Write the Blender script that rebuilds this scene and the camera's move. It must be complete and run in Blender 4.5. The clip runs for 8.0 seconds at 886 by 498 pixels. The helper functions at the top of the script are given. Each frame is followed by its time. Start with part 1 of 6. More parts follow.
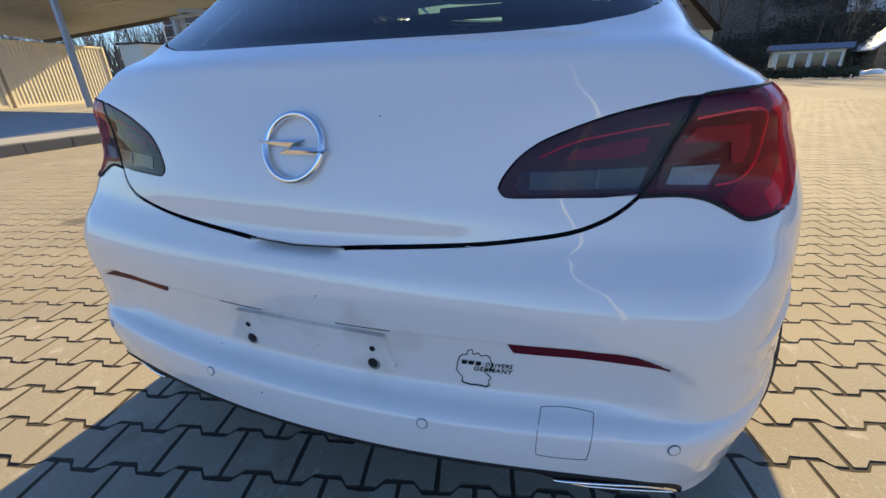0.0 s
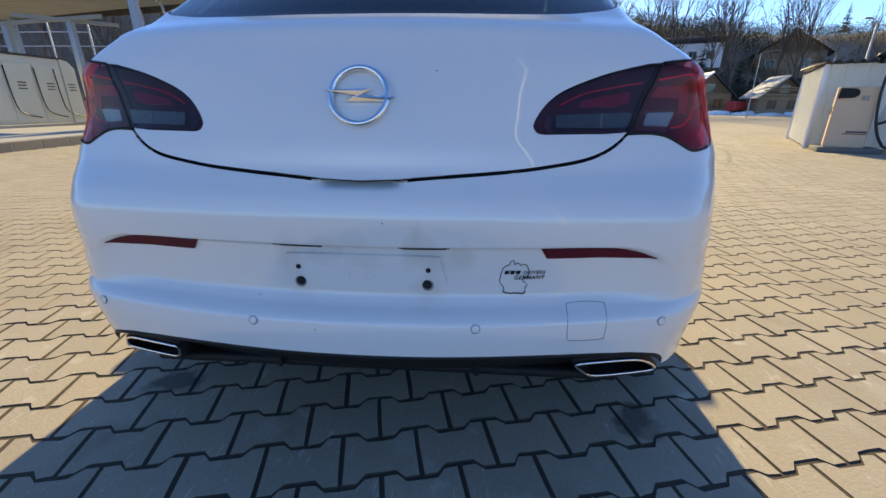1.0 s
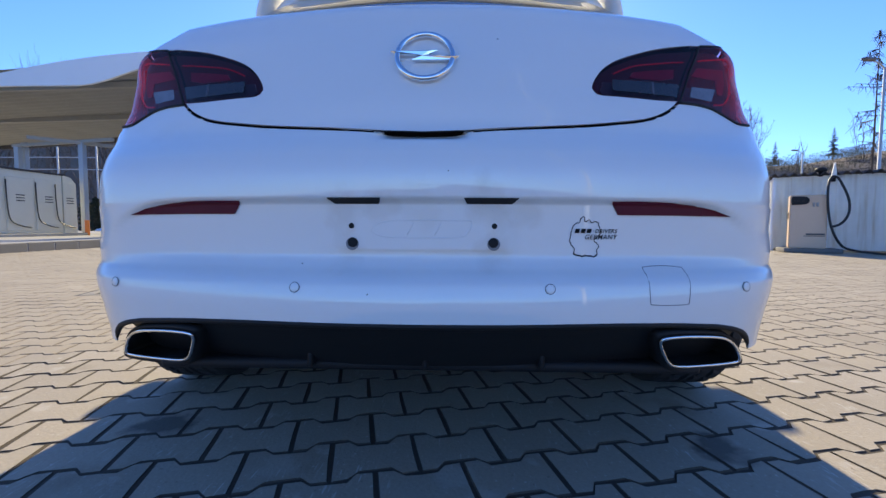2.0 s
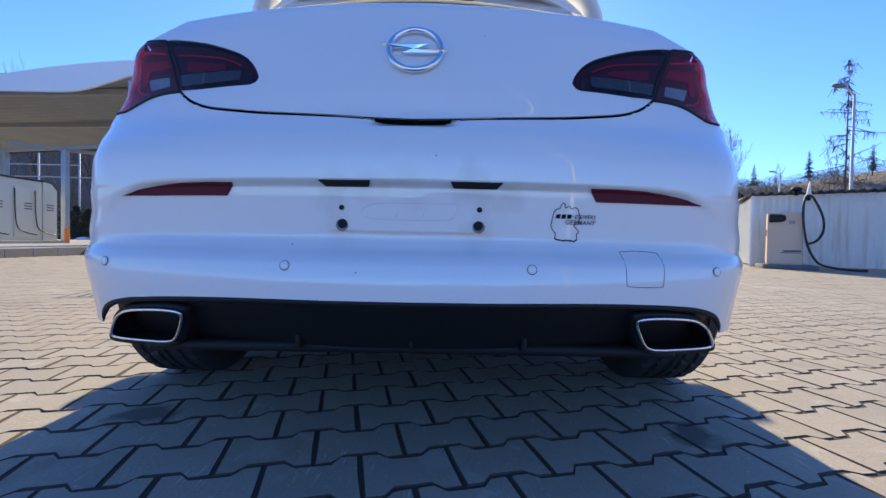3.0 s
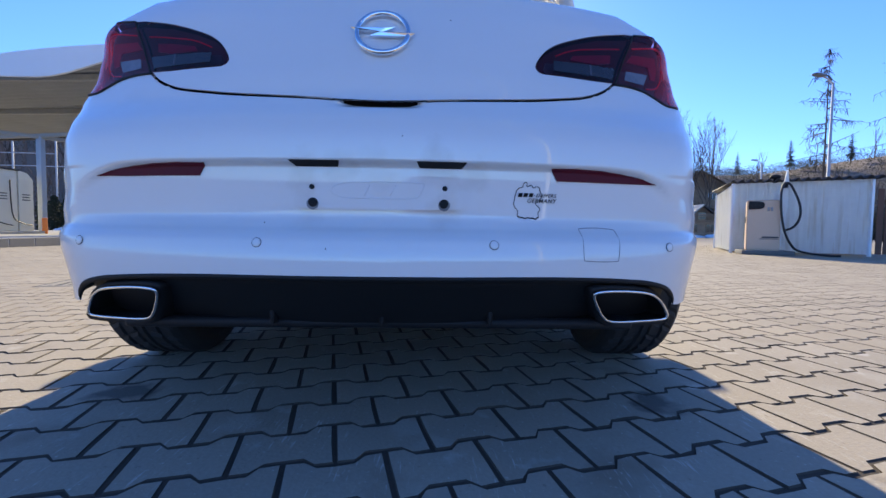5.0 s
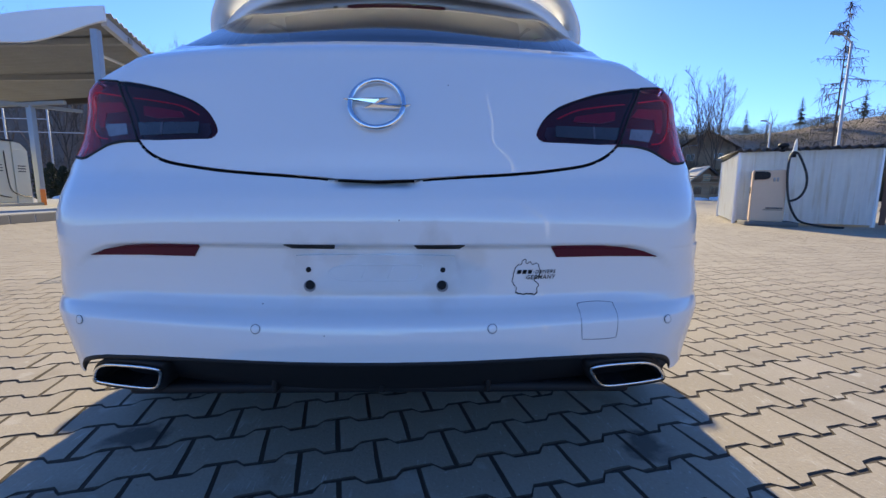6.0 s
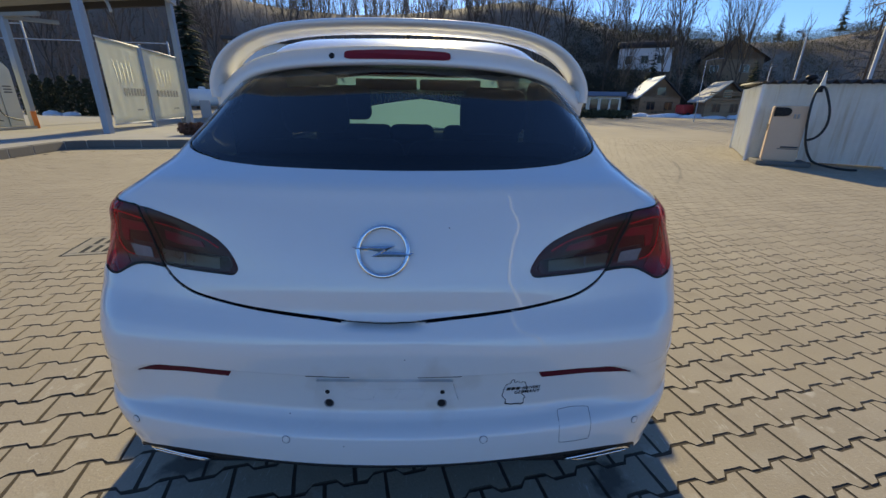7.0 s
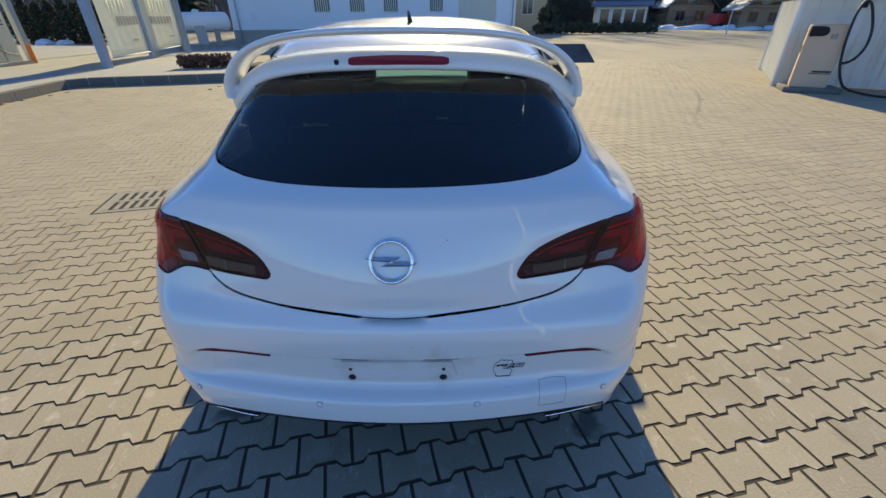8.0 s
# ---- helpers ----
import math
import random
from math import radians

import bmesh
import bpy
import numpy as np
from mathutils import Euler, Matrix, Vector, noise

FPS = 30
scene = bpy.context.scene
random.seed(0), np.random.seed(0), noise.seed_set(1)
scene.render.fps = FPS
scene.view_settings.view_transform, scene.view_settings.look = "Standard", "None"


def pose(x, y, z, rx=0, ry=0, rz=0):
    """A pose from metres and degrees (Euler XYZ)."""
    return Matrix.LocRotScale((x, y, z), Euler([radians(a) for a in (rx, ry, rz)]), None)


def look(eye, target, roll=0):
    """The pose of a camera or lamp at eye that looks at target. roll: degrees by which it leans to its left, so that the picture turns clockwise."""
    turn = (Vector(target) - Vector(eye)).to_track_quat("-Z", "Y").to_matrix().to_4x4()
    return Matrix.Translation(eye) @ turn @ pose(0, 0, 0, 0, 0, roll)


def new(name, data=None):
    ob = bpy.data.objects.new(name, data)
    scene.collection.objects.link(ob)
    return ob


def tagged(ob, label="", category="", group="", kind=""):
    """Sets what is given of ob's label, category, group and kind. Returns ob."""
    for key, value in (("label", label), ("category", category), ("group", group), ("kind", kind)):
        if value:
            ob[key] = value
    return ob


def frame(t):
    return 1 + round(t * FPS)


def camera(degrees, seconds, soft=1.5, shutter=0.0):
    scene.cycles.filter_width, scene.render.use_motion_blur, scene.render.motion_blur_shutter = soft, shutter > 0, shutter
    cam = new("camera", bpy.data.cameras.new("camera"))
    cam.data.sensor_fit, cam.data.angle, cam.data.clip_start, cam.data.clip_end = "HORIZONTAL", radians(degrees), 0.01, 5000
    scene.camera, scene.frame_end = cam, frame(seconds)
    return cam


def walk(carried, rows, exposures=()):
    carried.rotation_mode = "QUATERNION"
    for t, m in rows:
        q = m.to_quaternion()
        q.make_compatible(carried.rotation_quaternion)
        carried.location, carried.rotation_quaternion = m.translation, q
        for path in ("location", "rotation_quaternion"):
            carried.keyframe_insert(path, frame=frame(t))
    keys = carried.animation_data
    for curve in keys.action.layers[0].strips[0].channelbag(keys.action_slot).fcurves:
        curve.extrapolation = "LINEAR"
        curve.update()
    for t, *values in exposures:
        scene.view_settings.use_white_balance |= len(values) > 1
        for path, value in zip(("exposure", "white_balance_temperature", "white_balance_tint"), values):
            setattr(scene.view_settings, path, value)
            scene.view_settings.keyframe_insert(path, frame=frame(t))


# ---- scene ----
cam = camera(94.96, 8.0)
PATH = [
    (0.0, 0.4644, -0.5146, 1.0042, 66.915, 1.633, 18.747),
    (0.5, 0.3187, -0.6247, 0.9712, 66.85, 1.071, 10.731),
    (1.0, 0.2239, -0.7724, 0.8834, 70.531, -0.294, 4.064),
    (1.5, 0.0875, -0.7796, 0.6878, 80.016, 0.887, 2.49),
    (1.7, 0.0606, -0.7767, 0.623, 83.661, 0.459, 2.203),
    (2.8, 0.0656, -0.8037, 0.4996, 88.773, -1.015, 0.304),
    (3.0, 0.0655, -0.8118, 0.4939, 88.886, -1.054, -0.072),
    (3.5, 0.0821, -0.8258, 0.4677, 89.28, -1.601, -0.965),
    (4.0, 0.0989, -0.8403, 0.4472, 88.382, -0.642, -1.945),
    (4.2, 0.1042, -0.8436, 0.438, 89.294, -0.883, -2.034),
    (5.3, 0.1127, -0.8529, 0.5002, 86.3, -0.814, -1.496),
    (5.5, 0.1144, -0.846, 0.5311, 85.593, -1.504, -1.444),
    (6.0, 0.1164, -0.8247, 0.7183, 82.065, -0.413, -1.499),
    (6.5, 0.1116, -0.8068, 0.9761, 76.095, -1.157, -0.875),
    (7.0, 0.117, -0.8026, 1.2194, 70.219, -0.932, -0.879),
    (7.5, 0.1353, -0.8253, 1.3745, 64.725, 0.293, -0.561),
    (8.0, 0.1463, -0.8627, 1.4713, 60.139, 0.315, 0.276),
]
walk(cam, [(t, pose(x, y, z, rx, ry, rz)) for t, x, y, z, rx, ry, rz in PATH],
     [(0.0, 0.94, 7500, 3), (1.0, 0.89, 7000, 3), (1.8, 0.89, 5900, 8), (4.2, 0.91, 5600, 11), (6.0, 0.80, 5850, 9), (6.5, 0.54, 6550, 3), (7.0, 0.27, 6400, 2), (7.5, 0.42, 6400, 0), (8.0, 0.62, 6400, -1)])

# ---- sky and sun: a low winter sun straight ahead of the car ----
SUN_UP = 25.5
world = bpy.data.worlds.new("sky")
scene.world = world
world.use_nodes = True
wn = world.node_tree
sky = wn.nodes.new("ShaderNodeTexSky")
sky.sky_type, sky.sun_disc = "NISHITA", False
sky.sun_elevation, sky.sun_rotation = radians(SUN_UP), radians(0)
sky.air_density, sky.dust_density, sky.ozone_density = 1.0, 0.2, 3.0
tone = wn.nodes.new("ShaderNodeMix")
tone.data_type, tone.blend_type = "RGBA", "MULTIPLY"
tone.inputs["Factor"].default_value, tone.inputs["B"].default_value = 1.0, (0.76, 0.95, 1.40, 1)
wn.links.new(sky.outputs[0], tone.inputs["A"])
wn.links.new(tone.outputs["Result"], wn.nodes["Background"].inputs[0])
wn.nodes["Background"].inputs[1].default_value = 0.097
sun = new("sun", bpy.data.lights.new("sun", "SUN"))
sun.data.energy, sun.data.angle, sun.data.color = 5.0, radians(0.53), (1.0, 0.80, 0.48)
sun.matrix_world = look((0, 0, 30), (0, -math.cos(radians(SUN_UP)), 30 - math.sin(radians(SUN_UP))))

# ---- materials ----
def material(name, color, rough=.6, metal=0.0, vary=.12, scale=6.0, grain=60.0, bump=.15, coat=0.0, spots=None, depth=.004, islands=0.0, each=0.0, spec=.5, coat_ior=1.5, marks=(), coat_rough=.03, streaks=None, arcs=(), scratches=None):
    """Principled surface with colour varied at two scales and fine relief. spots: (colour, cover, scale) of stains; each: brightness varied piece by piece."""
    m = bpy.data.materials.new(name)
    m.use_nodes = True
    nt = m.node_tree
    b = nt.nodes["Principled BSDF"]
    b.inputs["Roughness"].default_value, b.inputs["Metallic"].default_value = rough, metal
    b.inputs["Coat Weight"].default_value, b.inputs["Coat Roughness"].default_value = coat, coat_rough
    b.inputs["Specular IOR Level"].default_value, b.inputs["Coat IOR"].default_value = spec, coat_ior
    geo = nt.nodes.new("ShaderNodeNewGeometry")

    def tex(s, detail=6.0):
        n = nt.nodes.new("ShaderNodeTexNoise")
        n.inputs["Scale"].default_value, n.inputs["Detail"].default_value = s, detail
        nt.links.new(geo.outputs["Position"], n.inputs["Vector"])
        return n.outputs["Fac"]

    def maths(op, a, c):
        n = nt.nodes.new("ShaderNodeMath")
        n.operation = op
        for k, v in enumerate((a, c)):
            if isinstance(v, (int, float)):
                n.inputs[k].default_value = v
            else:
                nt.links.new(v, n.inputs[k])
        return n.outputs[0]

    broad, fine = tex(scale), tex(grain)
    v = maths("ADD", maths("MULTIPLY", maths("SUBTRACT", broad, .5), 2 * vary), maths("MULTIPLY", maths("SUBTRACT", fine, .5), 1.4 * vary))
    if each:
        oi = nt.nodes.new("ShaderNodeObjectInfo")
        v = maths("ADD", v, maths("MULTIPLY", maths("SUBTRACT", oi.outputs["Random"], .5), each))
    if islands:
        v = maths("ADD", v, maths("MULTIPLY", maths("SUBTRACT", geo.outputs["Random Per Island"], .5), islands))
    hsv = nt.nodes.new("ShaderNodeHueSaturation")
    hsv.inputs["Color"].default_value = (*color, 1)
    nt.links.new(maths("ADD", v, 1.0), hsv.inputs["Value"])
    out = hsv.outputs[0]
    for tint, cover, size in ([] if not spots else spots if isinstance(spots, list) else [spots]):
        ramp = nt.nodes.new("ShaderNodeMapRange")
        ramp.inputs["From Min"].default_value, ramp.inputs["From Max"].default_value = 1 - cover, 1 - cover + .12
        nt.links.new(tex(size, 8.0), ramp.inputs["Value"])
        mix = nt.nodes.new("ShaderNodeMix")
        mix.data_type = "RGBA"
        nt.links.new(ramp.outputs[0], mix.inputs["Factor"])
        nt.links.new(out, mix.inputs["A"])
        mix.inputs["B"].default_value = (*tint, 1)
        out = mix.outputs["Result"]
    if streaks:
        # dirt run down by rain
        tint, cover = streaks
        thin = nt.nodes.new("ShaderNodeMapping")
        thin.inputs["Scale"].default_value = (7.0, 7.0, .45)
        nt.links.new(geo.outputs["Position"], thin.inputs["Vector"])
        run = nt.nodes.new("ShaderNodeTexNoise")
        run.inputs["Scale"].default_value, run.inputs["Detail"].default_value = 1.6, 8.0
        nt.links.new(thin.outputs[0], run.inputs["Vector"])
        ramp = nt.nodes.new("ShaderNodeMapRange")
        ramp.inputs["From Min"].default_value, ramp.inputs["From Max"].default_value, ramp.inputs["To Max"].default_value = 1 - cover, 1 - cover + .22, .8
        nt.links.new(run.outputs["Fac"], ramp.inputs["Value"])
        mix = nt.nodes.new("ShaderNodeMix")
        mix.data_type = "RGBA"
        nt.links.new(ramp.outputs[0], mix.inputs["Factor"])
        nt.links.new(out, mix.inputs["A"])
        mix.inputs["B"].default_value = (*tint, 1)
        out = mix.outputs["Result"]
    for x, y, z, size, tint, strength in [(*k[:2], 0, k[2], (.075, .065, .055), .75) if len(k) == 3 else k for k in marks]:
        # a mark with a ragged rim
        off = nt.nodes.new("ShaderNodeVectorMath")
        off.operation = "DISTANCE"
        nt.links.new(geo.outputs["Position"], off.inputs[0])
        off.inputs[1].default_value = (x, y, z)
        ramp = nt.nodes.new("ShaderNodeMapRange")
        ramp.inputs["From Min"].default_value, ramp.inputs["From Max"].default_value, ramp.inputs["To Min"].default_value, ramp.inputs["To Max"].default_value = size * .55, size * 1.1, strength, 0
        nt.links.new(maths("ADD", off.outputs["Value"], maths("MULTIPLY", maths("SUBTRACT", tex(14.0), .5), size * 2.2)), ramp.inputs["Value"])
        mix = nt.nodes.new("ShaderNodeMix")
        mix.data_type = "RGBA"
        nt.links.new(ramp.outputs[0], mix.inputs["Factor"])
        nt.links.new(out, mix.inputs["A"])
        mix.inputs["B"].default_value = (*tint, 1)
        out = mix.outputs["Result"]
    if scratches:
        # short pale scrapes that lie mostly one way and come in patches
        tint, amount = scratches
        thin = nt.nodes.new("ShaderNodeMapping")
        thin.inputs["Scale"].default_value, thin.inputs["Rotation"].default_value = (150.0, 15.0, 1.0), (0, 0, .14)
        nt.links.new(geo.outputs["Position"], thin.inputs["Vector"])
        run = nt.nodes.new("ShaderNodeTexNoise")
        run.inputs["Scale"].default_value, run.inputs["Detail"].default_value = 1.0, 3.0
        nt.links.new(thin.outputs[0], run.inputs["Vector"])
        line = maths("MINIMUM", maths("MAXIMUM", maths("MULTIPLY", maths("SUBTRACT", run.outputs["Fac"], .60), 12.0), 0.0), 1.0)
        patch = maths("MINIMUM", maths("MAXIMUM", maths("MULTIPLY", maths("SUBTRACT", tex(5.5, 3.0), .50), 9.0), 0.0), 1.0)
        mix = nt.nodes.new("ShaderNodeMix")
        mix.data_type = "RGBA"
        nt.links.new(maths("MULTIPLY", maths("MULTIPLY", line, patch), amount), mix.inputs["Factor"])
        nt.links.new(out, mix.inputs["A"])
        mix.inputs["B"].default_value = (*tint, 1)
        out = mix.outputs["Result"]
    for cx, cy, radius, wide, mx, my, reach, strength in arcs:
        # the faint bent mark of a tyre
        def far(x, y):
            n = nt.nodes.new("ShaderNodeVectorMath")
            n.operation = "DISTANCE"
            nt.links.new(geo.outputs["Position"], n.inputs[0])
            n.inputs[1].default_value = (x, y, 0)
            return n.outputs["Value"]

        line = maths("MAXIMUM", maths("SUBTRACT", 1.0, maths("DIVIDE", maths("ABSOLUTE", maths("SUBTRACT", far(cx, cy), radius), 0), wide)), 0.0)
        ends = maths("MINIMUM", maths("MAXIMUM", maths("MULTIPLY", maths("SUBTRACT", reach, far(mx, my)), 1.5), 0.0), 1.0)
        mix = nt.nodes.new("ShaderNodeMix")
        mix.data_type = "RGBA"
        nt.links.new(maths("MULTIPLY", maths("MULTIPLY", line, ends), strength), mix.inputs["Factor"])
        nt.links.new(out, mix.inputs["A"])
        mix.inputs["B"].default_value = (.10, .085, .065, 1)
        out = mix.outputs["Result"]
    nt.links.new(out, b.inputs["Base Color"])
    if bump:
        bp = nt.nodes.new("ShaderNodeBump")
        bp.inputs["Strength"].default_value, bp.inputs["Distance"].default_value = bump, depth
        nt.links.new(fine, bp.inputs["Height"])
        nt.links.new(bp.outputs[0], b.inputs["Normal"])
    return m


def glazing(name, tint, gloss=1.0, rough=.0, ior=1.5):
    """Thin tinted pane: light passes coloured, and the face mirrors by Fresnel."""
    m = bpy.data.materials.new(name)
    m.use_nodes = True
    nt = m.node_tree
    nt.nodes.remove(nt.nodes["Principled BSDF"])
    clear, shine, mix, fr = (nt.nodes.new(k) for k in ("ShaderNodeBsdfTransparent", "ShaderNodeBsdfGlossy", "ShaderNodeMixShader", "ShaderNodeFresnel"))
    clear.inputs[0].default_value = (*tint, 1)
    shine.inputs["Roughness"].default_value = rough
    shine.inputs["Color"].default_value = (gloss, gloss, gloss, 1)
    fr.inputs[0].default_value = ior
    nt.links.new(fr.outputs[0], mix.inputs[0])
    nt.links.new(clear.outputs[0], mix.inputs[1])
    nt.links.new(shine.outputs[0], mix.inputs[2])
    nt.links.new(mix.outputs[0], nt.nodes["Material Output"].inputs[0])
    return m


GRIME = (.40, .33, .24)
PAINT = material("white_paint", (.75, .75, .745), .5, vary=.012, scale=2.0, grain=35, bump=0, coat=1.0, coat_ior=1.75, coat_rough=.025, spots=((.71, .71, .70), .34, 5.0),
                 marks=((-.16, .015, .598, .045, GRIME, .22), (-.08, .015, .602, .04, GRIME, .16), (.13, .015, .600, .05, GRIME, .26), (.20, .02, .594, .04, GRIME, .22), (-.15, .0, .500, .04, GRIME, .14), (.14, .0, .502, .04, GRIME, .18), (0, .0, .603, .05, GRIME, .12)))
BLACK_PLASTIC = material("black_plastic", (.012, .012, .013), .6, vary=.25, grain=220, bump=.25, depth=.0006, spec=.3)
GAP = material("gap_black", (.006, .006, .007), .8, vary=.1, bump=0)
RUBBER = material("rubber", (.022, .022, .023), .75, vary=.25, grain=150, bump=.2, depth=.001)
CHROME = material("chrome", (.86, .87, .89), .06, 1.0, vary=.03, grain=90, bump=.01)
DARK_STEEL = material("dark_steel", (.03, .028, .026), .55, .6, vary=.3, grain=40, bump=.2)
ALLOY = material("alloy", (.45, .45, .46), .3, .9, vary=.05, bump=.02)
DECAL = material("decal_black", (.008, .008, .010), .35, vary=.1, bump=0)
FABRIC = material("seat_fabric", (.018, .018, .02), .9, vary=.3, grain=300, bump=.3, depth=.001)
REAR_GLASS = glazing("privacy_glass", (.36, .45, .44), 1.0, 0.0, 1.66)
CLEAR_GLASS = glazing("windscreen_glass", (.80, .93, .88))
SIDE_GLASS = glazing("side_glass", (.14, .15, .17))
def dusty(m, amount, tint):
    """Adds a dust film that the sun lights up to a pane."""
    nt = m.node_tree
    out = nt.nodes["Material Output"]
    film, mix = nt.nodes.new("ShaderNodeBsdfTranslucent"), nt.nodes.new("ShaderNodeMixShader")
    film.inputs[0].default_value = (*tint, 1)
    mix.inputs[0].default_value = amount
    nt.links.new(out.inputs[0].links[0].from_socket, mix.inputs[1])
    nt.links.new(film.outputs[0], mix.inputs[2])
    nt.links.new(mix.outputs[0], out.inputs[0])


def tinted(m, amount, tint, edge=None):
    """Adds body colour to a coloured plastic lens; edge: (from, to, amount) across the car, more colour outwards in
    place of light glowing through.
    """
    nt = m.node_tree
    out = nt.nodes["Material Output"]
    body, mix = nt.nodes.new("ShaderNodeBsdfDiffuse"), nt.nodes.new("ShaderNodeMixShader")
    body.inputs[0].default_value = (*tint, 1)
    mix.inputs[0].default_value = amount
    if edge:
        at, split, far, ramp = (nt.nodes.new(k) for k in ("ShaderNodeTexCoord", "ShaderNodeSeparateXYZ", "ShaderNodeMath", "ShaderNodeMapRange"))
        far.operation, ramp.interpolation_type = "ABSOLUTE", "SMOOTHSTEP"
        ramp.inputs["From Min"].default_value, ramp.inputs["From Max"].default_value, ramp.inputs["To Min"].default_value, ramp.inputs["To Max"].default_value = edge[0], edge[1], amount, edge[2]
        nt.links.new(at.outputs["Object"], split.inputs[0])
        nt.links.new(split.outputs[0], far.inputs[0])
        nt.links.new(far.outputs[0], ramp.inputs["Value"])
        nt.links.new(ramp.outputs[0], mix.inputs[0])
    nt.links.new(out.inputs[0].links[0].from_socket, mix.inputs[1])
    nt.links.new(body.outputs[0], mix.inputs[2])
    nt.links.new(mix.outputs[0], out.inputs[0])


dusty(CLEAR_GLASS, .40, (.62, .95, .82))
LENS_SMOKE = glazing("smoked_red_lens", (.78, .52, .62), .75, .02, 1.40)
LENS_RED = glazing("red_lens", (.98, .50, .62), .80, .02, 1.40)
# Stronger red outwards paints the glow of light through the lens corner.
tinted(LENS_RED, .02, (1.0, .014, .045), (.64, .80, .34))
LAMP_BED = material("lamp_bed", (.055, .005, .016), .35, vary=.3, scale=30, grain=80, bump=.05)
LAMP_RED = material("lamp_red", (1.0, .05, .09), .2, vary=.1, grain=200, bump=.2, depth=.001)
LAMP_CLEAR = material("lamp_reverse", (.13, .14, .18), .12, 0, spec=.6, vary=.3, scale=25, grain=160, bump=.3, depth=.001)
LAMP_GREY = material("lamp_grey", (.065, .065, .085), .3, vary=.2, grain=80, bump=.05)
LAMP_AMBER = material("lamp_amber", (.16, .010, .014), .25, vary=.1, grain=200, bump=.2, depth=.001)
REFLECTOR = material("reflector_red", (.085, .004, .016), .45, vary=.3, grain=260, bump=.25, depth=.0008, spec=.2)
BRAKE_RED = material("brake_red", (.20, .012, .022), .35, vary=.15, grain=200, bump=.2, depth=.0008, spec=.3)
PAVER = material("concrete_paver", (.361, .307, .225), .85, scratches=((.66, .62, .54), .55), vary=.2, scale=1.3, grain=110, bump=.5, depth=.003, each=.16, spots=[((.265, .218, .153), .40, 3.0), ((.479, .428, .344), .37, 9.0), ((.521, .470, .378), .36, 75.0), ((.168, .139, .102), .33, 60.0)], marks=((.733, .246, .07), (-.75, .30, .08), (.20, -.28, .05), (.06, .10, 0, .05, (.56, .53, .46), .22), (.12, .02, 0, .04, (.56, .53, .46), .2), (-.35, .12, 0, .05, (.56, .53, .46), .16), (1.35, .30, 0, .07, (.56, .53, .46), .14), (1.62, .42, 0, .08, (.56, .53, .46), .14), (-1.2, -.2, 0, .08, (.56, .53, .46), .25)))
PAVER_JOINED = material("concrete_paver_far", (.349, .292, .203), .85, scratches=((.60, .55, .47), .3), vary=.18, scale=1.3, grain=90, bump=.45, depth=.003, islands=.08, spots=[((.294, .244, .168), .40, 3.0), ((.487, .437, .344), .30, 8.0), ((.487, .437, .336), .32, 60.0), ((.168, .139, .101), .31, 50.0)], marks=((-3.4, 1.5, .12),), arcs=((-8.28, 14.58, 15.16, .05, 5.1, 7.5, 1.9, .45), (2.73, 4.41, 2.49, .04, 4.45, 6.15, .75, .6)))
GROUND = material("joint_sand", (.328, .277, .197), .95, vary=.18, scale=.7, grain=25, bump=.4, depth=.006, spots=((.260, .218, .151), .40, .35))
WORN_IRON = material("worn_grate", (.30, .265, .20), .8, vary=.25, scale=6, grain=60, bump=.3, depth=.002)
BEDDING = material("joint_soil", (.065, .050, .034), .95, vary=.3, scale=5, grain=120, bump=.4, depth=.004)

ZINC = material("galvanised_steel", (.46, .47, .49), .6, .0, vary=.1, scale=3, grain=40, bump=.05)
BLUE_STEEL = material("blue_grey_steel", (.30, .35, .42), .45, .1, vary=.08, scale=3, bump=.05)
WHITE_SHEET = material("white_sheet_metal", (.74, .72, .66), .5, vary=.1, scale=1.5, grain=14, bump=.05, spots=((.42, .38, .30), .30, 1.8))
HUT_SHEET = material("hut_sheet_metal", (.84, .865, .87), .35, vary=.07, scale=2.2, grain=9, bump=.03, coat=.4, spots=[((.62, .57, .48), .27, 3.2), ((.56, .54, .48), .34, 1.1)], streaks=((.58, .54, .46), .45))
ROOF_SHEET = material("grey_roof_sheet", (.30, .297, .275), .6, .2, vary=.15, scale=1.0, grain=20, bump=.1)
FASCIA = material("white_fascia", (.80, .81, .82), .5, vary=.06, scale=.8, bump=.03)
CREAM_BOX = material("cream_machine_paint", (.60, .44, .30), .5, vary=.08, scale=3, bump=.04, spots=((.38, .30, .22), .3, 5))
GREY_BOX = material("grey_cabinet_paint", (.66, .63, .52), .55, vary=.07, scale=2, bump=.04)
CONCRETE = material("kerb_concrete", (.36, .34, .30), .9, vary=.16, scale=1.4, grain=40, bump=.4, depth=.004)
TARP = material("banner_tarp", (.88, .88, .84), .6, vary=.05, scale=1.2, grain=6, bump=.3, depth=.02, streaks=((.70, .68, .60), .42))
TARP_TINT = material("banner_print", (.80, .78, .58), .6, vary=.08, scale=1.5, bump=.05)
PRINT_DARK = material("dark_print", (.06, .06, .065), .6, bump=0)
ORANGE = material("orange_plastic", (.80, .22, .03), .5, vary=.08, bump=.03)
TANK_WHITE = material("tank_white", (.82, .83, .84), .4, vary=.06, scale=2, bump=.02)
PLASTER = material("house_plaster", (.84, .85, .87), .9, vary=.05, scale=.6, grain=20, bump=.2)
CREAM_PLASTER = material("cream_plaster", (.50, .40, .24), .9, vary=.08, scale=.6, grain=20, bump=.2)
DARK_ROOF = material("dark_roof", (.05, .045, .045), .7, vary=.2, scale=1, bump=.2)
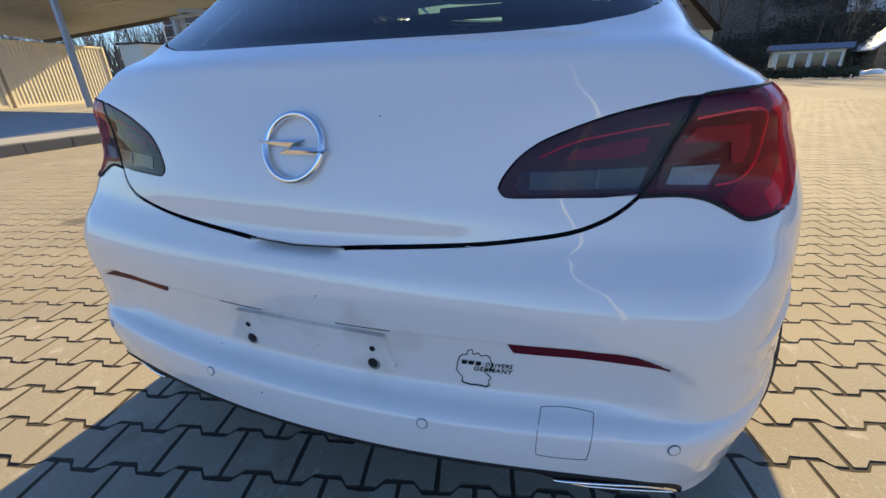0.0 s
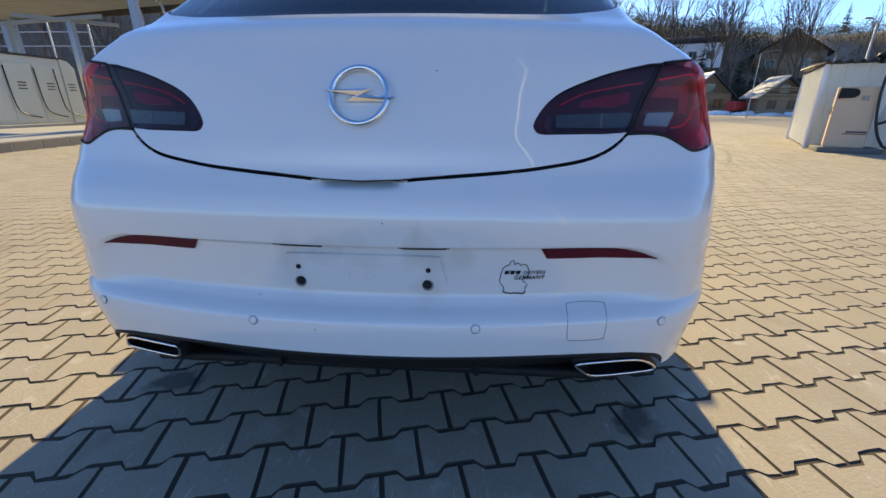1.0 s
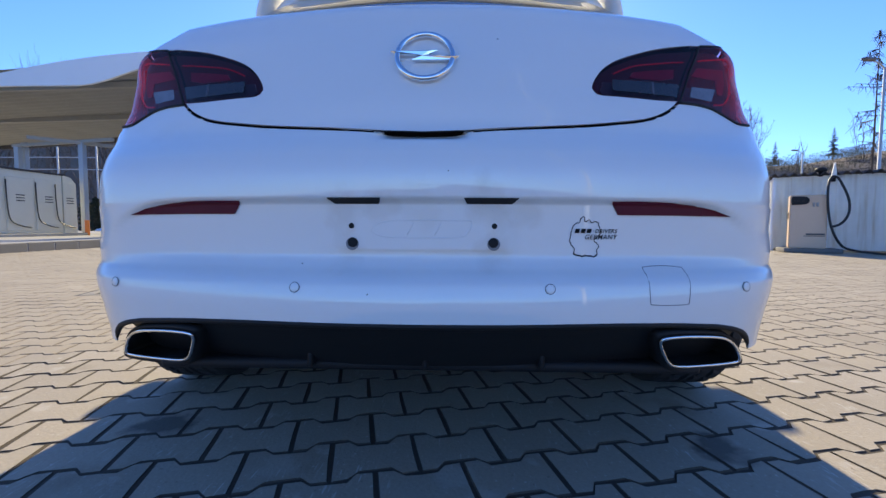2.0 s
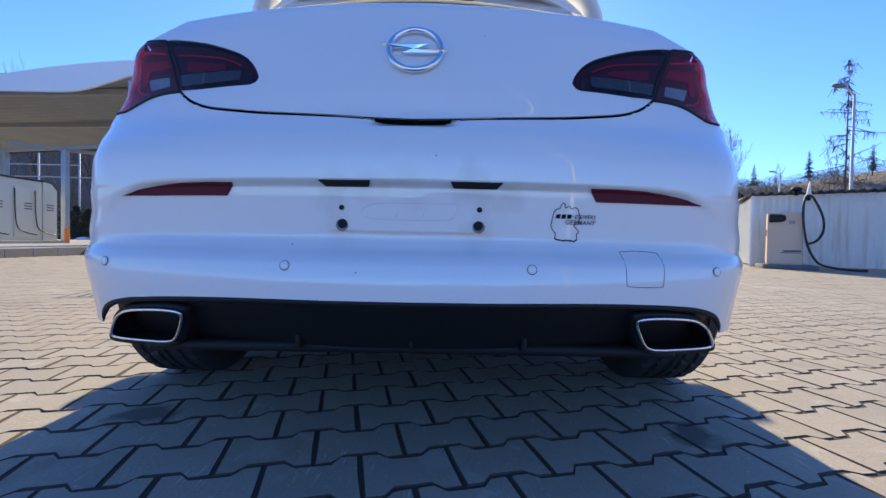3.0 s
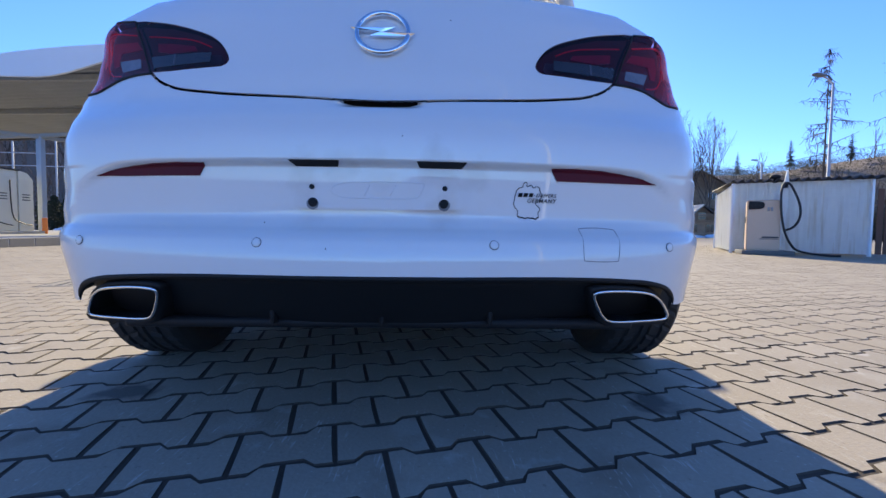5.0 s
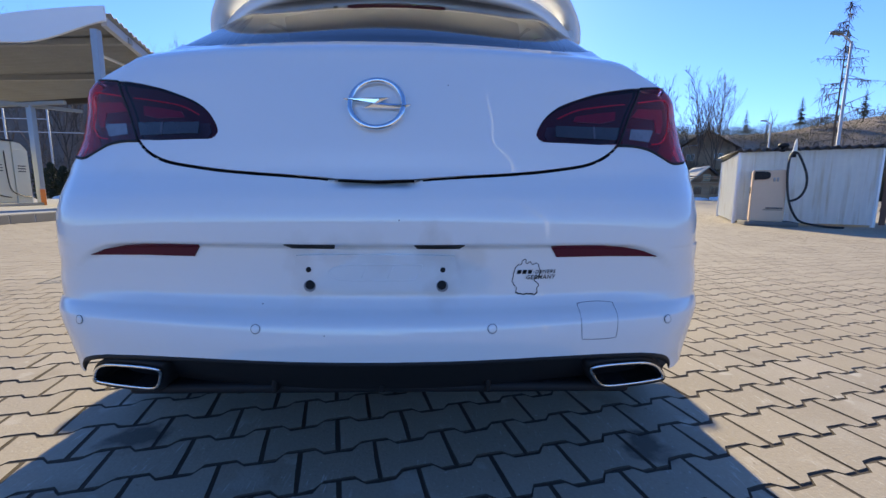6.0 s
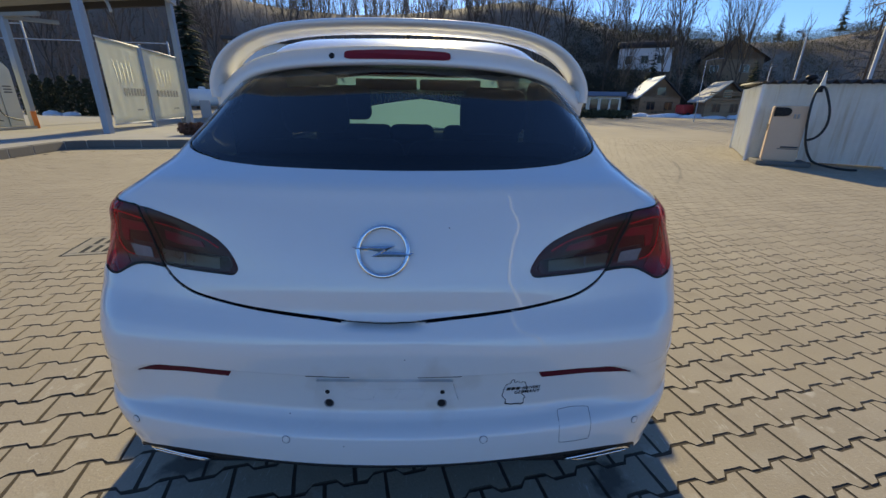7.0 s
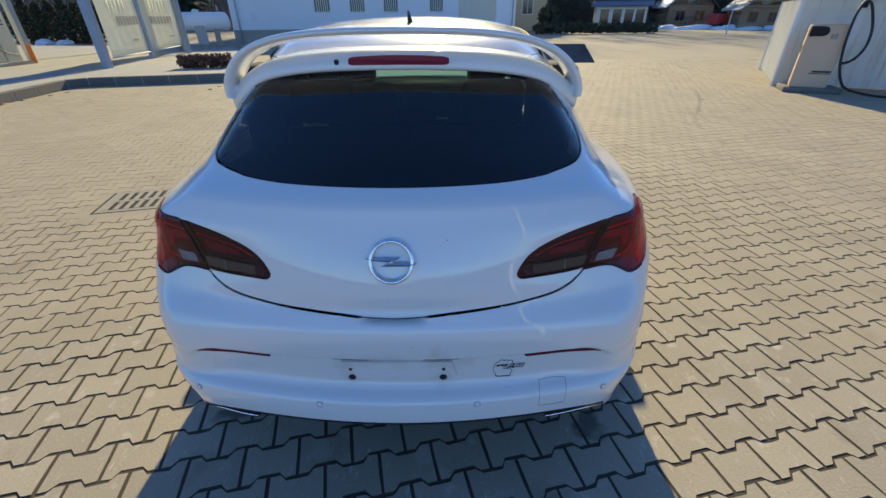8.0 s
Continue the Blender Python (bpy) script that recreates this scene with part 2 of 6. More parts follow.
CABIN_ROOF = material("pale_shingle_roof", (.52, .49, .43), .8, vary=.15, scale=1.2, grain=12, bump=.3, depth=.01)
LOG_WOOD = material("cabin_wood", (.33, .225, .135), .75, vary=.25, scale=1.5, grain=14, bump=.2, each=.2)
BROWN_WOOD = material("brown_fence_wood", (.13, .065, .04), .75, vary=.25, scale=3, grain=30, bump=.2, each=.25)
SNOW = material("snow", (.80, .83, .88), .7, vary=.05, scale=1.2, grain=8, bump=.4, depth=.03)
WINDOW_DARK = material("window_pane", (.02, .025, .03), .08, vary=.1, bump=0, coat=.5)
THUJA = material("thuja_green", (.042, .048, .024), .85, vary=.3, scale=2, grain=18, bump=.4, depth=.03, islands=.25)
DRY_HEDGE = material("dry_hedge", (.16, .075, .045), .85, vary=.35, scale=4, grain=30, bump=.4, islands=.5)
GREEN_HEDGE = material("low_hedge", (.055, .06, .03), .85, vary=.35, scale=3, grain=20, bump=.4, islands=.5)
BARK = material("bark", (.10, .075, .056), .9, vary=.25, scale=2, grain=18, bump=.4, islands=.3)
SPRUCE = material("spruce_green", (.028, .045, .026), .85, vary=.35, scale=1.2, grain=9, bump=.4, islands=.5)
LARCH = material("larch_twigs", (.10, .085, .075), .9, vary=.25, scale=2, bump=.2, islands=.3)
WOODS = material("far_woods", (.24, .18, .135), .95, vary=.3, scale=.15, grain=1.2, bump=.5, depth=.3, islands=.5)
RED_PAINT = material("red_paint", (.42, .04, .035), .5, bump=.02)
BLUE_ROOF = material("blue_roof_sheet", (.10, .15, .26), .45, .2, vary=.1, bump=.03)
BLACK_HOSE = material("black_hose", (.012, .012, .013), .5, vary=.15, bump=.05)
LAMP_GLASS = material("lamp_glass", (.75, .75, .72), .3, bump=.02)
HILL_FLOOR = material("leaf_litter", (.25, .19, .135), .95, vary=.3, scale=.08, grain=.9, bump=.4, depth=.2, spots=((.12, .092, .066), .45, .05))
LAMP_BED_RED = material("lamp_bed_red", (.28, .006, .050), .3, vary=.25, scale=30, grain=120, bump=.1, depth=.001)
BRUSH = material("dark_brush", (.060, .055, .036), .9, vary=.4, scale=.4, grain=4, bump=.3, islands=.7)
dusty(TARP, .72, (.95, .93, .78))
PRINT_GREY = material("grey_print", (.20, .20, .17), .6, bump=0)
# Joint soil and joint shade in one colour; the sunlit outer field gets lighter.
EDGE_SOIL_SHADE = material("soil_and_shade_edge", (.080, .063, .044), .95, vary=.3, scale=5, grain=120, bump=.4, depth=.003)
EDGE_FAR = material("soil_and_shade_edge_far", (.21, .17, .12), .95, vary=.3, scale=5, grain=60, bump=.3, depth=.003)
# Full red: the sunlit glow of the lamp's rim put into its colour.
LAMP_RIM_GLOW = material("lamp_rim_glow", (1.0, .022, .045), .3, vary=.15, scale=30, grain=120, bump=.1, depth=.001)
LAMP_SMOKE = material("lamp_window_smoke", (.024, .024, .030), .10, 0, spec=.6, vary=.35, scale=25, grain=160, bump=.3, depth=.001)
# Darker copy of the kerb concrete, with its shade put into the colour.
SHADED_CONCRETE = material("shaded_concrete", (.15, .14, .125), .9, vary=.2, scale=1.4, grain=40, bump=.4, depth=.004)
HOLE_GREY = material("hole_grey", (.22, .22, .23), .6, vary=.2, grain=90, bump=.1)
SCRUB = material("olive_scrub", (.125, .105, .058), .95, vary=.25, scale=.15, grain=1.2, bump=.4, depth=.1, islands=.35)
SEAM = material("paint_seam", (.10, .10, .11), .7, vary=.1, bump=0)
# Dark blue of a cast shadow, used as a ground colour.
GROUND_SHADOW = material("ground_shadow", (.018, .030, .058), .85, vary=.2, scale=2, grain=60, bump=.3, depth=.003, spec=0)
LAMP_CASE = material("lamp_case", (.12, .12, .13), .5, vary=.1, bump=.02)
NOTICE = material("grey_notice", (.30, .30, .29), .6, vary=.1, bump=0)

# ---- the car's skin as a lofted surface ----
def smooth_curve(*knots):
    """A monotone cubic through (a, b) knots."""
    xs = [k[0] for k in knots]
    ys = [k[1] for k in knots]
    d = [(ys[i + 1] - ys[i]) / (xs[i + 1] - xs[i]) for i in range(len(xs) - 1)]
    m = [d[0]] + [0 if d[i - 1] * d[i] <= 0 else 2 * d[i - 1] * d[i] / (d[i - 1] + d[i]) for i in range(1, len(d))] + [d[-1]]

    def value(a):
        if a <= xs[0]:
            return ys[0]
        if a >= xs[-1]:
            return ys[-1]
        i = 0
        while a > xs[i + 1]:
            i += 1
        h = xs[i + 1] - xs[i]
        s = (a - xs[i]) / h
        return ((1 + 2 * s) * (1 - s) ** 2 * ys[i] + s * (1 - s) ** 2 * h * m[i]
                + s * s * (3 - 2 * s) * ys[i + 1] + s * s * (s - 1) * h * m[i + 1])
    return value


def ease(a, b, v):
    s = min(1.0, max(0.0, (v - a) / (b - a)))
    return s * s * (3 - 2 * s)


TAIL_Y = smooth_curve((.20, .0), (.26, -.022), (.32, -.032), (.36, -.038), (.40, -.038), (.445, -.032), (.462, -.021), (.476, -.007), (.50, -.004), (.60, -.008),
                      (.66, -.010), (.70, -.002), (.74, .020), (.76, .031), (.80, .036), (.85, .050), (.90, .068), (.95, .090), (1.0, .112),
                      (1.03, .124), (1.045, .142), (1.068, .187), (1.1, .225), (1.2, .36), (1.3, .50), (1.38, .62), (1.42, .74), (1.445, .95), (1.46, 1.3), (1.468, 1.62))
NOSE_Y = smooth_curve((.20, 4.20), (.30, 4.32), (.50, 4.42), (.62, 4.40), (.72, 4.28), (.80, 4.02), (.90, 3.60), (.96, 3.33), (1.0, 3.16), (1.1, 2.92),
                      (1.2, 2.68), (1.3, 2.42), (1.38, 2.16), (1.42, 2.0), (1.445, 1.86), (1.46, 1.75), (1.468, 1.68))
HALF_W = smooth_curve((.20, .900), (.28, .915), (.34, .924), (.40, .929), (.45, .932), (.50, .933), (.56, .930), (.62, .930), (.68, .930), (.74, .930), (.78, .924), (.82, .911), (.86, .893), (.90, .873), (.95, .848), (.99, .808), (1.03, .745), (1.07, .708), (1.10, .690), (1.2, .65), (1.3, .60), (1.36, .56), (1.40, .515), (1.43, .445), (1.45, .35), (1.462, .22), (1.468, .06))
BEND_X = smooth_curve((.20, .690), (.28, .703), (.34, .704), (.40, .715), (.45, .731), (.50, .742), (.56, .727), (.62, .727), (.68, .729), (.74, .757), (.78, .775), (.82, .774), (.86, .764), (.90, .747), (.95, .730), (.99, .690), (1.03, .625), (1.07, .590), (1.10, .576), (1.2, .53), (1.3, .47), (1.4, .40), (1.44, .30), (1.46, .15), (1.468, .03))
CURVE = smooth_curve((.20, .22), (.32, .22), (.44, .195), (.60, .175), (.66, .185), (.75, .25), (.84, .32), (.90, .29), (.97, .235), (1.03, .27), (1.10, .35), (1.2, .40), (1.3, .40), (1.44, .5), (1.468, .5))
CREASE_Z = smooth_curve((0, .613), (.45, .612), (.552, .608), (.609, .592), (.65, .566), (.675, .545), (.70, .512), (.722, .455))


def corner_depth(z):
    return min(.68 if z < .6 else .75, .48 * (NOSE_Y(z) - TAIL_Y(z)))


def recess(x, z):
    """How far the number-plate field lies behind the bumper's skin."""
    x = abs(x)
    top = CREASE_Z(x)
    if z >= top or z < .45:
        return 0.0
    return .022 * ease(top, top - .010, z) * ease(.452, .50, z) * (1 - ease(.48, .72, x))


def scoop(x, z):
    """The grip hollow in the bumper's top edge, under the tailgate."""
    return .028 * (1 - ease(.066, .092, abs(x))) * ease(.722, .738, z) if z < .7405 else 0.0


def tail_y(x, z):
    """How far back the tail's skin stands at x from the middle: a bowed rear face that rounds into the flank."""
    t, w, b = TAIL_Y(z), HALF_W(z), BEND_X(z)
    rear = t + CURVE(z) * x * x
    bend = t + CURVE(z) * b * b
    end = t + corner_depth(z)
    flank = end - (end - bend) * math.sqrt(max(0.0, w - x) / (w - b))
    r = .095
    k = max(r - abs(rear - flank), 0) / r
    return min(end, max(rear, flank) + k * k * r / 4) if x < w else end


def skin(q, z):
    """A point on the car's skin: q runs round the half plan, 0 the tail's middle, 1 the end of the tail's corner, 2 the start of the nose's corner, 3 the nose."""
    s = -1 if q < 0 else 1
    q = abs(q)
    w, t, f = HALF_W(z), TAIL_Y(z), NOSE_Y(z)
    d = corner_depth(z)
    wide = w + max(0.0, .952 - w) * ease(.86, .74, z)
    if q <= 1:
        x = w * math.sin(q * math.pi / 2)
        y = tail_y(x, z) + recess(x, z) + scoop(x, z)
    elif q <= 2:
        x = w + (wide - w) * ease(1.0, 1.08, q) * ease(2.0, 1.92, q)
        y = t + d + (q - 1) * (f - t - 2 * d)
    else:
        a = (3 - q) * math.pi / 2
        x = w * max(0.0, math.sin(a)) ** .8
        y = f - d * (1 - math.cos(a))
    return (s * x, y, z)


def q_of_x(x, z):
    """q on the tail for a distance x from the middle."""
    s = -1 if x < 0 else 1
    return s * math.asin(min(1.0, abs(x) / HALF_W(z))) * 2 / math.pi


def q_of_y(y, z):
    """q on the flank or side for a distance y from the tail."""
    t, d = TAIL_Y(z), corner_depth(z)
    if y < t + d:
        lo, hi = BEND_X(z) * .8, HALF_W(z)
        for _ in range(40):
            mid = (lo + hi) / 2
            lo, hi = (mid, hi) if tail_y(mid, z) < y else (lo, mid)
        return q_of_x(lo, z)
    return 1 + (y - t - d) / (NOSE_Y(z) - t - 2 * d)


# ---- mesh tools ----
def part(name, bm, mat, parent=None, label="", smooth=True):
    """Links a bmesh as one mesh object, under parent where one is given."""
    me = bpy.data.meshes.new(name)
    bm.to_mesh(me)
    bm.free()
    me.materials.append(mat)
    if smooth:
        me.shade_smooth()
    ob = new(name, me)
    if parent:
        ob.parent = parent
        ob.matrix_parent_inverse = parent.matrix_world.inverted()
    return tagged(ob, label)


def piece(name, me, m, parent=None, label=""):
    """One more object on a mesh that exists."""
    ob = new(name, me)
    ob.matrix_world = m
    if parent:
        ob.parent = parent
    return tagged(ob, label)


def thing(name, label, category, at=(0, 0, 0), turn=0.0, group="", kind=""):
    """An Empty at a thing's base, to parent its parts."""
    ob = new(name)
    ob.matrix_world = pose(*at, 0, 0, turn)
    bpy.context.view_layer.update()
    return tagged(ob, label, category, group, kind)


def box(bm, lo, hi, bevel=0.0, m=None, segments=2):
    """A box from corner to corner, with bevelled edges, into bm."""
    vs = [bm.verts.new((x, y, z)) for x in (lo[0], hi[0]) for y in (lo[1], hi[1]) for z in (lo[2], hi[2])]
    fs = [bm.faces.new([vs[k] for k in f]) for f in ((0, 1, 3, 2), (4, 6, 7, 5), (0, 4, 5, 1), (2, 3, 7, 6), (0, 2, 6, 4), (1, 5, 7, 3))]
    if bevel:
        es = {e for f in fs for e in f.edges}
        made = bmesh.ops.bevel(bm, geom=list(es), offset=bevel, segments=segments, profile=.5, affect="EDGES")
        vs = list({v for f in made["faces"] for v in f.verts} | {v for v in vs if v.is_valid})
    if m is not None:
        bmesh.ops.transform(bm, matrix=m, verts=vs)
    return vs


def boxes(*items, m=None):
    bm = bmesh.new()
    for lo, hi, *b in items:
        box(bm, lo, hi, b[0] if b else 0.0, m)
    return bm


def tube(bm, pts, radius, sides=8, closed=False, flat=1.0, caps=True):
    """A round bar along pts; radius is a number or one for each point; flat squashes it along z."""
    pts = [Vector(p) for p in pts]
    n = len(pts)
    rad = radius if isinstance(radius, (list, tuple)) else [radius] * n
    rings = []
    last = None
    for i, p in enumerate(pts):
        a = pts[(i - 1) % n] if closed or i else p
        c = pts[(i + 1) % n] if closed or i < n - 1 else p
        t = (c - a).normalized()
        ref = last if last is not None else (Vector((0, 0, 1)) if abs(t.z) < .9 else Vector((1, 0, 0)))
        u = (ref - t * ref.dot(t))
        u = u.normalized() if u.length > 1e-6 else t.orthogonal().normalized()
        last = u
        w = t.cross(u)
        rings.append([bm.verts.new(p + rad[i] * (math.cos(k * 2 * math.pi / sides) * u * flat + math.sin(k * 2 * math.pi / sides) * w)) for k in range(sides)])
    for i in range(n if closed else n - 1):
        r, s = rings[i], rings[(i + 1) % n]
        for k in range(sides):
            bm.faces.new((r[k], r[(k + 1) % sides], s[(k + 1) % sides], s[k]))
    if caps and not closed:
        bm.faces.new(rings[0][::-1])
        bm.faces.new(rings[-1])
    return bm


def lathe(bm, profile, steps=32, m=None):
    """Turns (radius, height) points round z."""
    rings = [[bm.verts.new((r * math.cos(2 * math.pi * k / steps), r * math.sin(2 * math.pi * k / steps), z)) for k in range(steps)] for r, z in profile]
    for a, b in zip(rings, rings[1:]):
        for k in range(steps):
            bm.faces.new((a[k], a[(k + 1) % steps], b[(k + 1) % steps], b[k]))
    bm.faces.new(rings[0][::-1])
    bm.faces.new(rings[-1])
    if m is not None:
        bmesh.ops.transform(bm, matrix=m, verts=[v for r in rings for v in r])
    return bm


def rounded(pts, closed=True, steps=4):
    """A smooth line (Catmull-Rom) through 2D or 3D points."""
    pts = [Vector(p) for p in pts]
    n = len(pts)
    out = []
    for i in range(n if closed else n - 1):
        a = pts[(i - 1) % n] if closed or i else pts[i]
        b, c = pts[i], pts[(i + 1) % n]
        d = pts[(i + 2) % n] if closed or i < n - 2 else c
        for k in range(steps):
            s = k / steps
            out.append(.5 * (2 * b + (c - a) * s + (2 * a - 5 * b + 4 * c - d) * s * s + (3 * b - 3 * c + d - a) * s ** 3))
    if not closed:
        out.append(pts[-1])
    return out


def clip(poly, axis, value, keep_above):
    """Cuts a polygon at a line across one axis."""
    out = []
    for i, b in enumerate(poly):
        a = poly[i - 1]
        ia = (a[axis] >= value) if keep_above else (a[axis] <= value)
        ib = (b[axis] >= value) if keep_above else (b[axis] <= value)
        if ia != ib:
            s = (value - a[axis]) / (b[axis] - a[axis])
            cut = [a[0] + s * (b[0] - a[0]), a[1] + s * (b[1] - a[1])]
            cut[axis] = value
            out.append(tuple(cut))
        if ib:
            out.append((b[0], b[1]))
    return out


def span(a, b, step):
    n = max(1, round((b - a) / step))
    return [a + (b - a) * k / n for k in range(n + 1)]


def panel(poly, q_step=.02, z_step=.012, lift=0.0, edge=.012, on=skin, z_lines=None, mirror=False, weld=None):
    """A sheet of the car's skin within an outline of (q, z), gridded, raised by lift, with its rim turned in by edge."""
    poly = [(p[0], p[1]) for p in poly]
    qs = span(min(p[0] for p in poly), max(p[0] for p in poly), q_step)
    zs = z_lines or span(min(p[1] for p in poly), max(p[1] for p in poly), z_step)
    bm = bmesh.new()
    made = {}

    def vert(p, s):
        key = (round(s * p[0], 5), round(p[1], 5))
        if key not in made:
            made[key] = bm.verts.new(on(s * p[0], p[1]))
        return made[key]

    for z0, z1 in zip(zs, zs[1:]):
        row = clip(clip(poly, 1, z0, True), 1, z1, False)
        if len(row) < 3:
            continue
        for q0, q1 in zip(qs, qs[1:]):
            cell = clip(clip(row, 0, q0, True), 0, q1, False)
            if len(cell) < 3:
                continue
            for s in ((1, -1) if mirror else (1,)):
                ring = []
                for p in cell:
                    v = vert(p, s)
                    if not ring or (v is not ring[-1] and v not in ring):
                        ring.append(v)
                if len(ring) > 2:
                    try:
                        bm.faces.new(ring if s > 0 else ring[::-1])
                    except ValueError:
                        pass
    if weld:
        bmesh.ops.remove_doubles(bm, verts=bm.verts[:], dist=weld)
    bm.normal_update()
    if sum(f.normal.dot(f.calc_center_median() - Vector((0, 1.9, .75))) * f.calc_area() for f in bm.faces) < 0:
        bmesh.ops.reverse_faces(bm, faces=bm.faces[:])
        bm.normal_update()
    if lift:
        for v, n in [(v, v.normal.copy()) for v in bm.verts]:
            v.co += n * lift
    if edge:
        rim = [e for e in bm.edges if e.is_boundary]
        facing = {v: sum((f.normal * f.calc_area() for f in v.link_faces), Vector()).normalized() for e in rim for v in e.verts}
        ext = bmesh.ops.extrude_edge_only(bm, edges=rim)
        for v in [g for g in ext["geom"] if isinstance(g, bmesh.types.BMVert)]:
            near = [e.other_vert(v) for e in v.link_edges]
            base = min(near, key=lambda o: (o.co - v.co).length)
            v.co -= facing.get(base, base.normal) * edge
        for e in rim:
            if e.is_valid:
                e.smooth = False
    return bm


def mirrored(half):
    """A whole outline from its right half, which starts and ends on the middle."""
    half = [tuple(p) for p in half]
    return half + [(-p[0], p[1]) for p in half[::-1]]


def on_x(*pts):
    return [(q_of_x(x, z), z) for x, z in pts]


def on_y(*pts):
    return [(q_of_y(y, z), z) for y, z in pts]


# ---- the car ----
def build_car():
    car = thing("car", "white three-door hatchback with roof spoiler, parked on pavers", "car")

    # outlines on the skin, right half
    lamp_in = on_x((.347, .843), (.354, .862), (.374, .888), (.402, .908), (.455, .930), (.520, .950), (.611, .967)) + on_x((.597, .935), (.580, .899), (.566, .865), (.551, .833)) + on_x((.500, .831), (.450, .831), (.400, .831), (.364, .831), (.351, .835))
    lamp_out = on_x((.618, .968), (.660, .973), (.697, .977)) + on_y((.285, .982), (.335, .973), (.358, .945), (.352, .908), (.325, .865), (.285, .832), (.240, .805)) + on_x((.729, .796), (.703, .796), (.673, .812), (.640, .826), (.600, .832), (.558, .833)) + on_x((.573, .865), (.587, .899), (.604, .935))
    shut = on_x((.0, .739), (.08, .742), (.14, .747), (.30, .758), (.38, .767), (.455, .779), (.50, .795), (.53, .813), (.548, .829))
    glass_low = on_x((.0, 1.067), (.20, 1.068), (.32, 1.070), (.42, 1.076), (.46, 1.082), (.51, 1.091), (.543, 1.103), (.564, 1.122), (.566, 1.16), (.540, 1.21), (.514, 1.245), (.47, 1.30), (.43, 1.35))
    gate_side = on_x((.725, .985), (.690, 1.020), (.655, 1.052), (.628, 1.092), (.604, 1.14), (.578, 1.20), (.550, 1.26), (.515, 1.32), (.485, 1.352))
    inner, outer = rounded(lamp_in, True, 3), rounded(lamp_out, True, 3)
    shut, glass_low, gate_side = rounded(shut, False, 3), rounded(glass_low, False, 3), rounded(gate_side, False, 3)
    up = .0036

    # bumper
    skirt = on_x((.0, .373), (.17, .373), (.34, .373), (.47, .370), (.555, .365), (.610, .359), (.656, .344), (.684, .320), (.692, .301))
    skirt = [tuple(p) for p in rounded(skirt, False, 3)]
    low = [(p[0], p[1] - up) for p in shut[:-1]] + on_x((.552, .8275), (.600, .8275), (.640, .8215), (.671, .8075), (.702, .7915), (.731, .7915)) + on_y((.243, .800), (.290, .828), (.331, .862), (.358, .905), (.43, .905), (.46, .80), (.47, .66), (.46, .56), (.45, .45), (.46, .36), (.44, .315), (.40, .300), (.25, .299)) + on_x((.708, .299))
    half = low + skirt[::-1]
    fine = sorted(set(span(.23, .44, .012) + span(.44, .63, .0035) + span(.63, .70, .011) + span(.70, .745, .003) + span(.745, .92, .011)))
    bumper = part("bumper", panel(mirrored(half)[::-1], .012, lift=0.0, edge=.005, z_lines=fine), PAINT, car)

    # tailgate, with the window left open
    gate = [(p[0], p[1] + up) for p in shut] + [(p[0], p[1] - .0022) for p in inner[33:]] + [(p[0] - .0024, p[1] + .0005) for p in inner[0:9]] + [(p[0] - .0012, p[1] + .0024) for p in inner[9:19]] + [(p[0], p[1] + .0026) for p in outer[0:10]]
    gate += [tuple(p) for p in gate_side] + [(glass_low[-1][0] + .006, 1.352)] + [(p[0] + .005, p[1] - .003) for p in glass_low[::-1]]
    gate[-1] = (0, 1.064)
    tailgate = part("tailgate", panel(mirrored(gate)[::-1], .012, .010, edge=.004), PAINT, car)
    # Thin black bar drawn for the contact shadow under the tailgate's lip.
    seal = bmesh.new()
    hem = [(.2 * k / 24 - .1, .7402 + .003 * abs(.2 * k / 24 - .1) / .08) for k in range(25)]
    tube(seal, [(x, tail_y(abs(x), z) - .0004, z) for x, z in hem], .0011, 6)
    part("edge_seal", seal, GAP, tailgate, "thin black line painted for the shadow under the tailgate's lip")
    window = part("rear_window", panel(mirrored([tuple(p) for p in glass_low] + [(0, 1.35)])[::-1], .02, .012, lift=-.004, edge=.004), REAR_GLASS, tailgate, "dark tinted rear window")
    # black printed border of the window
    rim = [tuple(p) for p in glass_low] + [(p[0] - .022, p[1] + .004) for p in glass_low[:12:-1]] + [(p[0], p[1] + .012) for p in glass_low[12::-1]]
    part("window_border", panel(mirrored(rim)[::-1], .012, .006, lift=-.0065, edge=0), GAP, tailgate)

    # body: sides, roof and nose, with the wheel arches and windows left open
    def arch(y, r):
        return [(y + r * math.cos(a), max(.215, .325 + r * math.sin(a))) for a in [math.pi - k * math.pi / 14 for k in range(15)]]

    lower = [(q_of_y(y, z), z) for y, z in [(.462, .36)] + [p for p in arch(.74, .365) if p[0] > .462]]
    lower += [(q_of_y(y, z), z) for y, z in [(1.30, .20), (2.9, .20)] + arch(3.46, .365) + [(3.95, .20)]]
    seam = on_y((.466, .56), (.474, .66), (.464, .80), (.434, .908), (.360, .955)) + on_y((.348, .984)) + [(p[0] + .004, p[1] + .002) for p in gate_side] + [(0, 1.356)]
    roof = [(0, 1.468), (3, 1.468)]
    nose = [(3, .20)]
    glass_side = [(q_of_y(y, z), z) for y, z in ((1.00, 1.03), (1.05, 1.12), (1.32, 1.24), (1.75, 1.325), (2.15, 1.31), (2.45, 1.19), (2.72, 1.05), (2.5, 1.0), (1.7, .985))]
    screen = [(3.0, 1.005), (2.60, 1.01), (2.28, 1.03), (2.30, 1.2), (2.36, 1.36), (2.6, 1.385), (3.0, 1.39)]
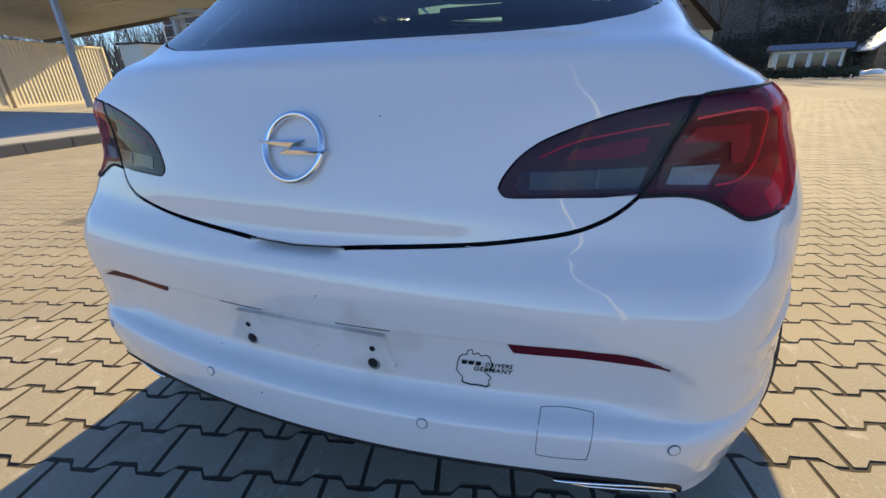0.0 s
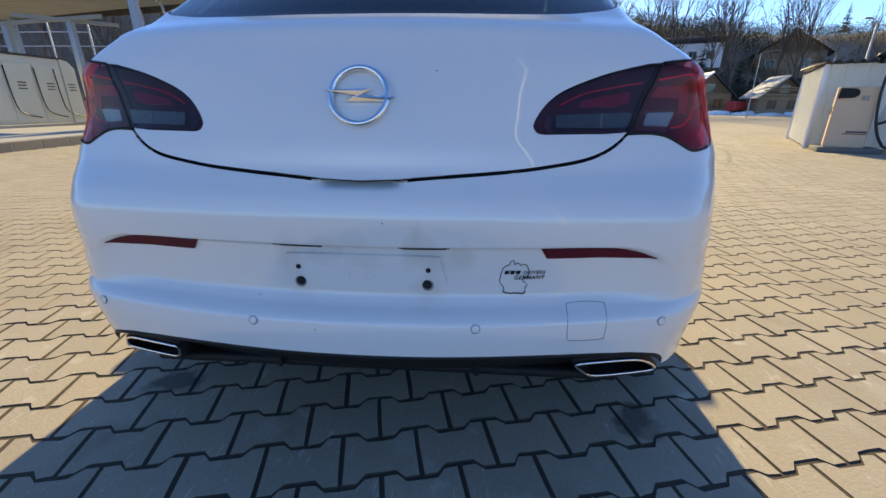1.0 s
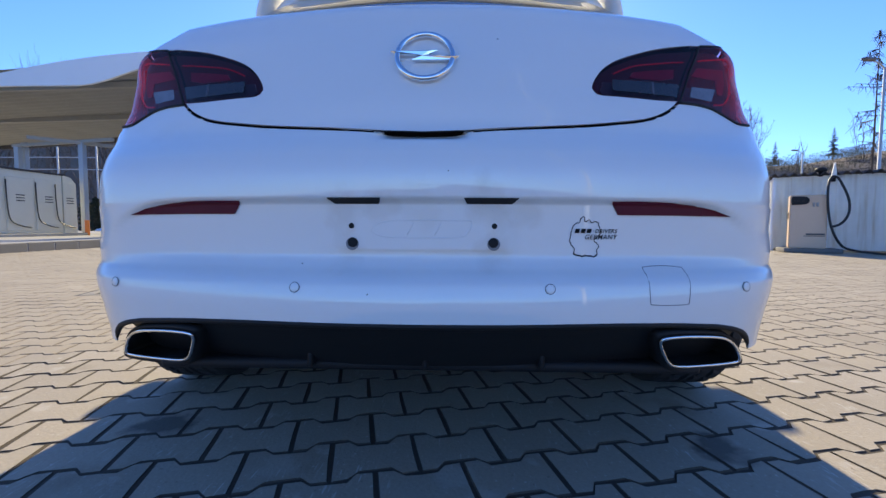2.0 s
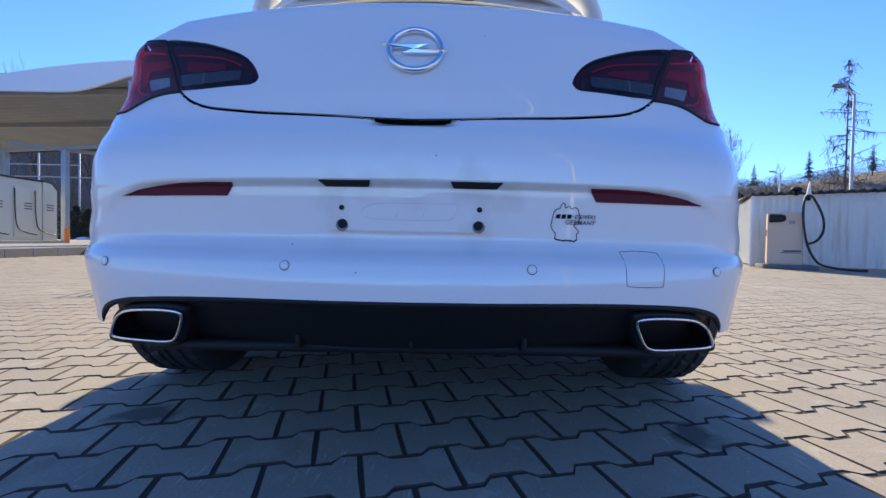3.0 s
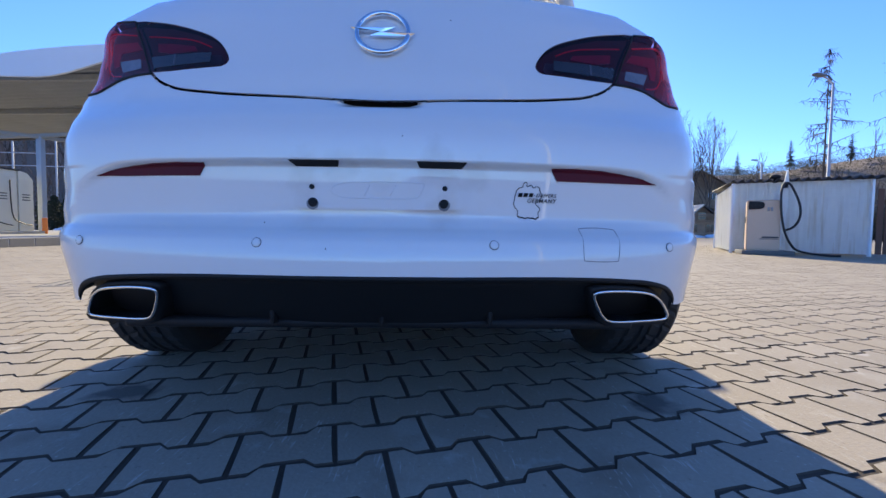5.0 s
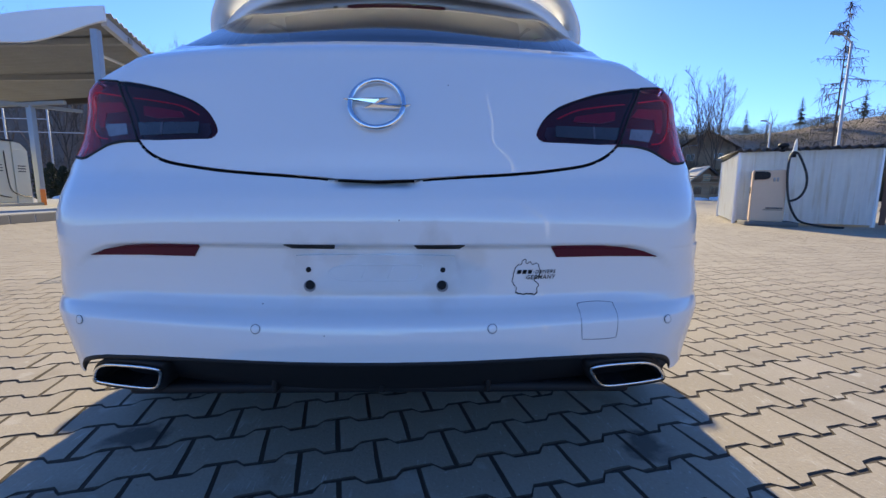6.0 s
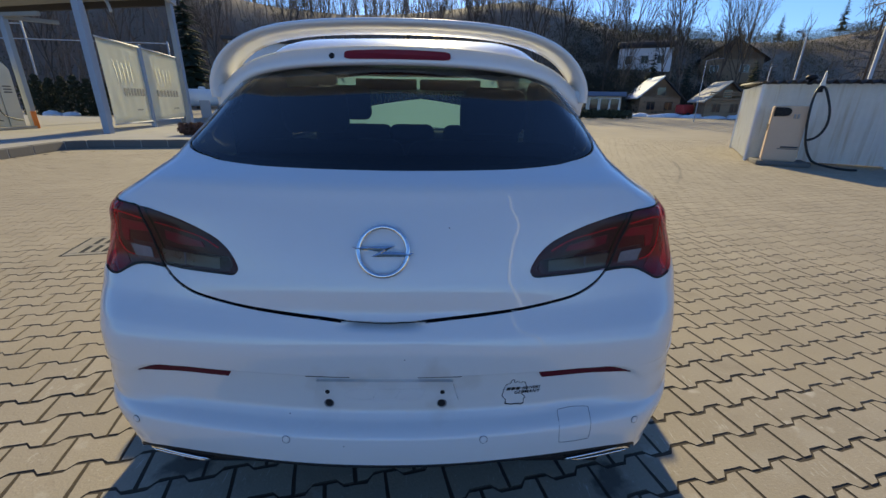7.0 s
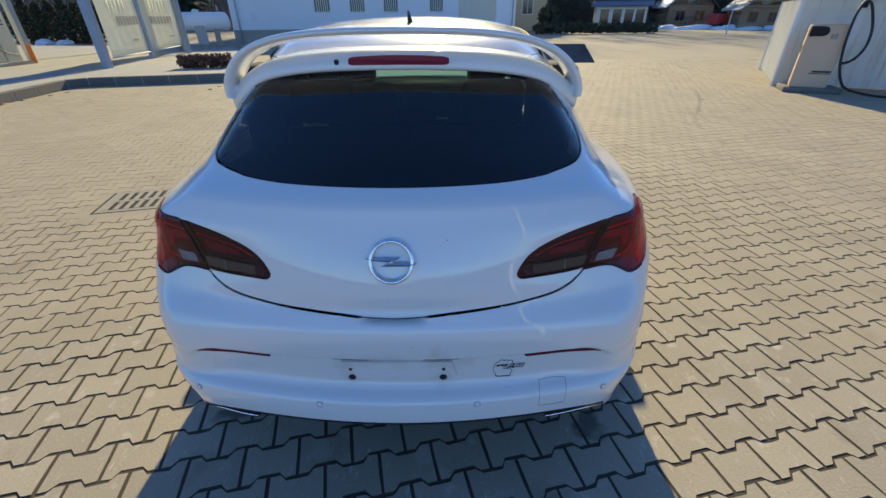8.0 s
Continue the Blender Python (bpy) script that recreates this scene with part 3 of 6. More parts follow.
    outline = lower + nose + [(3, 1.005)] + screen[1:] + [(3, 1.39)] + roof[::-1] + seam[::-1]
    hole = [glass_side[8]] + glass_side[:8] + [glass_side[8]]
    k = min(range(len(lower)), key=lambda i: abs(lower[i][0] - glass_side[8][0]) + 9 * (lower[i][1] > .21))
    outline = outline[:k + 1] + [(glass_side[8][0], .20)] + hole[::-1] + [(glass_side[8][0], .20)] + outline[k + 1:]
    levels = span(.20, 1.36, .02) + [1.375, 1.39, 1.402, 1.413, 1.423, 1.432, 1.44, 1.446, 1.451, 1.455, 1.459, 1.462, 1.4645, 1.4665, 1.468]
    part("body", panel(outline[::-1], .03, z_lines=levels, mirror=True, edge=.012, weld=.0004), PAINT, car)
    for s in (1, -1):
        part("side_window", panel([(s * p[0], p[1]) for p in glass_side][::s], .03, .02, lift=-.004, edge=.003), SIDE_GLASS, car, "tinted side window")
    part("windscreen", panel([(p[0], p[1]) for p in screen] + [(6 - p[0], p[1]) for p in screen[::-1]], .03, .02, lift=-.004, edge=.003,
                             on=lambda q, z: skin(q, z) if q <= 3 else (-skin(6 - q, z)[0],) + skin(6 - q, z)[1:]), CLEAR_GLASS, car, "clear green-tinted windscreen")

    # dark inner shell behind the gaps
    part("inner_shell", panel([(-1.0, .40), (1.0, .40), (1.0, 1.02), (-1.0, 1.02)][::-1], .04, .03, lift=-.030, edge=0), GAP, car)

    # tail lamps: lens, bed and light elements
    for s in (1, -1):
        def turned(o):
            o = [(s * p[0], p[1]) for p in o]
            return o[::-1] if s > 0 else o

        def strip(o, i0, i1, k0, k1):
            """A band along part of an outline, between two shrunken copies of it."""
            c = (sum(p[0] for p in o) / len(o), sum(p[1] for p in o) / len(o))
            a = [(c[0] + (p[0] - c[0]) * k0, c[1] + (p[1] - c[1]) * k0) for p in o[i0:i1]]
            b = [(c[0] + (p[0] - c[0]) * k1, c[1] + (p[1] - c[1]) * k1) for p in o[i0:i1]]
            return turned(a + b[::-1])

        lamp = part("tail_lamp_inner", panel(turned(inner), .012, .008, lift=.0015, edge=.004), LENS_SMOKE, car, "smoked dark red lens on the tailgate")
        part("lamp_bed", panel(turned(lamp_in), .02, .015, lift=-.016, edge=0), LAMP_BED, lamp)
        def band(pts, w):
            """A thin bar of width w along a line of (q, z)."""
            o, k = [Vector(p) for p in rounded(pts, False, 3)], []
            for i, p in enumerate(o):
                d = (o[min(i + 1, len(o) - 1)] - o[max(i - 1, 0)]).normalized()
                k.append(Vector((-d.y, d.x)) * w)
            return turned([tuple(p + n) for p, n in zip(o, k)][::-1] + [tuple(p - n) for p, n in zip(o, k)])

        part("light_bar", panel(band([(.302, .887), (.330, .902), (.358, .912), (.394, .919), (.434, .926), (.472, .931)], .0011), .012, .003, lift=-.008, edge=.002), LAMP_RED, lamp, "thin red light bar")
        part("middle_field", panel(turned([(.335, .884), (.345, .897), (.395, .907), (.445, .914), (.436, .893), (.400, .884)]), .012, .006, lift=-.012, edge=.002), LAMP_BED_RED, lamp, "dark red reflector field")
        part("lamp_chamber", panel(turned([(.270, .847), (.279, .868), (.436, .874), (.418, .836), (.276, .835)]), .02, .006, lift=-.012, edge=.003), LAMP_GREY, lamp, "dark grey lower lamp chamber")
        part("reverse_window", panel(turned([(.288, .866), (.430, .871), (.413, .841), (.284, .841)]), .012, .006, lift=.0024, edge=.0008), LAMP_SMOKE, lamp, "dark clear lamp window")
        part("window_divider", panel(turned([(.366, .869), (.370, .869), (.364, .841), (.360, .841)]), .012, .006, lift=.0030, edge=.0004), LAMP_GREY, lamp)
        lamp = part("tail_lamp_outer", panel(turned(outer), .012, .008, lift=.0015, edge=.004), LENS_RED, car, "smoked red lens round the car's corner")
        part("lamp_bed", panel(turned(lamp_out), .02, .015, lift=-.016, edge=0), LAMP_BED, lamp)
        part("rim_light", panel(strip(outer, 10, 29, .985, .66), .008, .006, lift=-.010, edge=.002), LAMP_RIM_GLOW, lamp, "bright red outer rim of the lamp, its glow painted")
        part("light_bar", panel(band([(.513, .937), (.552, .943), (.600, .949), (.626, .949), (.634, .938), (.625, .918), (.602, .882), (.584, .862), (.558, .846), (.524, .841)], .0014), .010, .003, lift=-.006, edge=.002), LAMP_RED, lamp, "bent red light bar")
        part("middle_field", panel(turned([(.490, .904), (.515, .924), (.600, .927), (.598, .899), (.576, .870), (.558, .871), (.563, .902)]), .012, .006, lift=-.012, edge=.002), LAMP_BED_RED, lamp, "dark red reflector field")
        part("amber_field", panel(turned([(.582, .862), (.617, .877), (.640, .885), (.640, .850), (.600, .824), (.566, .800), (.549, .807), (.535, .821)]), .012, .006, lift=-.009, edge=.002), LAMP_AMBER, lamp, "amber indicator field")
        part("window_frame", panel(turned([(.440, .839), (.457, .875), (.543, .878), (.512, .834)]), .012, .006, lift=-.0105, edge=.002), LAMP_GREY, lamp, "dark grey frame of the lamp window")
        part("reverse_window", panel(turned([(.448, .845), (.461, .870), (.530, .872), (.505, .842)]), .012, .006, lift=.0024, edge=.0008), LAMP_CLEAR, lamp, "clear lamp window")
        # black bars stand for shaded gaps between both lenses and under the outer one
        for line, thick in (([(.6145, .9675), (.6005, .935), (.5835, .899), (.5695, .865), (.5545, .834), (.550, .829)], .0026), ([(.618, .9695), (.655, .9745), (.697, .9785), (.735, .981)], .0026), ([(.550, .829), (.600, .8295), (.640, .8235), (.672, .8095), (.703, .7935), (.730, .7935), (.755, .798)], .0034)):
            seal = bmesh.new()
            tube(seal, [Vector(skin(s * q_of_x(x, z), z)) - Vector((0, .0008, 0)) for x, z in rounded(line, False, 4)], thick, 6)
            part("lens_seal", seal, GAP, lamp, "black line standing for the shaded gap beside the lens")
        # reflectors under the bumper's crease
        refl = on_x((.371, .607), (.430, .6075), (.490, .606), (.545, .601), (.590, .592), (.622, .580), (.560, .580), (.500, .581), (.440, .581), (.386, .581))
        part("reflector", panel(turned(refl), .012, .005, lift=.003, edge=.008), REFLECTOR, car, "dark red rear reflector in the bumper")
        # slots of the plate lamps under the crease
        part("plate_lamp_slot", panel(turned(on_x((.080, .6115), (.184, .6115), (.174, .602), (.086, .602))), .012, .004, lift=.0015, edge=.004), GAP, car, "empty black plate lamp slot")
        # parking sensors
        for x, z in ((.241, .441), (.649, .439)):
            p = Vector(skin(s * q_of_x(x, z), z))
            e = 1e-3
            a = Vector(skin(s * q_of_x(x, z) + e, z)) - p
            b = Vector(skin(s * q_of_x(x, z), z + e)) - p
            n = a.cross(b).normalized()
            m = Matrix.Translation(p + n * .0004) @ n.to_track_quat("Z", "Y").to_matrix().to_4x4()
            bm = lathe(bmesh.new(), [(.0088, -.004), (.0088, .0012), (.0076, .0018), (.002, .002)], 24, m)
            sensor = part("parking_sensor", bm, PAINT, car, "painted round parking sensor")
            ring = bmesh.new()
            tube(ring, [m @ Vector((.0096 * math.cos(k * math.pi / 12), .0096 * math.sin(k * math.pi / 12), .0003)) for k in range(24)], .0007, 5, True)
            part("seal", ring, SEAM, sensor)
        # exhaust tips
        loop = rounded([(.473, .029, .325), (.473, .020, .337), (.499, .022, .341), (.547, .034, .340), (.607, .055, .333), (.647, .078, .315), (.681, .108, .284), (.693, .122, .266),
                        (.681, .124, .259), (.620, .110, .257), (.543, .091, .259), (.513, .074, .274), (.488, .048, .304)], True, 3)
        tip = bmesh.new()
        tube(tip, [(s * p.x, p.y, p.z) for p in loop], .0036, 8, True)
        tip = part("exhaust_tip", tip, CHROME, car, "chrome-rimmed trapezoid exhaust tip")
        tunnel = bmesh.new()
        mid = sum(loop, Vector()) / len(loop)
        rings = [[tunnel.verts.new((s * (mid.x + (p.x - mid.x) * k), p.y + d, mid.z + (p.z - mid.z) * k)) for p in loop] for k, d in ((1.0, 0), (.93, .03), (.88, .16))]
        for a, b in zip(rings, rings[1:]):
            for i in range(len(a)):
                tunnel.faces.new((a[i], a[(i + 1) % len(a)], b[(i + 1) % len(a)], b[i]))
        tunnel.faces.new(rings[-1])
        part("tunnel", tunnel, DARK_STEEL, tip, "sooty inside of the exhaust")
        surround = bmesh.new()
        rings = [[surround.verts.new((s * (mid.x + .002 + (p.x - mid.x) * kx), mid.y + (p.y - mid.y) * kx + d, mid.z - .001 + (p.z - mid.z) * kz)) for p in loop]
                 for kx, kz, d in ((.97, .93, .020), (1.02, 1.06, .005), (1.10, 1.30, .006), (1.14, 1.38, .022), (1.14, 1.38, .13))]
        for a, b in zip(rings, rings[1:]):
            for i in range(len(a)):
                surround.faces.new((a[i], a[(i + 1) % len(a)], b[(i + 1) % len(a)], b[i]))
        bmesh.ops.recalc_face_normals(surround, faces=surround.faces[:])
        part("surround", surround, BLACK_PLASTIC, tip, "black plastic surround")

    # black sealing lip along the bumper's lower edge
    path = rounded([Vector(skin(q, z)) + Vector((0, .004, -.002)) for q, z in [(-p[0], p[1]) for p in skirt[:0:-2]] + skirt[::2]], False, 3)
    lip = bmesh.new()
    tube(lip, path, [.0062 * min(1, .1 + min(i, len(path) - 1 - i) / 7) for i in range(len(path))], 8)
    part("bumper_lip", lip, BLACK_PLASTIC, car, "black lip along the bumper's lower edge")

    # black diffuser between the exhausts, sloping in under the bumper
    def diffuser_skin(q, z):
        x, y, z = skin(q, z)
        return (x, y + .0175 + .85 * max(0.0, .366 - z), z)

    under = [(0, .386)] + [(p[0], p[1] + .012) for p in skirt[1:]] + on_x((.672, .250), (.50, .240), (.44, .246), (.30, .250), (0, .252))
    diffuser = part("diffuser", panel(mirrored(under), .02, .012, edge=.03, on=diffuser_skin), BLACK_PLASTIC, car, "black plastic diffuser panel")
    bm = bmesh.new()
    box(bm, (-.60, .10, .236), (.60, .42, .262), .01)
    part("diffuser_floor", bm, BLACK_PLASTIC, diffuser)
    for x in (-.25, 0, .25):
        bm = bmesh.new()
        box(bm, (x - .006, .075, .250), (x + .006, .15, .292), .005)
        part("fin", bm, BLACK_PLASTIC, diffuser)
    bm = bmesh.new()
    box(bm, (-.69, .22, .215), (.69, 4.05, .262), .02)
    part("underbody", bm, GAP, car)
    bm = bmesh.new()
    tube(bm, [(-.72, .74, .30), (-.45, .70, .27), (.45, .70, .27), (.72, .74, .30)], .045, 10)
    part("rear_axle", bm, DARK_STEEL, car)

    # squared tow-eye cover
    cover = rounded([(.442, .478), (.480, .480), (.518, .477), (.523, .472), (.522, .440), (.519, .413), (.514, .408), (.480, .407), (.443, .409), (.4375, .414), (.4365, .440), (.4375, .473)], True, 3)
    line = bmesh.new()
    tube(line, [Vector(skin(q_of_x(p.x, p.y), p.y)) + Vector((0, -.0002, 0)) for p in cover], .0007, 5, True)
    part("tow_eye_cover", line, SEAM, car, "outline seam of the square tow-eye cover")
    # raised field with screw holes where a number plate is missing
    field = rounded([(-.150, .588), (0, .590), (.150, .588), (.163, .580), (.172, .548), (.178, .520), (.150, .513), (0, .512), (-.150, .513), (-.178, .520), (-.172, .548), (-.163, .580)], True, 3)
    plate = part("plate_field", panel([(q_of_x(p.x, p.y), p.y) for p in field], .012, .006, lift=.0100, edge=.014), PAINT, car, "bare raised number-plate field")
    for s in (1, -1):
        # Discs stand in for holes; dark depth and pale crescent are painted.
        for x, z, r in ((.139, .558, .0055), (.138, .523, .0125)):
            p = Vector(skin(s * q_of_x(x, z), z))
            m = Matrix.Translation(p + Vector((0, -.0107, 0))) @ Euler((radians(90), 0, 0)).to_matrix().to_4x4()
            bm = lathe(bmesh.new(), [(r, -.002), (r, .0008), (r * .86, .0012)] if r < .01 else [(r, -.002), (r, .0006), (r * .8, .001)], 20, m)
            hole = part("screw_hole", bm, GAP if r < .01 else HOLE_GREY, plate, "open screw hole")
            if r > .01:
                bm = lathe(bmesh.new(), [(r * .78, -.002), (r * .78, .0022), (r * .66, .0026)], 18, m @ Matrix.Translation((s * -.001, .0026, 0)))
                part("hole_core", bm, GAP, hole)
    # embossed lettering of the model as plain shapes
    outline = [(-.098, .551), (-.090, .560), (-.070, .567), (-.030, .569), (.040, .569), (.090, .5685), (.096, .565), (.093, .555), (.086, .543), (.076, .537), (.030, .5355), (-.040, .5355), (-.078, .538), (-.094, .544)]
    for o, closed in ((outline, True), ([(-.018, .563), (-.030, .541)], False), ([(.036, .563), (.024, .541)], False)):
        mark = bmesh.new()
        tube(mark, [Vector(skin(q_of_x(p.x, p.y), p.y)) - Vector((0, .0098, 0)) for p in rounded(o, closed, 3)], .0013, 8, closed)
        part("embossed_mark", mark, PAINT, plate, "raised mark in body colour")
    # stone chips in the paint
    for x, z in ((-.241, .482), (.150, .948), (.05, .662), (-.10, .430)):
        chip = bmesh.new()
        bmesh.ops.create_icosphere(chip, subdivisions=1, radius=.0016, matrix=Matrix.Translation(skin(q_of_x(x, z), z)))
        part("stone_chip", chip, GAP, tailgate if z > .74 else bumper, "small dark stone chip")
    # round chrome badge as a plain ring with a bar
    p = Vector(skin(0, .900))
    tilt = math.degrees(math.atan2(TAIL_Y(.95) - TAIL_Y(.86), .09))
    m = Matrix.Translation(p + Vector((.0, -.004, 0))) @ pose(0, 0, 0, 90 - tilt, 0, 0)
    ring = bmesh.new()
    tube(ring, [m @ Vector((.056 * math.cos(k * math.pi / 24), .056 * math.sin(k * math.pi / 24), .003)) for k in range(48)], .0062, 10, True)
    badge = part("badge", ring, CHROME, tailgate, "round chrome badge")
    bar = bmesh.new()
    o = [(-.071, .0095), (.027, .0125), (.005, .0005), (.071, -.0035), (.060, -.0115), (-.027, -.0125), (-.005, -.0005), (-.060, .0035)]
    rim = [bar.verts.new(m @ Vector((x, y, .0065))) for x, y in o]
    bot = [bar.verts.new(m @ Vector((x, y, .001))) for x, y in o]
    crest = [bar.verts.new(m @ Vector((x, y, .0098))) for x, y in ((-.062, .0066), (.006, .0062), (-.006, -.0062), (.062, -.0076))]
    for i in range(len(o)):
        bar.faces.new((bot[i], bot[(i + 1) % len(o)], rim[(i + 1) % len(o)], rim[i]))
    for ids in ((0, 1, 9, 8), (1, 2, 9), (2, 10, 9), (2, 3, 11, 10), (3, 4, 11), (4, 5, 10, 11), (5, 6, 10), (6, 9, 10), (6, 7, 8, 9), (7, 0, 8)):
        bar.faces.new([(rim + crest)[k] for k in ids])
    bar.faces.new(bot)
    bmesh.ops.recalc_face_normals(bar, faces=bar.faces[:])
    part("bar", bar, CHROME, badge, smooth=False)

    # spoiler: lower blade on the window's top, and a raised wing on two side supports
    def sweep(path, section, name, mat, parent, label=""):
        bm = bmesh.new()
        rows = []
        n = len(path)
        for i, c in enumerate(path):
            a, b = path[max(0, i - 1)], path[min(n - 1, i + 1)]
            t = Vector((b.x - a.x, 0, b.z - a.z)).normalized()
            nn = Vector((-t.z, 0, t.x))
            rows.append([bm.verts.new(c + nn * u + Vector((0, v, 0))) for u, v in section(i / (n - 1))])
        for a, b in zip(rows, rows[1:]):
            for k in range(len(a)):
                bm.faces.new((a[k], a[(k + 1) % len(a)], b[(k + 1) % len(a)], b[k]))
        bm.faces.new(rows[0][::-1])
        bm.faces.new(rows[-1])
        bmesh.ops.recalc_face_normals(bm, faces=bm.faces[:])
        return part(name, bm, mat, parent, label)

    def both(half):
        return rounded([(-p[0], p[1], p[2]) for p in half[:0:-1]] + list(half), False, 4)

    lower_path = both([(0, .522, 1.327), (.12, .524, 1.326), (.24, .531, 1.321), (.34, .544, 1.312), (.42, .560, 1.298), (.48, .578, 1.276), (.53, .598, 1.246), (.575, .622, 1.214), (.600, .645, 1.196)])

    def lower_section(s):
        e = abs(2 * s - 1) ** 2
        h = .052 - .012 * e
        f = .12 - .03 * e
        return [(0, .004), (-.004, .012), (-.006, .05), (.0, f), (h * .6, f + .03), (h + .008, f), (h + .003, .055), (h, .034), (h - .006, .022), (h * .5, .010), (.006, .001)]

    spoiler = sweep(lower_path, lower_section, "spoiler_blade", PAINT, tailgate, "lower spoiler blade in body colour")
    wing_path = both([(0, .497, 1.436), (.12, .499, 1.435), (.24, .506, 1.430), (.34, .517, 1.420), (.42, .531, 1.404), (.49, .549, 1.378), (.545, .570, 1.342), (.582, .590, 1.300), (.602, .608, 1.262), (.606, .622, 1.226)])

    def wing_section(s):
        e = abs(2 * s - 1) ** 3
        c = .145 - .03 * e
        k = 1 + .5 * e
        return [(u * k - .09 * v, v) for u, v in ((-.009, .004), (-.004, -.002), (.004, -.002), (.010, .012), (.014, .045), (.013, .085), (.007, c - .01), (.002, c), (-.005, c - .01), (-.009, .09), (-.011, .04))]

    wing = sweep(wing_path, wing_section, "spoiler_wing", PAINT, spoiler, "raised wing in body colour")
    for s in (1, -1):
        foot = bmesh.new()
        o = [(.612, .632, 1.250), (.616, .665, 1.180), (.602, .700, 1.165), (.585, .690, 1.205), (.560, .640, 1.235), (.585, .612, 1.262)]
        a = [foot.verts.new((s * x, y, z)) for x, y, z in o]
        b = [foot.verts.new((s * (x - .018), y + .05, z + .022)) for x, y, z in o]
        foot.faces.new(a)
        foot.faces.new(b[::-1])
        for i in range(len(o)):
            foot.faces.new((a[i], b[i], b[(i + 1) % len(o)], a[(i + 1) % len(o)]))
        bmesh.ops.recalc_face_normals(foot, faces=foot.faces[:])
        bmesh.ops.bevel(foot, geom=foot.edges[:], offset=.006, segments=2, affect="EDGES")
        part("wing_support", foot, PAINT, spoiler, "side support of the wing")
        strip = bmesh.new()
        tube(strip, rounded([(s * .470, .600, 1.285), (s * .530, .622, 1.238), (s * .580, .655, 1.196), (s * .598, .668, 1.170)], False, 4), .010, 6)
        part("seal_strip", strip, RUBBER, tailgate, "black rubber seal beside the window")
    o = rounded([(-.158, 0, .030), (-.150, 0, .041), (-.10, 0, .0435), (0, 0, .045), (.10, 0, .0435), (.150, 0, .041), (.158, 0, .030), (.150, 0, .020), (.10, 0, .0185), (0, 0, .0185), (-.10, 0, .0185), (-.150, 0, .020)], True, 3)
    light = bmesh.new()
    a = [light.verts.new((p.x, .522 + .09 * p.x * p.x + .35 * (p.z - .018), 1.321 + p.z - .09 * p.x * p.x)) for p in o]
    b = [light.verts.new(v.co + Vector((0, .03, 0))) for v in a]
    light.faces.new(a[::-1])
    for i in range(len(a)):
        light.faces.new((a[i], a[(i + 1) % len(a)], b[(i + 1) % len(a)], b[i]))
    bmesh.ops.recalc_face_normals(light, faces=light.faces[:])
    part("brake_light", light, BRAKE_RED, spoiler, "dark red high brake light", smooth=False)
    bm = lathe(bmesh.new(), [(.0085, -.004), (.0085, .002), (.006, .004)], 16, Matrix.Translation((-.196, .536, 1.346)) @ Euler((radians(70), 0, 0)).to_matrix().to_4x4())
    part("washer_nozzle", bm, BLACK_PLASTIC, spoiler)
    bm = bmesh.new()
    tube(bm, [(.004, 1.02, 1.430), (.004, 1.015, 1.455), (.004, .985, 1.470), (.004, .955, 1.486)], [.013, .010, .007, .004], 8)
    part("antenna", bm, BLACK_PLASTIC, car, "short black roof antenna")
    # roof ditch strips
    for s in (1, -1):
        bm = bmesh.new()
        line = []
        for y in span(.80, 2.2, .1):
            x = .50 - .02 * (y - .8)
            z = max((k * .002 for k in range(650, 734) if HALF_W(k * .002) > x and abs(skin(q_of_x(x, k * .002), k * .002)[1]) < y), default=1.42)
            line.append((s * x, y, z + .002))
        tube(bm, line, .007, 6)
        part("roof_strip", bm, RUBBER, car, "black roof ditch strip")
        # door mirror
        bm = bmesh.new()
        box(bm, (-.10, -.05, -.065), (.10, .05, .065), .035, pose(s * .93, 2.62, 1.02) @ Matrix.Diagonal((1, 1, 1, 1)), 3)
        box(bm, (-.06, -.02, -.02), (.06, .02, .02), .01, pose(s * .84, 2.66, .975))
        part("door_mirror", bm, PAINT, car, "white door mirror")

    # wheels
    def wheel(x, y):
        s = 1 if x > 0 else -1
        tyre = bmesh.new()
        prof = [(-.100, .235), (-.112, .262), (-.1145, .285), (-.106, .308), (-.096, .318), (-.088, .3235), (-.064, .3245), (-.060, .3175), (-.052, .3175), (-.048, .325), (-.022, .3255), (-.018, .3185), (-.009, .3185), (-.005, .3255),
                (.005, .3255), (.009, .3185), (.018, .3185), (.022, .3255), (.048, .325), (.052, .3175), (.060, .3175), (.064, .3245), (.088, .3235), (.096, .318), (.106, .308), (.1145, .285), (.112, .262), (.100, .235)]
        steps = 150
        rings = []
        for k in range(steps):
            ring = []
            for i, (w, r) in enumerate(prof):
                a = 2 * math.pi * (k + (abs(w) * 42)) / steps
                cut = .006 if (k % 5 == 0 and r > .3185 and abs(w) > .02) else 0
                ring.append(tyre.verts.new((w, (r - cut) * math.cos(a), (r - cut) * math.sin(a))))
            rings.append(ring)
        for k in range(steps):
            a, b = rings[k], rings[(k + 1) % steps]
            for i in range(len(prof) - 1):
                tyre.faces.new((a[i], b[i], b[i + 1], a[i + 1]))
        bmesh.ops.recalc_face_normals(tyre, faces=tyre.faces[:])
        m = pose(x, y, .325)
        bmesh.ops.transform(tyre, matrix=m, verts=tyre.verts[:])
        hub = thing("wheel", "", "")
        hub.parent = car
        for key in ("label", "category"):
            if key in hub:
                del hub[key]
        part("tyre", tyre, RUBBER, hub, "black road tyre with worn tread", smooth=False)
        rim = bmesh.new()
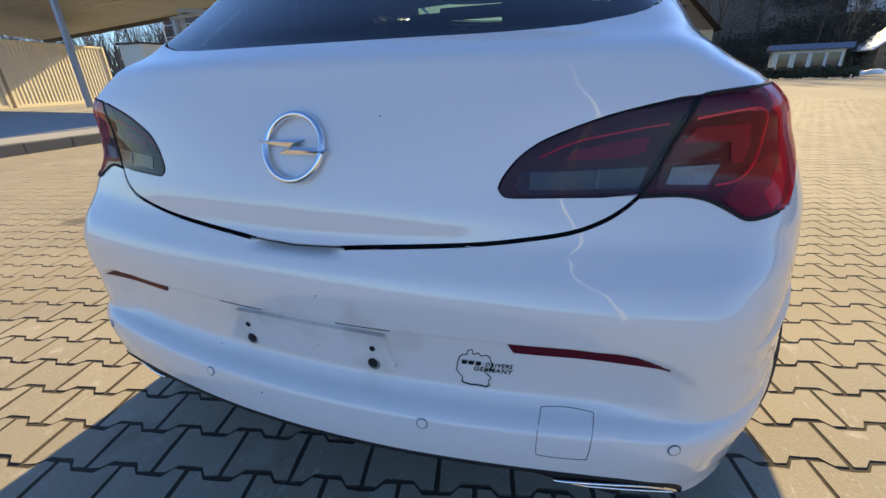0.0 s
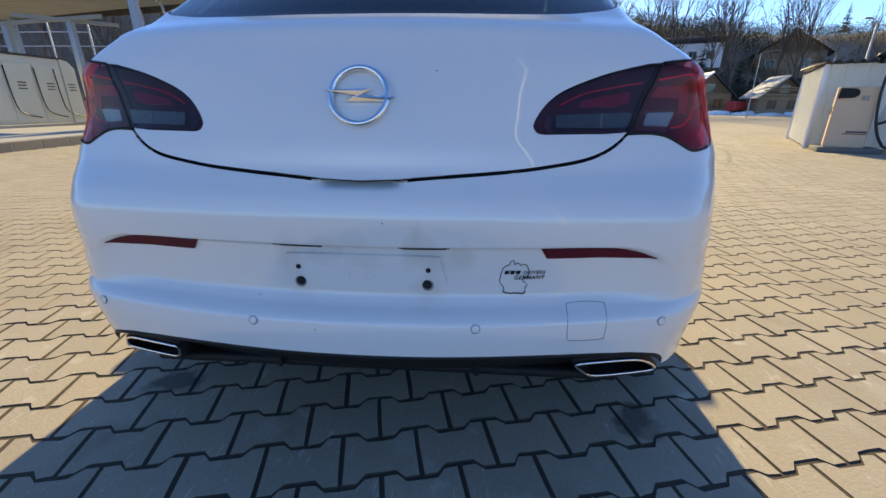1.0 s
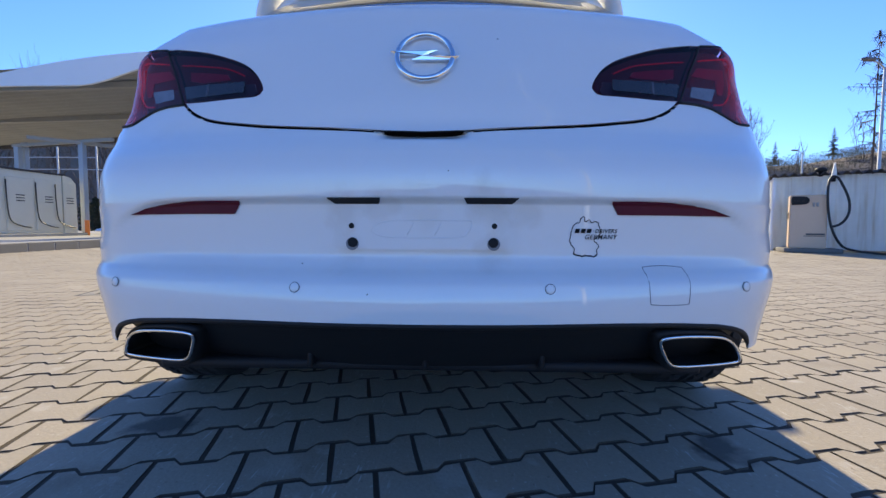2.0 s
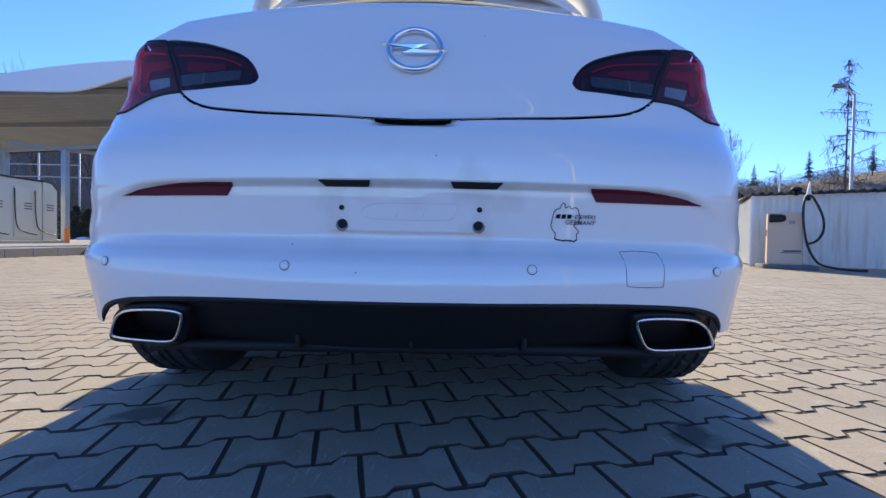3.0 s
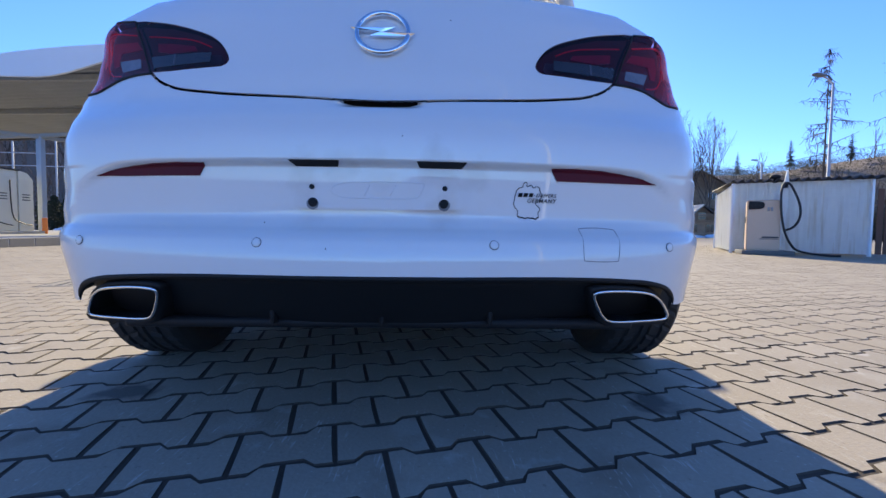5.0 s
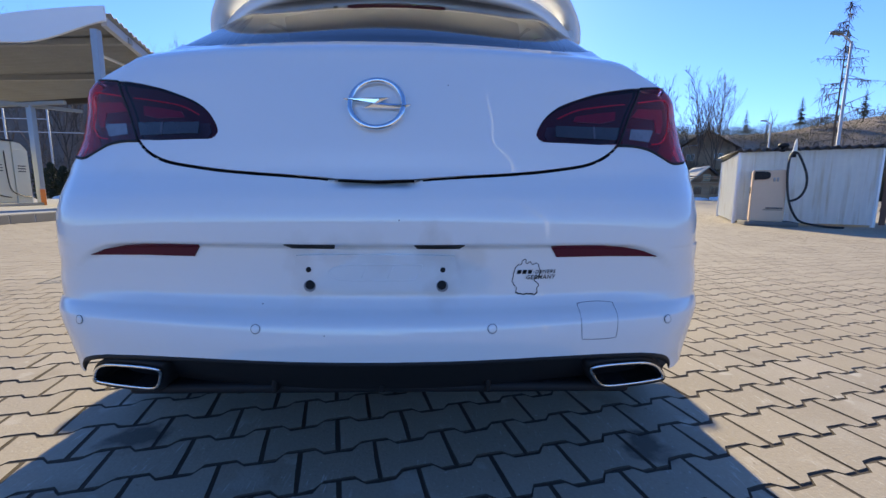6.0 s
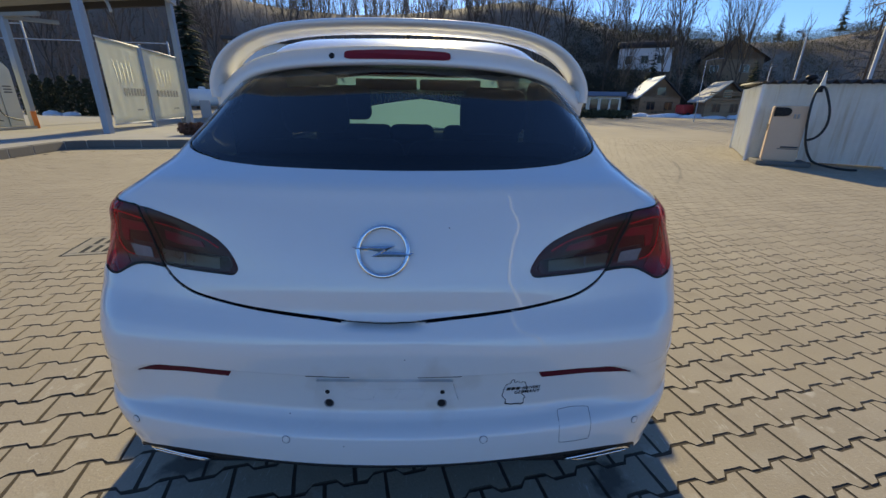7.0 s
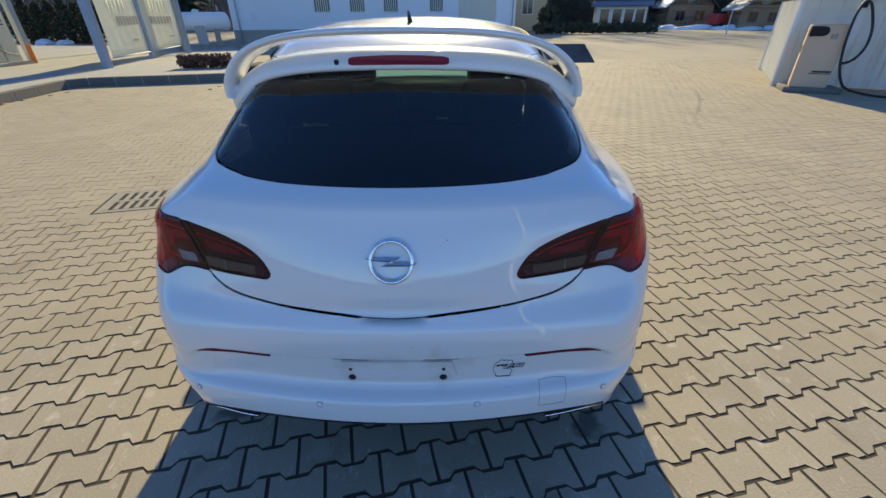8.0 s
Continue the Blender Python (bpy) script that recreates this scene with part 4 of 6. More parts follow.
        turn = m @ Euler((0, radians(90 * s), 0)).to_matrix().to_4x4()
        lathe(rim, [(.236, -.10), (.240, -.09), (.222, -.06), (.215, .04), (.232, .09), (.238, .098), (.228, .100), (.220, .092), (.205, .05), (.205, -.05), (.20, -.08)], 40, turn)
        for k in range(5):
            sp = turn @ pose(0, 0, 0, 0, 0, 72 * k)
            box(rim, (.03, -.028, .060), (.215, .028, .085), .008, sp)
        lathe(rim, [(.06, .05), (.065, .085), (.05, .095), (.01, .098)], 24, turn)
        part("rim", rim, ALLOY, hub, "silver alloy rim")
        disc = lathe(bmesh.new(), [(.15, .0), (.15, .02), (.02, .022)], 32, turn)
        part("brake_disc", disc, DARK_STEEL, hub)
        well = bmesh.new()
        n = 18
        arcs = [[well.verts.new((x + s * w, y + .375 * math.cos(a), .325 + .375 * math.sin(a))) for a in [math.pi * k / n for k in range(n + 1)]] for w in (-.22, .05)]
        for k in range(n):
            well.faces.new((arcs[0][k], arcs[0][k + 1], arcs[1][k + 1], arcs[1][k]))
        well.faces.new(arcs[0])
        part("wheel_well", well, GAP, car)

    for y in (.74, 3.46):
        for x in (.822, -.822):
            wheel(x, y)

    # cabin, seen through the tinted glass
    bm = bmesh.new()
    box(bm, (-.66, .30, .40), (.66, 3.3, .46), .01)
    part("cabin_floor", bm, FABRIC, car)
    bm = bmesh.new()
    box(bm, (-.60, .24, 1.015), (.60, .72, 1.035), .006)
    part("parcel_shelf", bm, FABRIC, car, "black parcel shelf")
    for x, y, z0, wd, tall, back in ((-.325, .86, .52, .64, .56, 12), (.325, .86, .52, .64, .56, 12), (-.40, 1.95, .50, .48, .59, 14), (.40, 1.95, .50, .48, .59, 14)):
        bm = bmesh.new()
        box(bm, (-wd / 2, 0, 0), (wd / 2, .12, tall), .05, pose(x, y, z0, back, 0, 0), 3)
        box(bm, (-.12, .01, tall + .03), (.12, .10, tall + (.19 if wd > .5 else .23)), .04, pose(x, y, z0, back, 0, 0), 3)
        box(bm, (-wd / 2, .0, -.06), (wd / 2, .52, .10), .05, pose(x, y + .06, z0, 0, 0, 0), 3)
        part("seat", bm, FABRIC, car, "dark fabric car seat with headrest")
    bm = bmesh.new()
    box(bm, (-.72, 2.75, .70), (.72, 3.2, .985), .05)
    part("dashboard", bm, FABRIC, car)
    bm = bmesh.new()
    box(bm, (-.22, .86, .46), (.22, 1.0, 1.075), .02)
    box(bm, (-.075, .89, 1.07), (.11, .98, 1.135), .03, None, 3)
    part("middle_seat", bm, FABRIC, car, "dark middle seat back with headrest")
    # boxes added to block light from the side windows
    for s in (1, -1):
        bm = bmesh.new()
        box(bm, (s * .575 - .085, .80, .95), (s * .575 + .085, 1.02, 1.31), .03)
        part("pillar_trim", bm, FABRIC, car)
    bm = bmesh.new()
    tube(bm, [(-.37 + .18 * math.cos(k * math.pi / 12), 2.55 + .05 * math.sin(k * math.pi / 12), .86 + .15 * math.sin(k * math.pi / 12)) for k in range(24)], .015, 8, True)
    part("steering_wheel", bm, FABRIC, car)
    bm = bmesh.new()
    box(bm, (-.11, 2.52, 1.27), (.11, 2.55, 1.335), .02)
    part("inside_mirror", bm, BLACK_PLASTIC, car)
    bm = panel([(0, 1.385), (2.3, 1.385), (2.4, 1.40), (3.0, 1.405), (3.0, 1.464), (0, 1.464)][::-1], .06, .01, lift=-.022, edge=0, mirror=True)
    part("headlining", bm, FABRIC, car)
    # boxes added to hold back light through the windscreen's top
    for s in (1, -1):
        bm = bmesh.new()
        box(bm, (s * .205 - .195, 2.0, 1.293), (s * .205 + .195, 2.02, 1.358), .008)
        part("sun_visor", bm, FABRIC, car)
    for s in (1, -1):
        head = [(s * q, z) for q, z in ((2.30, .62), (2.62, .60), (2.66, .70), (2.28, .76))]
        part("headlamp", panel(head[::s], .03, .02, lift=.004, edge=.01), CLEAR_GLASS, car, "clear headlamp")
    return car


car = build_car()


# ---- club sticker on the bumper: a map outline with two lines of writing ----
def build_sticker():
    sticker = thing("bumper_sticker", "black map-outline sticker with two lines of lettering on bumper", "sticker", (.32, .02, .54))
    coast = rounded([(.292, .545), (.290, .533), (.294, .526), (.300, .521), (.298, .511), (.306, .509), (.316, .507), (.328, .508), (.340, .506), (.347, .510), (.345, .517), (.351, .524), (.344, .530), (.340, .535),
                     (.352, .545), (.350, .556), (.347, .564), (.340, .567), (.334, .564), (.328, .569), (.320, .566), (.317, .574), (.311, .572), (.308, .565), (.301, .563), (.296, .558), (.294, .552)], True, 3)
    wob = random.Random(5)
    coast = [Vector((p.x + wob.uniform(-.0009, .0009), .536 + (p.y - .539) * 1.16 + wob.uniform(-.0009, .0009))) for p in coast]
    bm = bmesh.new()
    tube(bm, [Vector(skin(q_of_x(p.x, p.y), p.y)) - Vector((0, .0006, 0)) for p in coast], .0009, 4, True)
    part("map_outline", bm, DECAL, sticker)
    south = [(.299, .5035), (.306, .5006), (.312, .5003), (.316, .4983), (.323, .5008), (.328, .4995), (.334, .5000), (.340, .4972), (.347, .5024)]
    bm = bmesh.new()
    tube(bm, [Vector(skin(q_of_x(x, z), z)) - Vector((0, .0008, 0)) for x, z in south], .0016, 4)
    part("map_south_edge", bm, DECAL, sticker)

    def word(text, x, z, size):
        cu = bpy.data.curves.new(text.lower(), "FONT")
        cu.body, cu.size, cu.shear, cu.extrude, cu.resolution_u = text, size, .25, .0002, 3
        cu.offset, cu.space_character = .00012, 1.12
        ob = new("lettering", cu)
        a = Vector(skin(q_of_x(x, z), z))
        b = Vector(skin(q_of_x(x + .06, z), z))
        ob.matrix_world = Matrix.Translation(a - Vector((0, .0022, 0))) @ pose(0, 0, 0, 90, 0, math.degrees(math.atan2(b.y - a.y, b.x - a.x)))
        bpy.context.view_layer.update()
        me = bpy.data.meshes.new_from_object(ob.evaluated_get(bpy.context.evaluated_depsgraph_get()))
        m = ob.matrix_world.copy()
        bpy.data.objects.remove(ob)
        me.transform(m)
        me.materials.clear()
        me.materials.append(DECAL)
        made = new("lettering", me)
        made.parent = sticker
        made.matrix_parent_inverse = sticker.matrix_world.inverted()

    word("DRIVERS", .3395, .5455, .0112)
    word("GERMANY", .3190, .5330, .0132)
    bm = bmesh.new()
    for x0, x1 in ((.299, .309), (.311, .321), (.323, .333), (.3345, .3385)):
        z0, z1 = (.5452, .5538) if x1 - x0 > .006 else (.5488, .5500)
        vs = [bm.verts.new(Vector(skin(q_of_x(x, z), z)) - Vector((0, .0018, 0))) for x, z in ((x0, z0), (x1 - .001, z0), (x1 + .001, z1), (x0 + .002, z1))]
        bm.faces.new(vs)
    bmesh.ops.solidify(bm, geom=bm.faces[:], thickness=.0004)
    part("name_bars", bm, DECAL, sticker, "plain bars in place of a brand name")


build_sticker()


# ---- ground: one sheet to the horizon, rising into wooded hills ahead ----
def rise(x, y):
    """Height of the land."""
    r = math.hypot(x, y)
    az = math.degrees(math.atan2(x, y))
    ahead = ease(100, 60, abs(az)) * (1 - .85 * ease(-46, -53, az))
    start = 62 + 30 * ease(25, 45, az)
    top = 23 + 2 * math.sin(az * .11) - 6.0 * ease(8, 23, az) + 4.0 * ease(32, 46, az)
    h = top * ease(start, start + 55, r) * ahead + 16 * ease(150, 420, r) * (1 - .8 * ease(-46, -53, az)) * (.7 + .3 * math.sin(az * .07 + 1))
    return h + (noise.noise(Vector((x * .03, y * .03, 0))) * 1.6 * ease(start, start + 30, r))


def build_ground():
    bm = bmesh.new()
    rings = [0, 4, 8, 12, 16, 20, 26, 32, 40, 50, 56, 62, 68, 74, 80, 86, 92, 98, 104, 112, 120, 130, 145, 165, 200, 260, 340, 430, 600, 1000, 2000, 4000]
    n = 144
    rows = []
    for r in rings:
        rows.append([bm.verts.new((r * math.sin(2 * math.pi * k / n), r * math.cos(2 * math.pi * k / n), -.022 + (rise(r * math.sin(2 * math.pi * k / n), r * math.cos(2 * math.pi * k / n)) if r > 55 else 0))) for k in range(n)])
    for a, b in zip(rows, rows[1:]):
        for k in range(n):
            vs = [a[k], a[(k + 1) % n], b[(k + 1) % n], b[k]]
            if a is rows[0]:
                continue
            bm.faces.new(vs)
    bm.faces.new(rows[1])
    for v in rows[0]:
        bm.verts.remove(v)
    bmesh.ops.recalc_face_normals(bm, faces=bm.faces[:])
    for f in bm.faces:
        c = f.calc_center_median()
        f.material_index = 1 if math.hypot(c.x, c.y) > 60 + 26 * ease(25, 45, math.degrees(math.atan2(c.x, c.y))) else 0
    ob = part("ground", bm, GROUND)
    ob.data.materials.append(HILL_FLOOR)
    return tagged(ob, "sandy paved yard running out to dry hillside", "ground", "", "structure")


ground = build_ground()


# ---- the yard on the right: sheet-metal hut, service machine, fence, lamps ----
def wave_sheet(bm, a, b, z0, z1, pitch=.12, deep=.012, out=None):
    """An upright corrugated sheet from plan point a to b."""
    a, b = Vector((*a, 0)), Vector((*b, 0))
    run = (b - a).length
    d = (b - a) / run
    nrm = Vector((d.y, -d.x, 0)) if out is None else Vector((*out, 0)).normalized()
    n = max(8, int(run / pitch * 6))
    low, high = [], []
    for k in range(n + 1):
        p = a + d * (run * k / n) + nrm * (deep * math.sin(2 * math.pi * (run * k / n) / pitch))
        low.append(bm.verts.new((p.x, p.y, z0)))
        high.append(bm.verts.new((p.x, p.y, z1)))
    for k in range(n):
        bm.faces.new((low[k], low[k + 1], high[k + 1], high[k]))


def roof_sheet(bm, corners, pitch=.15, deep=.018, thick=.012):
    """A corrugated roof over four 3D corners, ribs running from edge 0-1 to edge 3-2."""
    a, b, c, d = (Vector(p) for p in corners)
    run = (b - a).length
    n = max(8, int(run / pitch * 6))
    rows = []
    for k in range(n + 1):
        s = k / n
        w = Vector((0, 0, deep * math.sin(2 * math.pi * run * s / pitch)))
        rows.append([bm.verts.new(p + w + Vector((0, 0, t))) for p in (a.lerp(b, s), d.lerp(c, s)) for t in (0, thick)])
    for r, s in zip(rows, rows[1:]):
        bm.faces.new((r[1], s[1], s[3], r[3]))
        bm.faces.new((r[0], r[2], s[2], s[0]))
        bm.faces.new((r[0], s[0], s[1], r[1]))
        bm.faces.new((r[2], r[3], s[3], s[2]))


def build_hut():
    hut = thing("storage_hut", "white corrugated sheet-metal hut with rust streaks", "hut", (7.8, 9.35, 0))
    c0, c1, c2, c3 = (7.8, 9.35), (10.03, 8.06), (11.89, 11.26), (9.66, 12.55)
    for a, b in ((c0, c1), (c1, c2), (c2, c3), (c3, c0)):
        bm = bmesh.new()
        wave_sheet(bm, a, b, .05, 1.76, .12, .0032)
        bmesh.ops.solidify(bm, geom=bm.faces[:], thickness=.004)
        part("wall", bm, HUT_SHEET, hut, smooth=False)
    for x, y in (c0, c1, c2, c3):
        bm = bmesh.new()
        box(bm, (x - .03, y - .03, 0), (x + .03, y + .03, 1.76), .006)
        part("corner_post", bm, HUT_SHEET, hut, smooth=False)
    bm = bmesh.new()
    roof_sheet(bm, ((7.66, 9.24, 1.785), (10.09, 7.84, 1.785), (12.04, 11.26, 1.87), (9.6, 12.72, 1.87)), .18, .042)
    part("roof", bm, DARK_ROOF, hut, "grey corrugated roof sheet")
    bm = bmesh.new()
    lathe(bm, [(.045, -.06), (.045, .045), (.10, .05), (.115, .09), (.085, .135), (.02, .15)], 16, pose(8.52, 8.93, 1.80))
    part("roof_vent", bm, BLACK_PLASTIC, hut, "small dark vent cowl on the roof")


def build_machine():
    m = pose(7.50, 8.62, 0, 0, 0, -26) @ Matrix.Translation((.09, 0, 0)) @ Matrix.Diagonal((.91, 1, 1, 1))
    machine = thing("vacuum_machine", "cream coin-operated vacuum machine with black hose beside hut", "vacuum machine", (7.5, 8.62, 0), -26)

    def loc(bm):
        bmesh.ops.transform(bm, matrix=m, verts=bm.verts[:])
        return bm

    bm = bmesh.new()
    box(bm, (-.10, -.10, 0), (1.0, .62, .10), .015)
    part("plinth", loc(bm), SHADED_CONCRETE, machine, "low dark concrete plinth")
    bm = bmesh.new()
    o = [(.0, .0), (.72, .0), (.72, .46), (.07, .46)]
    lowv = [bm.verts.new((x, y, .10)) for x, y in o]
    topv = [bm.verts.new((.03 + (x - .03) * .98, y + .03 * (y < .1), 1.28)) for x, y in o]
    bm.faces.new(lowv[::-1])
    bm.faces.new(topv)
    for i in range(4):
        bm.faces.new((lowv[i], lowv[(i + 1) % 4], topv[(i + 1) % 4], topv[i]))
    bmesh.ops.bevel(bm, geom=bm.edges[:], offset=.02, segments=3, affect="EDGES")
    body = part("body", loc(bm), CREAM_BOX, machine, smooth=False)
    bm = bmesh.new()
    o = rounded([(.035, 1.24), (.035, 1.07), (.10, 1.065), (.27, 1.07), (.345, 1.10), (.365, 1.155), (.345, 1.215), (.27, 1.245), (.10, 1.25)], True, 3)
    front = [bm.verts.new((p.x, -.006, p.y)) for p in o]
    back = [bm.verts.new((p.x, .06, p.y)) for p in o]
    bm.faces.new(front)
    for i in range(len(o)):
        bm.faces.new((front[i], back[i], back[(i + 1) % len(o)], front[(i + 1) % len(o)]))
    bmesh.ops.recalc_face_normals(bm, faces=bm.faces[:])
    panel_ = part("control_panel", loc(bm), BLACK_PLASTIC, body, "black rounded control panel", smooth=False)
    for x in (.09, .16, .25):
        bm = bmesh.new()
        lathe(bm, [(.020, -.01), (.020, .006), (.014, .009)], 14, pose(x, -.008, 1.15, 90, 0, 0))
        part("button", loc(bm), DARK_STEEL, panel_)
    for x in (.43, .50):
        bm = bmesh.new()
        box(bm, (x, .006, 1.02), (x + .045, .026, 1.11), .003)
        part("notice", loc(bm), NOTICE, body, "small grey notice")
    bm = bmesh.new()
    box(bm, (.33, -.002, .395), (.68, .02, .43), .002)
    box(bm, (.28, -.002, .365), (.68, .02, .380), .002)
    part("name_bar", loc(bm), PRINT_DARK, body, "plain dark bars in place of a name")
    bm = bmesh.new()
    box(bm, (.012, .16, .75), (.03, .24, .90), .008)
    part("coin_slot", loc(bm), BLACK_PLASTIC, body)
    # flat pale fin that carries the hose
    bm = bmesh.new()
    o = [(.855, 1.98), (.895, 1.65), (.90, 1.35), (.84, .60), (.70, .60), (.70, 1.28), (.775, 1.60), (.835, 1.96)]
    front = [bm.verts.new((x, .16, z)) for x, z in o]
    back = [bm.verts.new((x, .20, z)) for x, z in o]
    bm.faces.new(front)
    bm.faces.new(back[::-1])
    for i in range(len(o)):
        bm.faces.new((front[i], back[i], back[(i + 1) % len(o)], front[(i + 1) % len(o)]))
    bmesh.ops.recalc_face_normals(bm, faces=bm.faces[:])
    part("hose_mast", loc(bm), WHITE_SHEET, machine, "pale pointed hose mast", smooth=False)
    bm = bmesh.new()
    box(bm, (.76, .10, 1.56), (.86, .16, 1.66), .02, None, 3)
    part("hose_holder", loc(bm), BLACK_PLASTIC, machine, "small black hose holder on the mast")
    bm = bmesh.new()
    tube(bm, rounded([(.98, -.06, .16), (.86, -.06, .34), (.76, -.06, .60), (.70, -.05, .95), (.68, -.04, 1.28), (.70, .0, 1.52), (.77, .06, 1.66), (.88, .08, 1.64), (.98, .06, 1.45), (1.06, .02, 1.22), (1.09, .0, 1.02), (1.07, -.02, .85), (1.00, -.04, .71), (.90, -.05, .62), (.77, -.06, .58)], False, 5), .026, 10)
    part("hose", loc(bm), BLACK_HOSE, machine, "thick black suction hose")
    bm = bmesh.new()
    tube(bm, rounded([(.98, -.06, .16), (1.10, -.10, .10), (1.35, -.16, .05), (1.6, -.26, .03), (1.8, -.24, .03)], False, 5), .024, 8)
    part("hose_tail", loc(bm), BLACK_HOSE, machine)


def build_fence():
    fence = thing("plank_fence", "dark brown upright plank fence beside the hut", "fence", (10.3, 7.9, 0))
    d = Vector((.866, -.5, 0))
    for k in range(26):
        p = Vector((10.11, 8.01, 0)) + d * (.125 * k)
        bm = bmesh.new()
        box(bm, (0, -.012, .06), (.105, .012, 1.52 + random.uniform(-.02, .02)), .004, pose(p.x, p.y, 0, 0, 0, -30))
        part("plank", bm, BROWN_WOOD, fence, smooth=False)
    for z in (.35, 1.2):
        bm = bmesh.new()
        box(bm, (0, .014, z), (3.3, .05, z + .09), .006, pose(10.11, 8.01, 0, 0, 0, -30))
        part("rail", bm, BROWN_WOOD, fence, smooth=False)


def build_street_lamp(x, y, tall, turn, arm=.9, r=.07, label="tall grey street lamp with a single arm"):
    lamp = thing("street_lamp", label, "street lamp", (x, y, 0), turn, "street lamps")
    m = pose(x, y, 0, 0, 0, turn)
    bm = bmesh.new()
    tube(bm, [m @ Vector((0, 0, z)) for z in (-.4, .9, .92, tall)], [r * 1.3, r * 1.3, r, r * .6], 12)
    part("pole", bm, FASCIA if tall > 7 else ZINC, lamp)
    bm = bmesh.new()
    tube(bm, [m @ Vector(p) for p in ((0, 0, tall - .05), (-arm * .5, 0, tall + .10), (-arm, 0, tall + .16))], r * .45, 8)
    part("arm", bm, ZINC, lamp)
    bm = bmesh.new()
    box(bm, (-arm - .42, -.09, tall + .13), (-arm + .05, .09, tall + .23), .04, m, 3)
    part("lamp_head", bm, LAMP_CASE, lamp, "dark lamp head")


build_hut()
build_machine()
build_fence()
build_street_lamp(14.2, 13.3, 5.85, 14, .55, .058, "tall pale street lamp behind the metal hut")
build_street_lamp(21.9, 27.8, 3.71, 200, .12, .04, "low street lamp far beyond the hut")
build_street_lamp(25.5, 30.0, 6.0, 10, .5, .08, "slim street lamp beyond the hut")
build_street_lamp(23.2, 37.0, 5.0, 180, 1.0, .034, "street lamp with an arm beside the cabins")

build_street_lamp(2.75, -4.05, 7.5, 60, .6, .042, "tall white street lamp post facing the car's tail")


# ---- the car wash on the left: canopy, cabinets, banners, kerbs ----
def build_wash():
    # raised concrete apron with kerb stones
    edge = [(-8.4, 5.2), (-8.55, 6.6), (-8.85, 8.6), (-9.0, 9.6), (-8.75, 9.95), (-8.2, 10.12), (-7.0, 10.40), (-5.7, 10.75), (-3.2, 11.4), (-1.5, 12.1)]
    apron = [(-8.8, 3.0)] + edge + [(-1.5, 13.6), (-6.0, 13.4), (-10.5, 22.0), (-33, 26), (-33, 3.0)]
    bm = bmesh.new()
    top = [bm.verts.new((x, y, .165)) for x, y in apron]
    low = [bm.verts.new((x, y, -.02)) for x, y in apron]
    bm.faces.new(top)
    for i in range(len(apron)):
        bm.faces.new((low[i], low[(i + 1) % len(apron)], top[(i + 1) % len(apron)], top[i]))
    bmesh.ops.recalc_face_normals(bm, faces=bm.faces[:])
    slab = tagged(part("wash_apron", bm, CONCRETE, smooth=False), "raised pale concrete apron of the car wash", "pavement", "", "structure")
    pts = [Vector((*p, 0)) for p in [(-8.3, 3.0)] + edge]
    for a, b in zip(pts, pts[1:]):
        n = max(1, round((b - a).length / .8))
        for k in range(n):
            p, q = a.lerp(b, k / n), a.lerp(b, (k + 1) / n)
            bm = bmesh.new()
            box(bm, (.004, -.005, -.02), ((q - p).length - .004, .15, .182), .015, pose(p.x, p.y, 0, 0, 0, math.degrees(math.atan2(q.y - p.y, q.x - p.x))))
            part("kerb_stone", bm, SHADED_CONCRETE, slab, smooth=False)

    canopy = thing("wash_canopy", "car wash canopy of corrugated sheet with a white fascia", "canopy", (-10, 12.3, .115))
    bm = bmesh.new()
    roof_sheet(bm, ((-9.55, 12.45, 5.93), (-10.6, 18.9, 5.05), (-34, 19.4, 3.9), (-34, 12.7, 4.5)), .27, .045)
    part("roof_sheet", bm, ROOF_SHEET, canopy, "grey corrugated roof sheet")
    # fascia with a waved lower edge
    bm = bmesh.new()
    rows = []
    for k in range(60):
        x = -34 + 24.45 * k / 59
        top_z = 6.07 - .05 * max(0, -9.6 - x) - .016 * min(5, max(0, -9.6 - x)) ** 2 + .005 * max(0, -14.6 - x)
        bot_z = 5.02 + .70 * ease(-12.1, -9.0, x) - .02 * max(0, -14 - x)
        rows.append([bm.verts.new((x, y, z)) for y, z in ((12.20, top_z), (12.20, bot_z), (12.28, bot_z), (12.28, top_z))])
    for a, b in zip(rows, rows[1:]):
        for i in range(4):
            bm.faces.new((a[i], b[i], b[(i + 1) % 4], a[(i + 1) % 4]))
    bm.faces.new(rows[0])
    bm.faces.new(rows[-1][::-1])
    bmesh.ops.recalc_face_normals(bm, faces=bm.faces[:])
    part("fascia", bm, FASCIA, canopy, "white fascia with a waved lower edge", smooth=False)
    for x, y, top, r in ((-9.95, 12.35, 5.45, .10), (-10.75, 18.2, 5.0, .10), (-13.9, 14.25, 3.62, .09), (-17.2, 15.0, 3.62, .09), (-20.5, 12.5, 5.2, .10), (-14.6, 18.6, 4.8, .09), (-21, 18.8, 4.6, .10)):
        bm = bmesh.new()
        box(bm, (x - r, y - r, .10), (x + r, y + r, top), .012)
        box(bm, (x - r * 1.7, y - r * 1.7, .10), (x + r * 1.7, y + r * 1.7, .125), .004)
        part("column", bm, BLUE_STEEL, canopy, smooth=False)
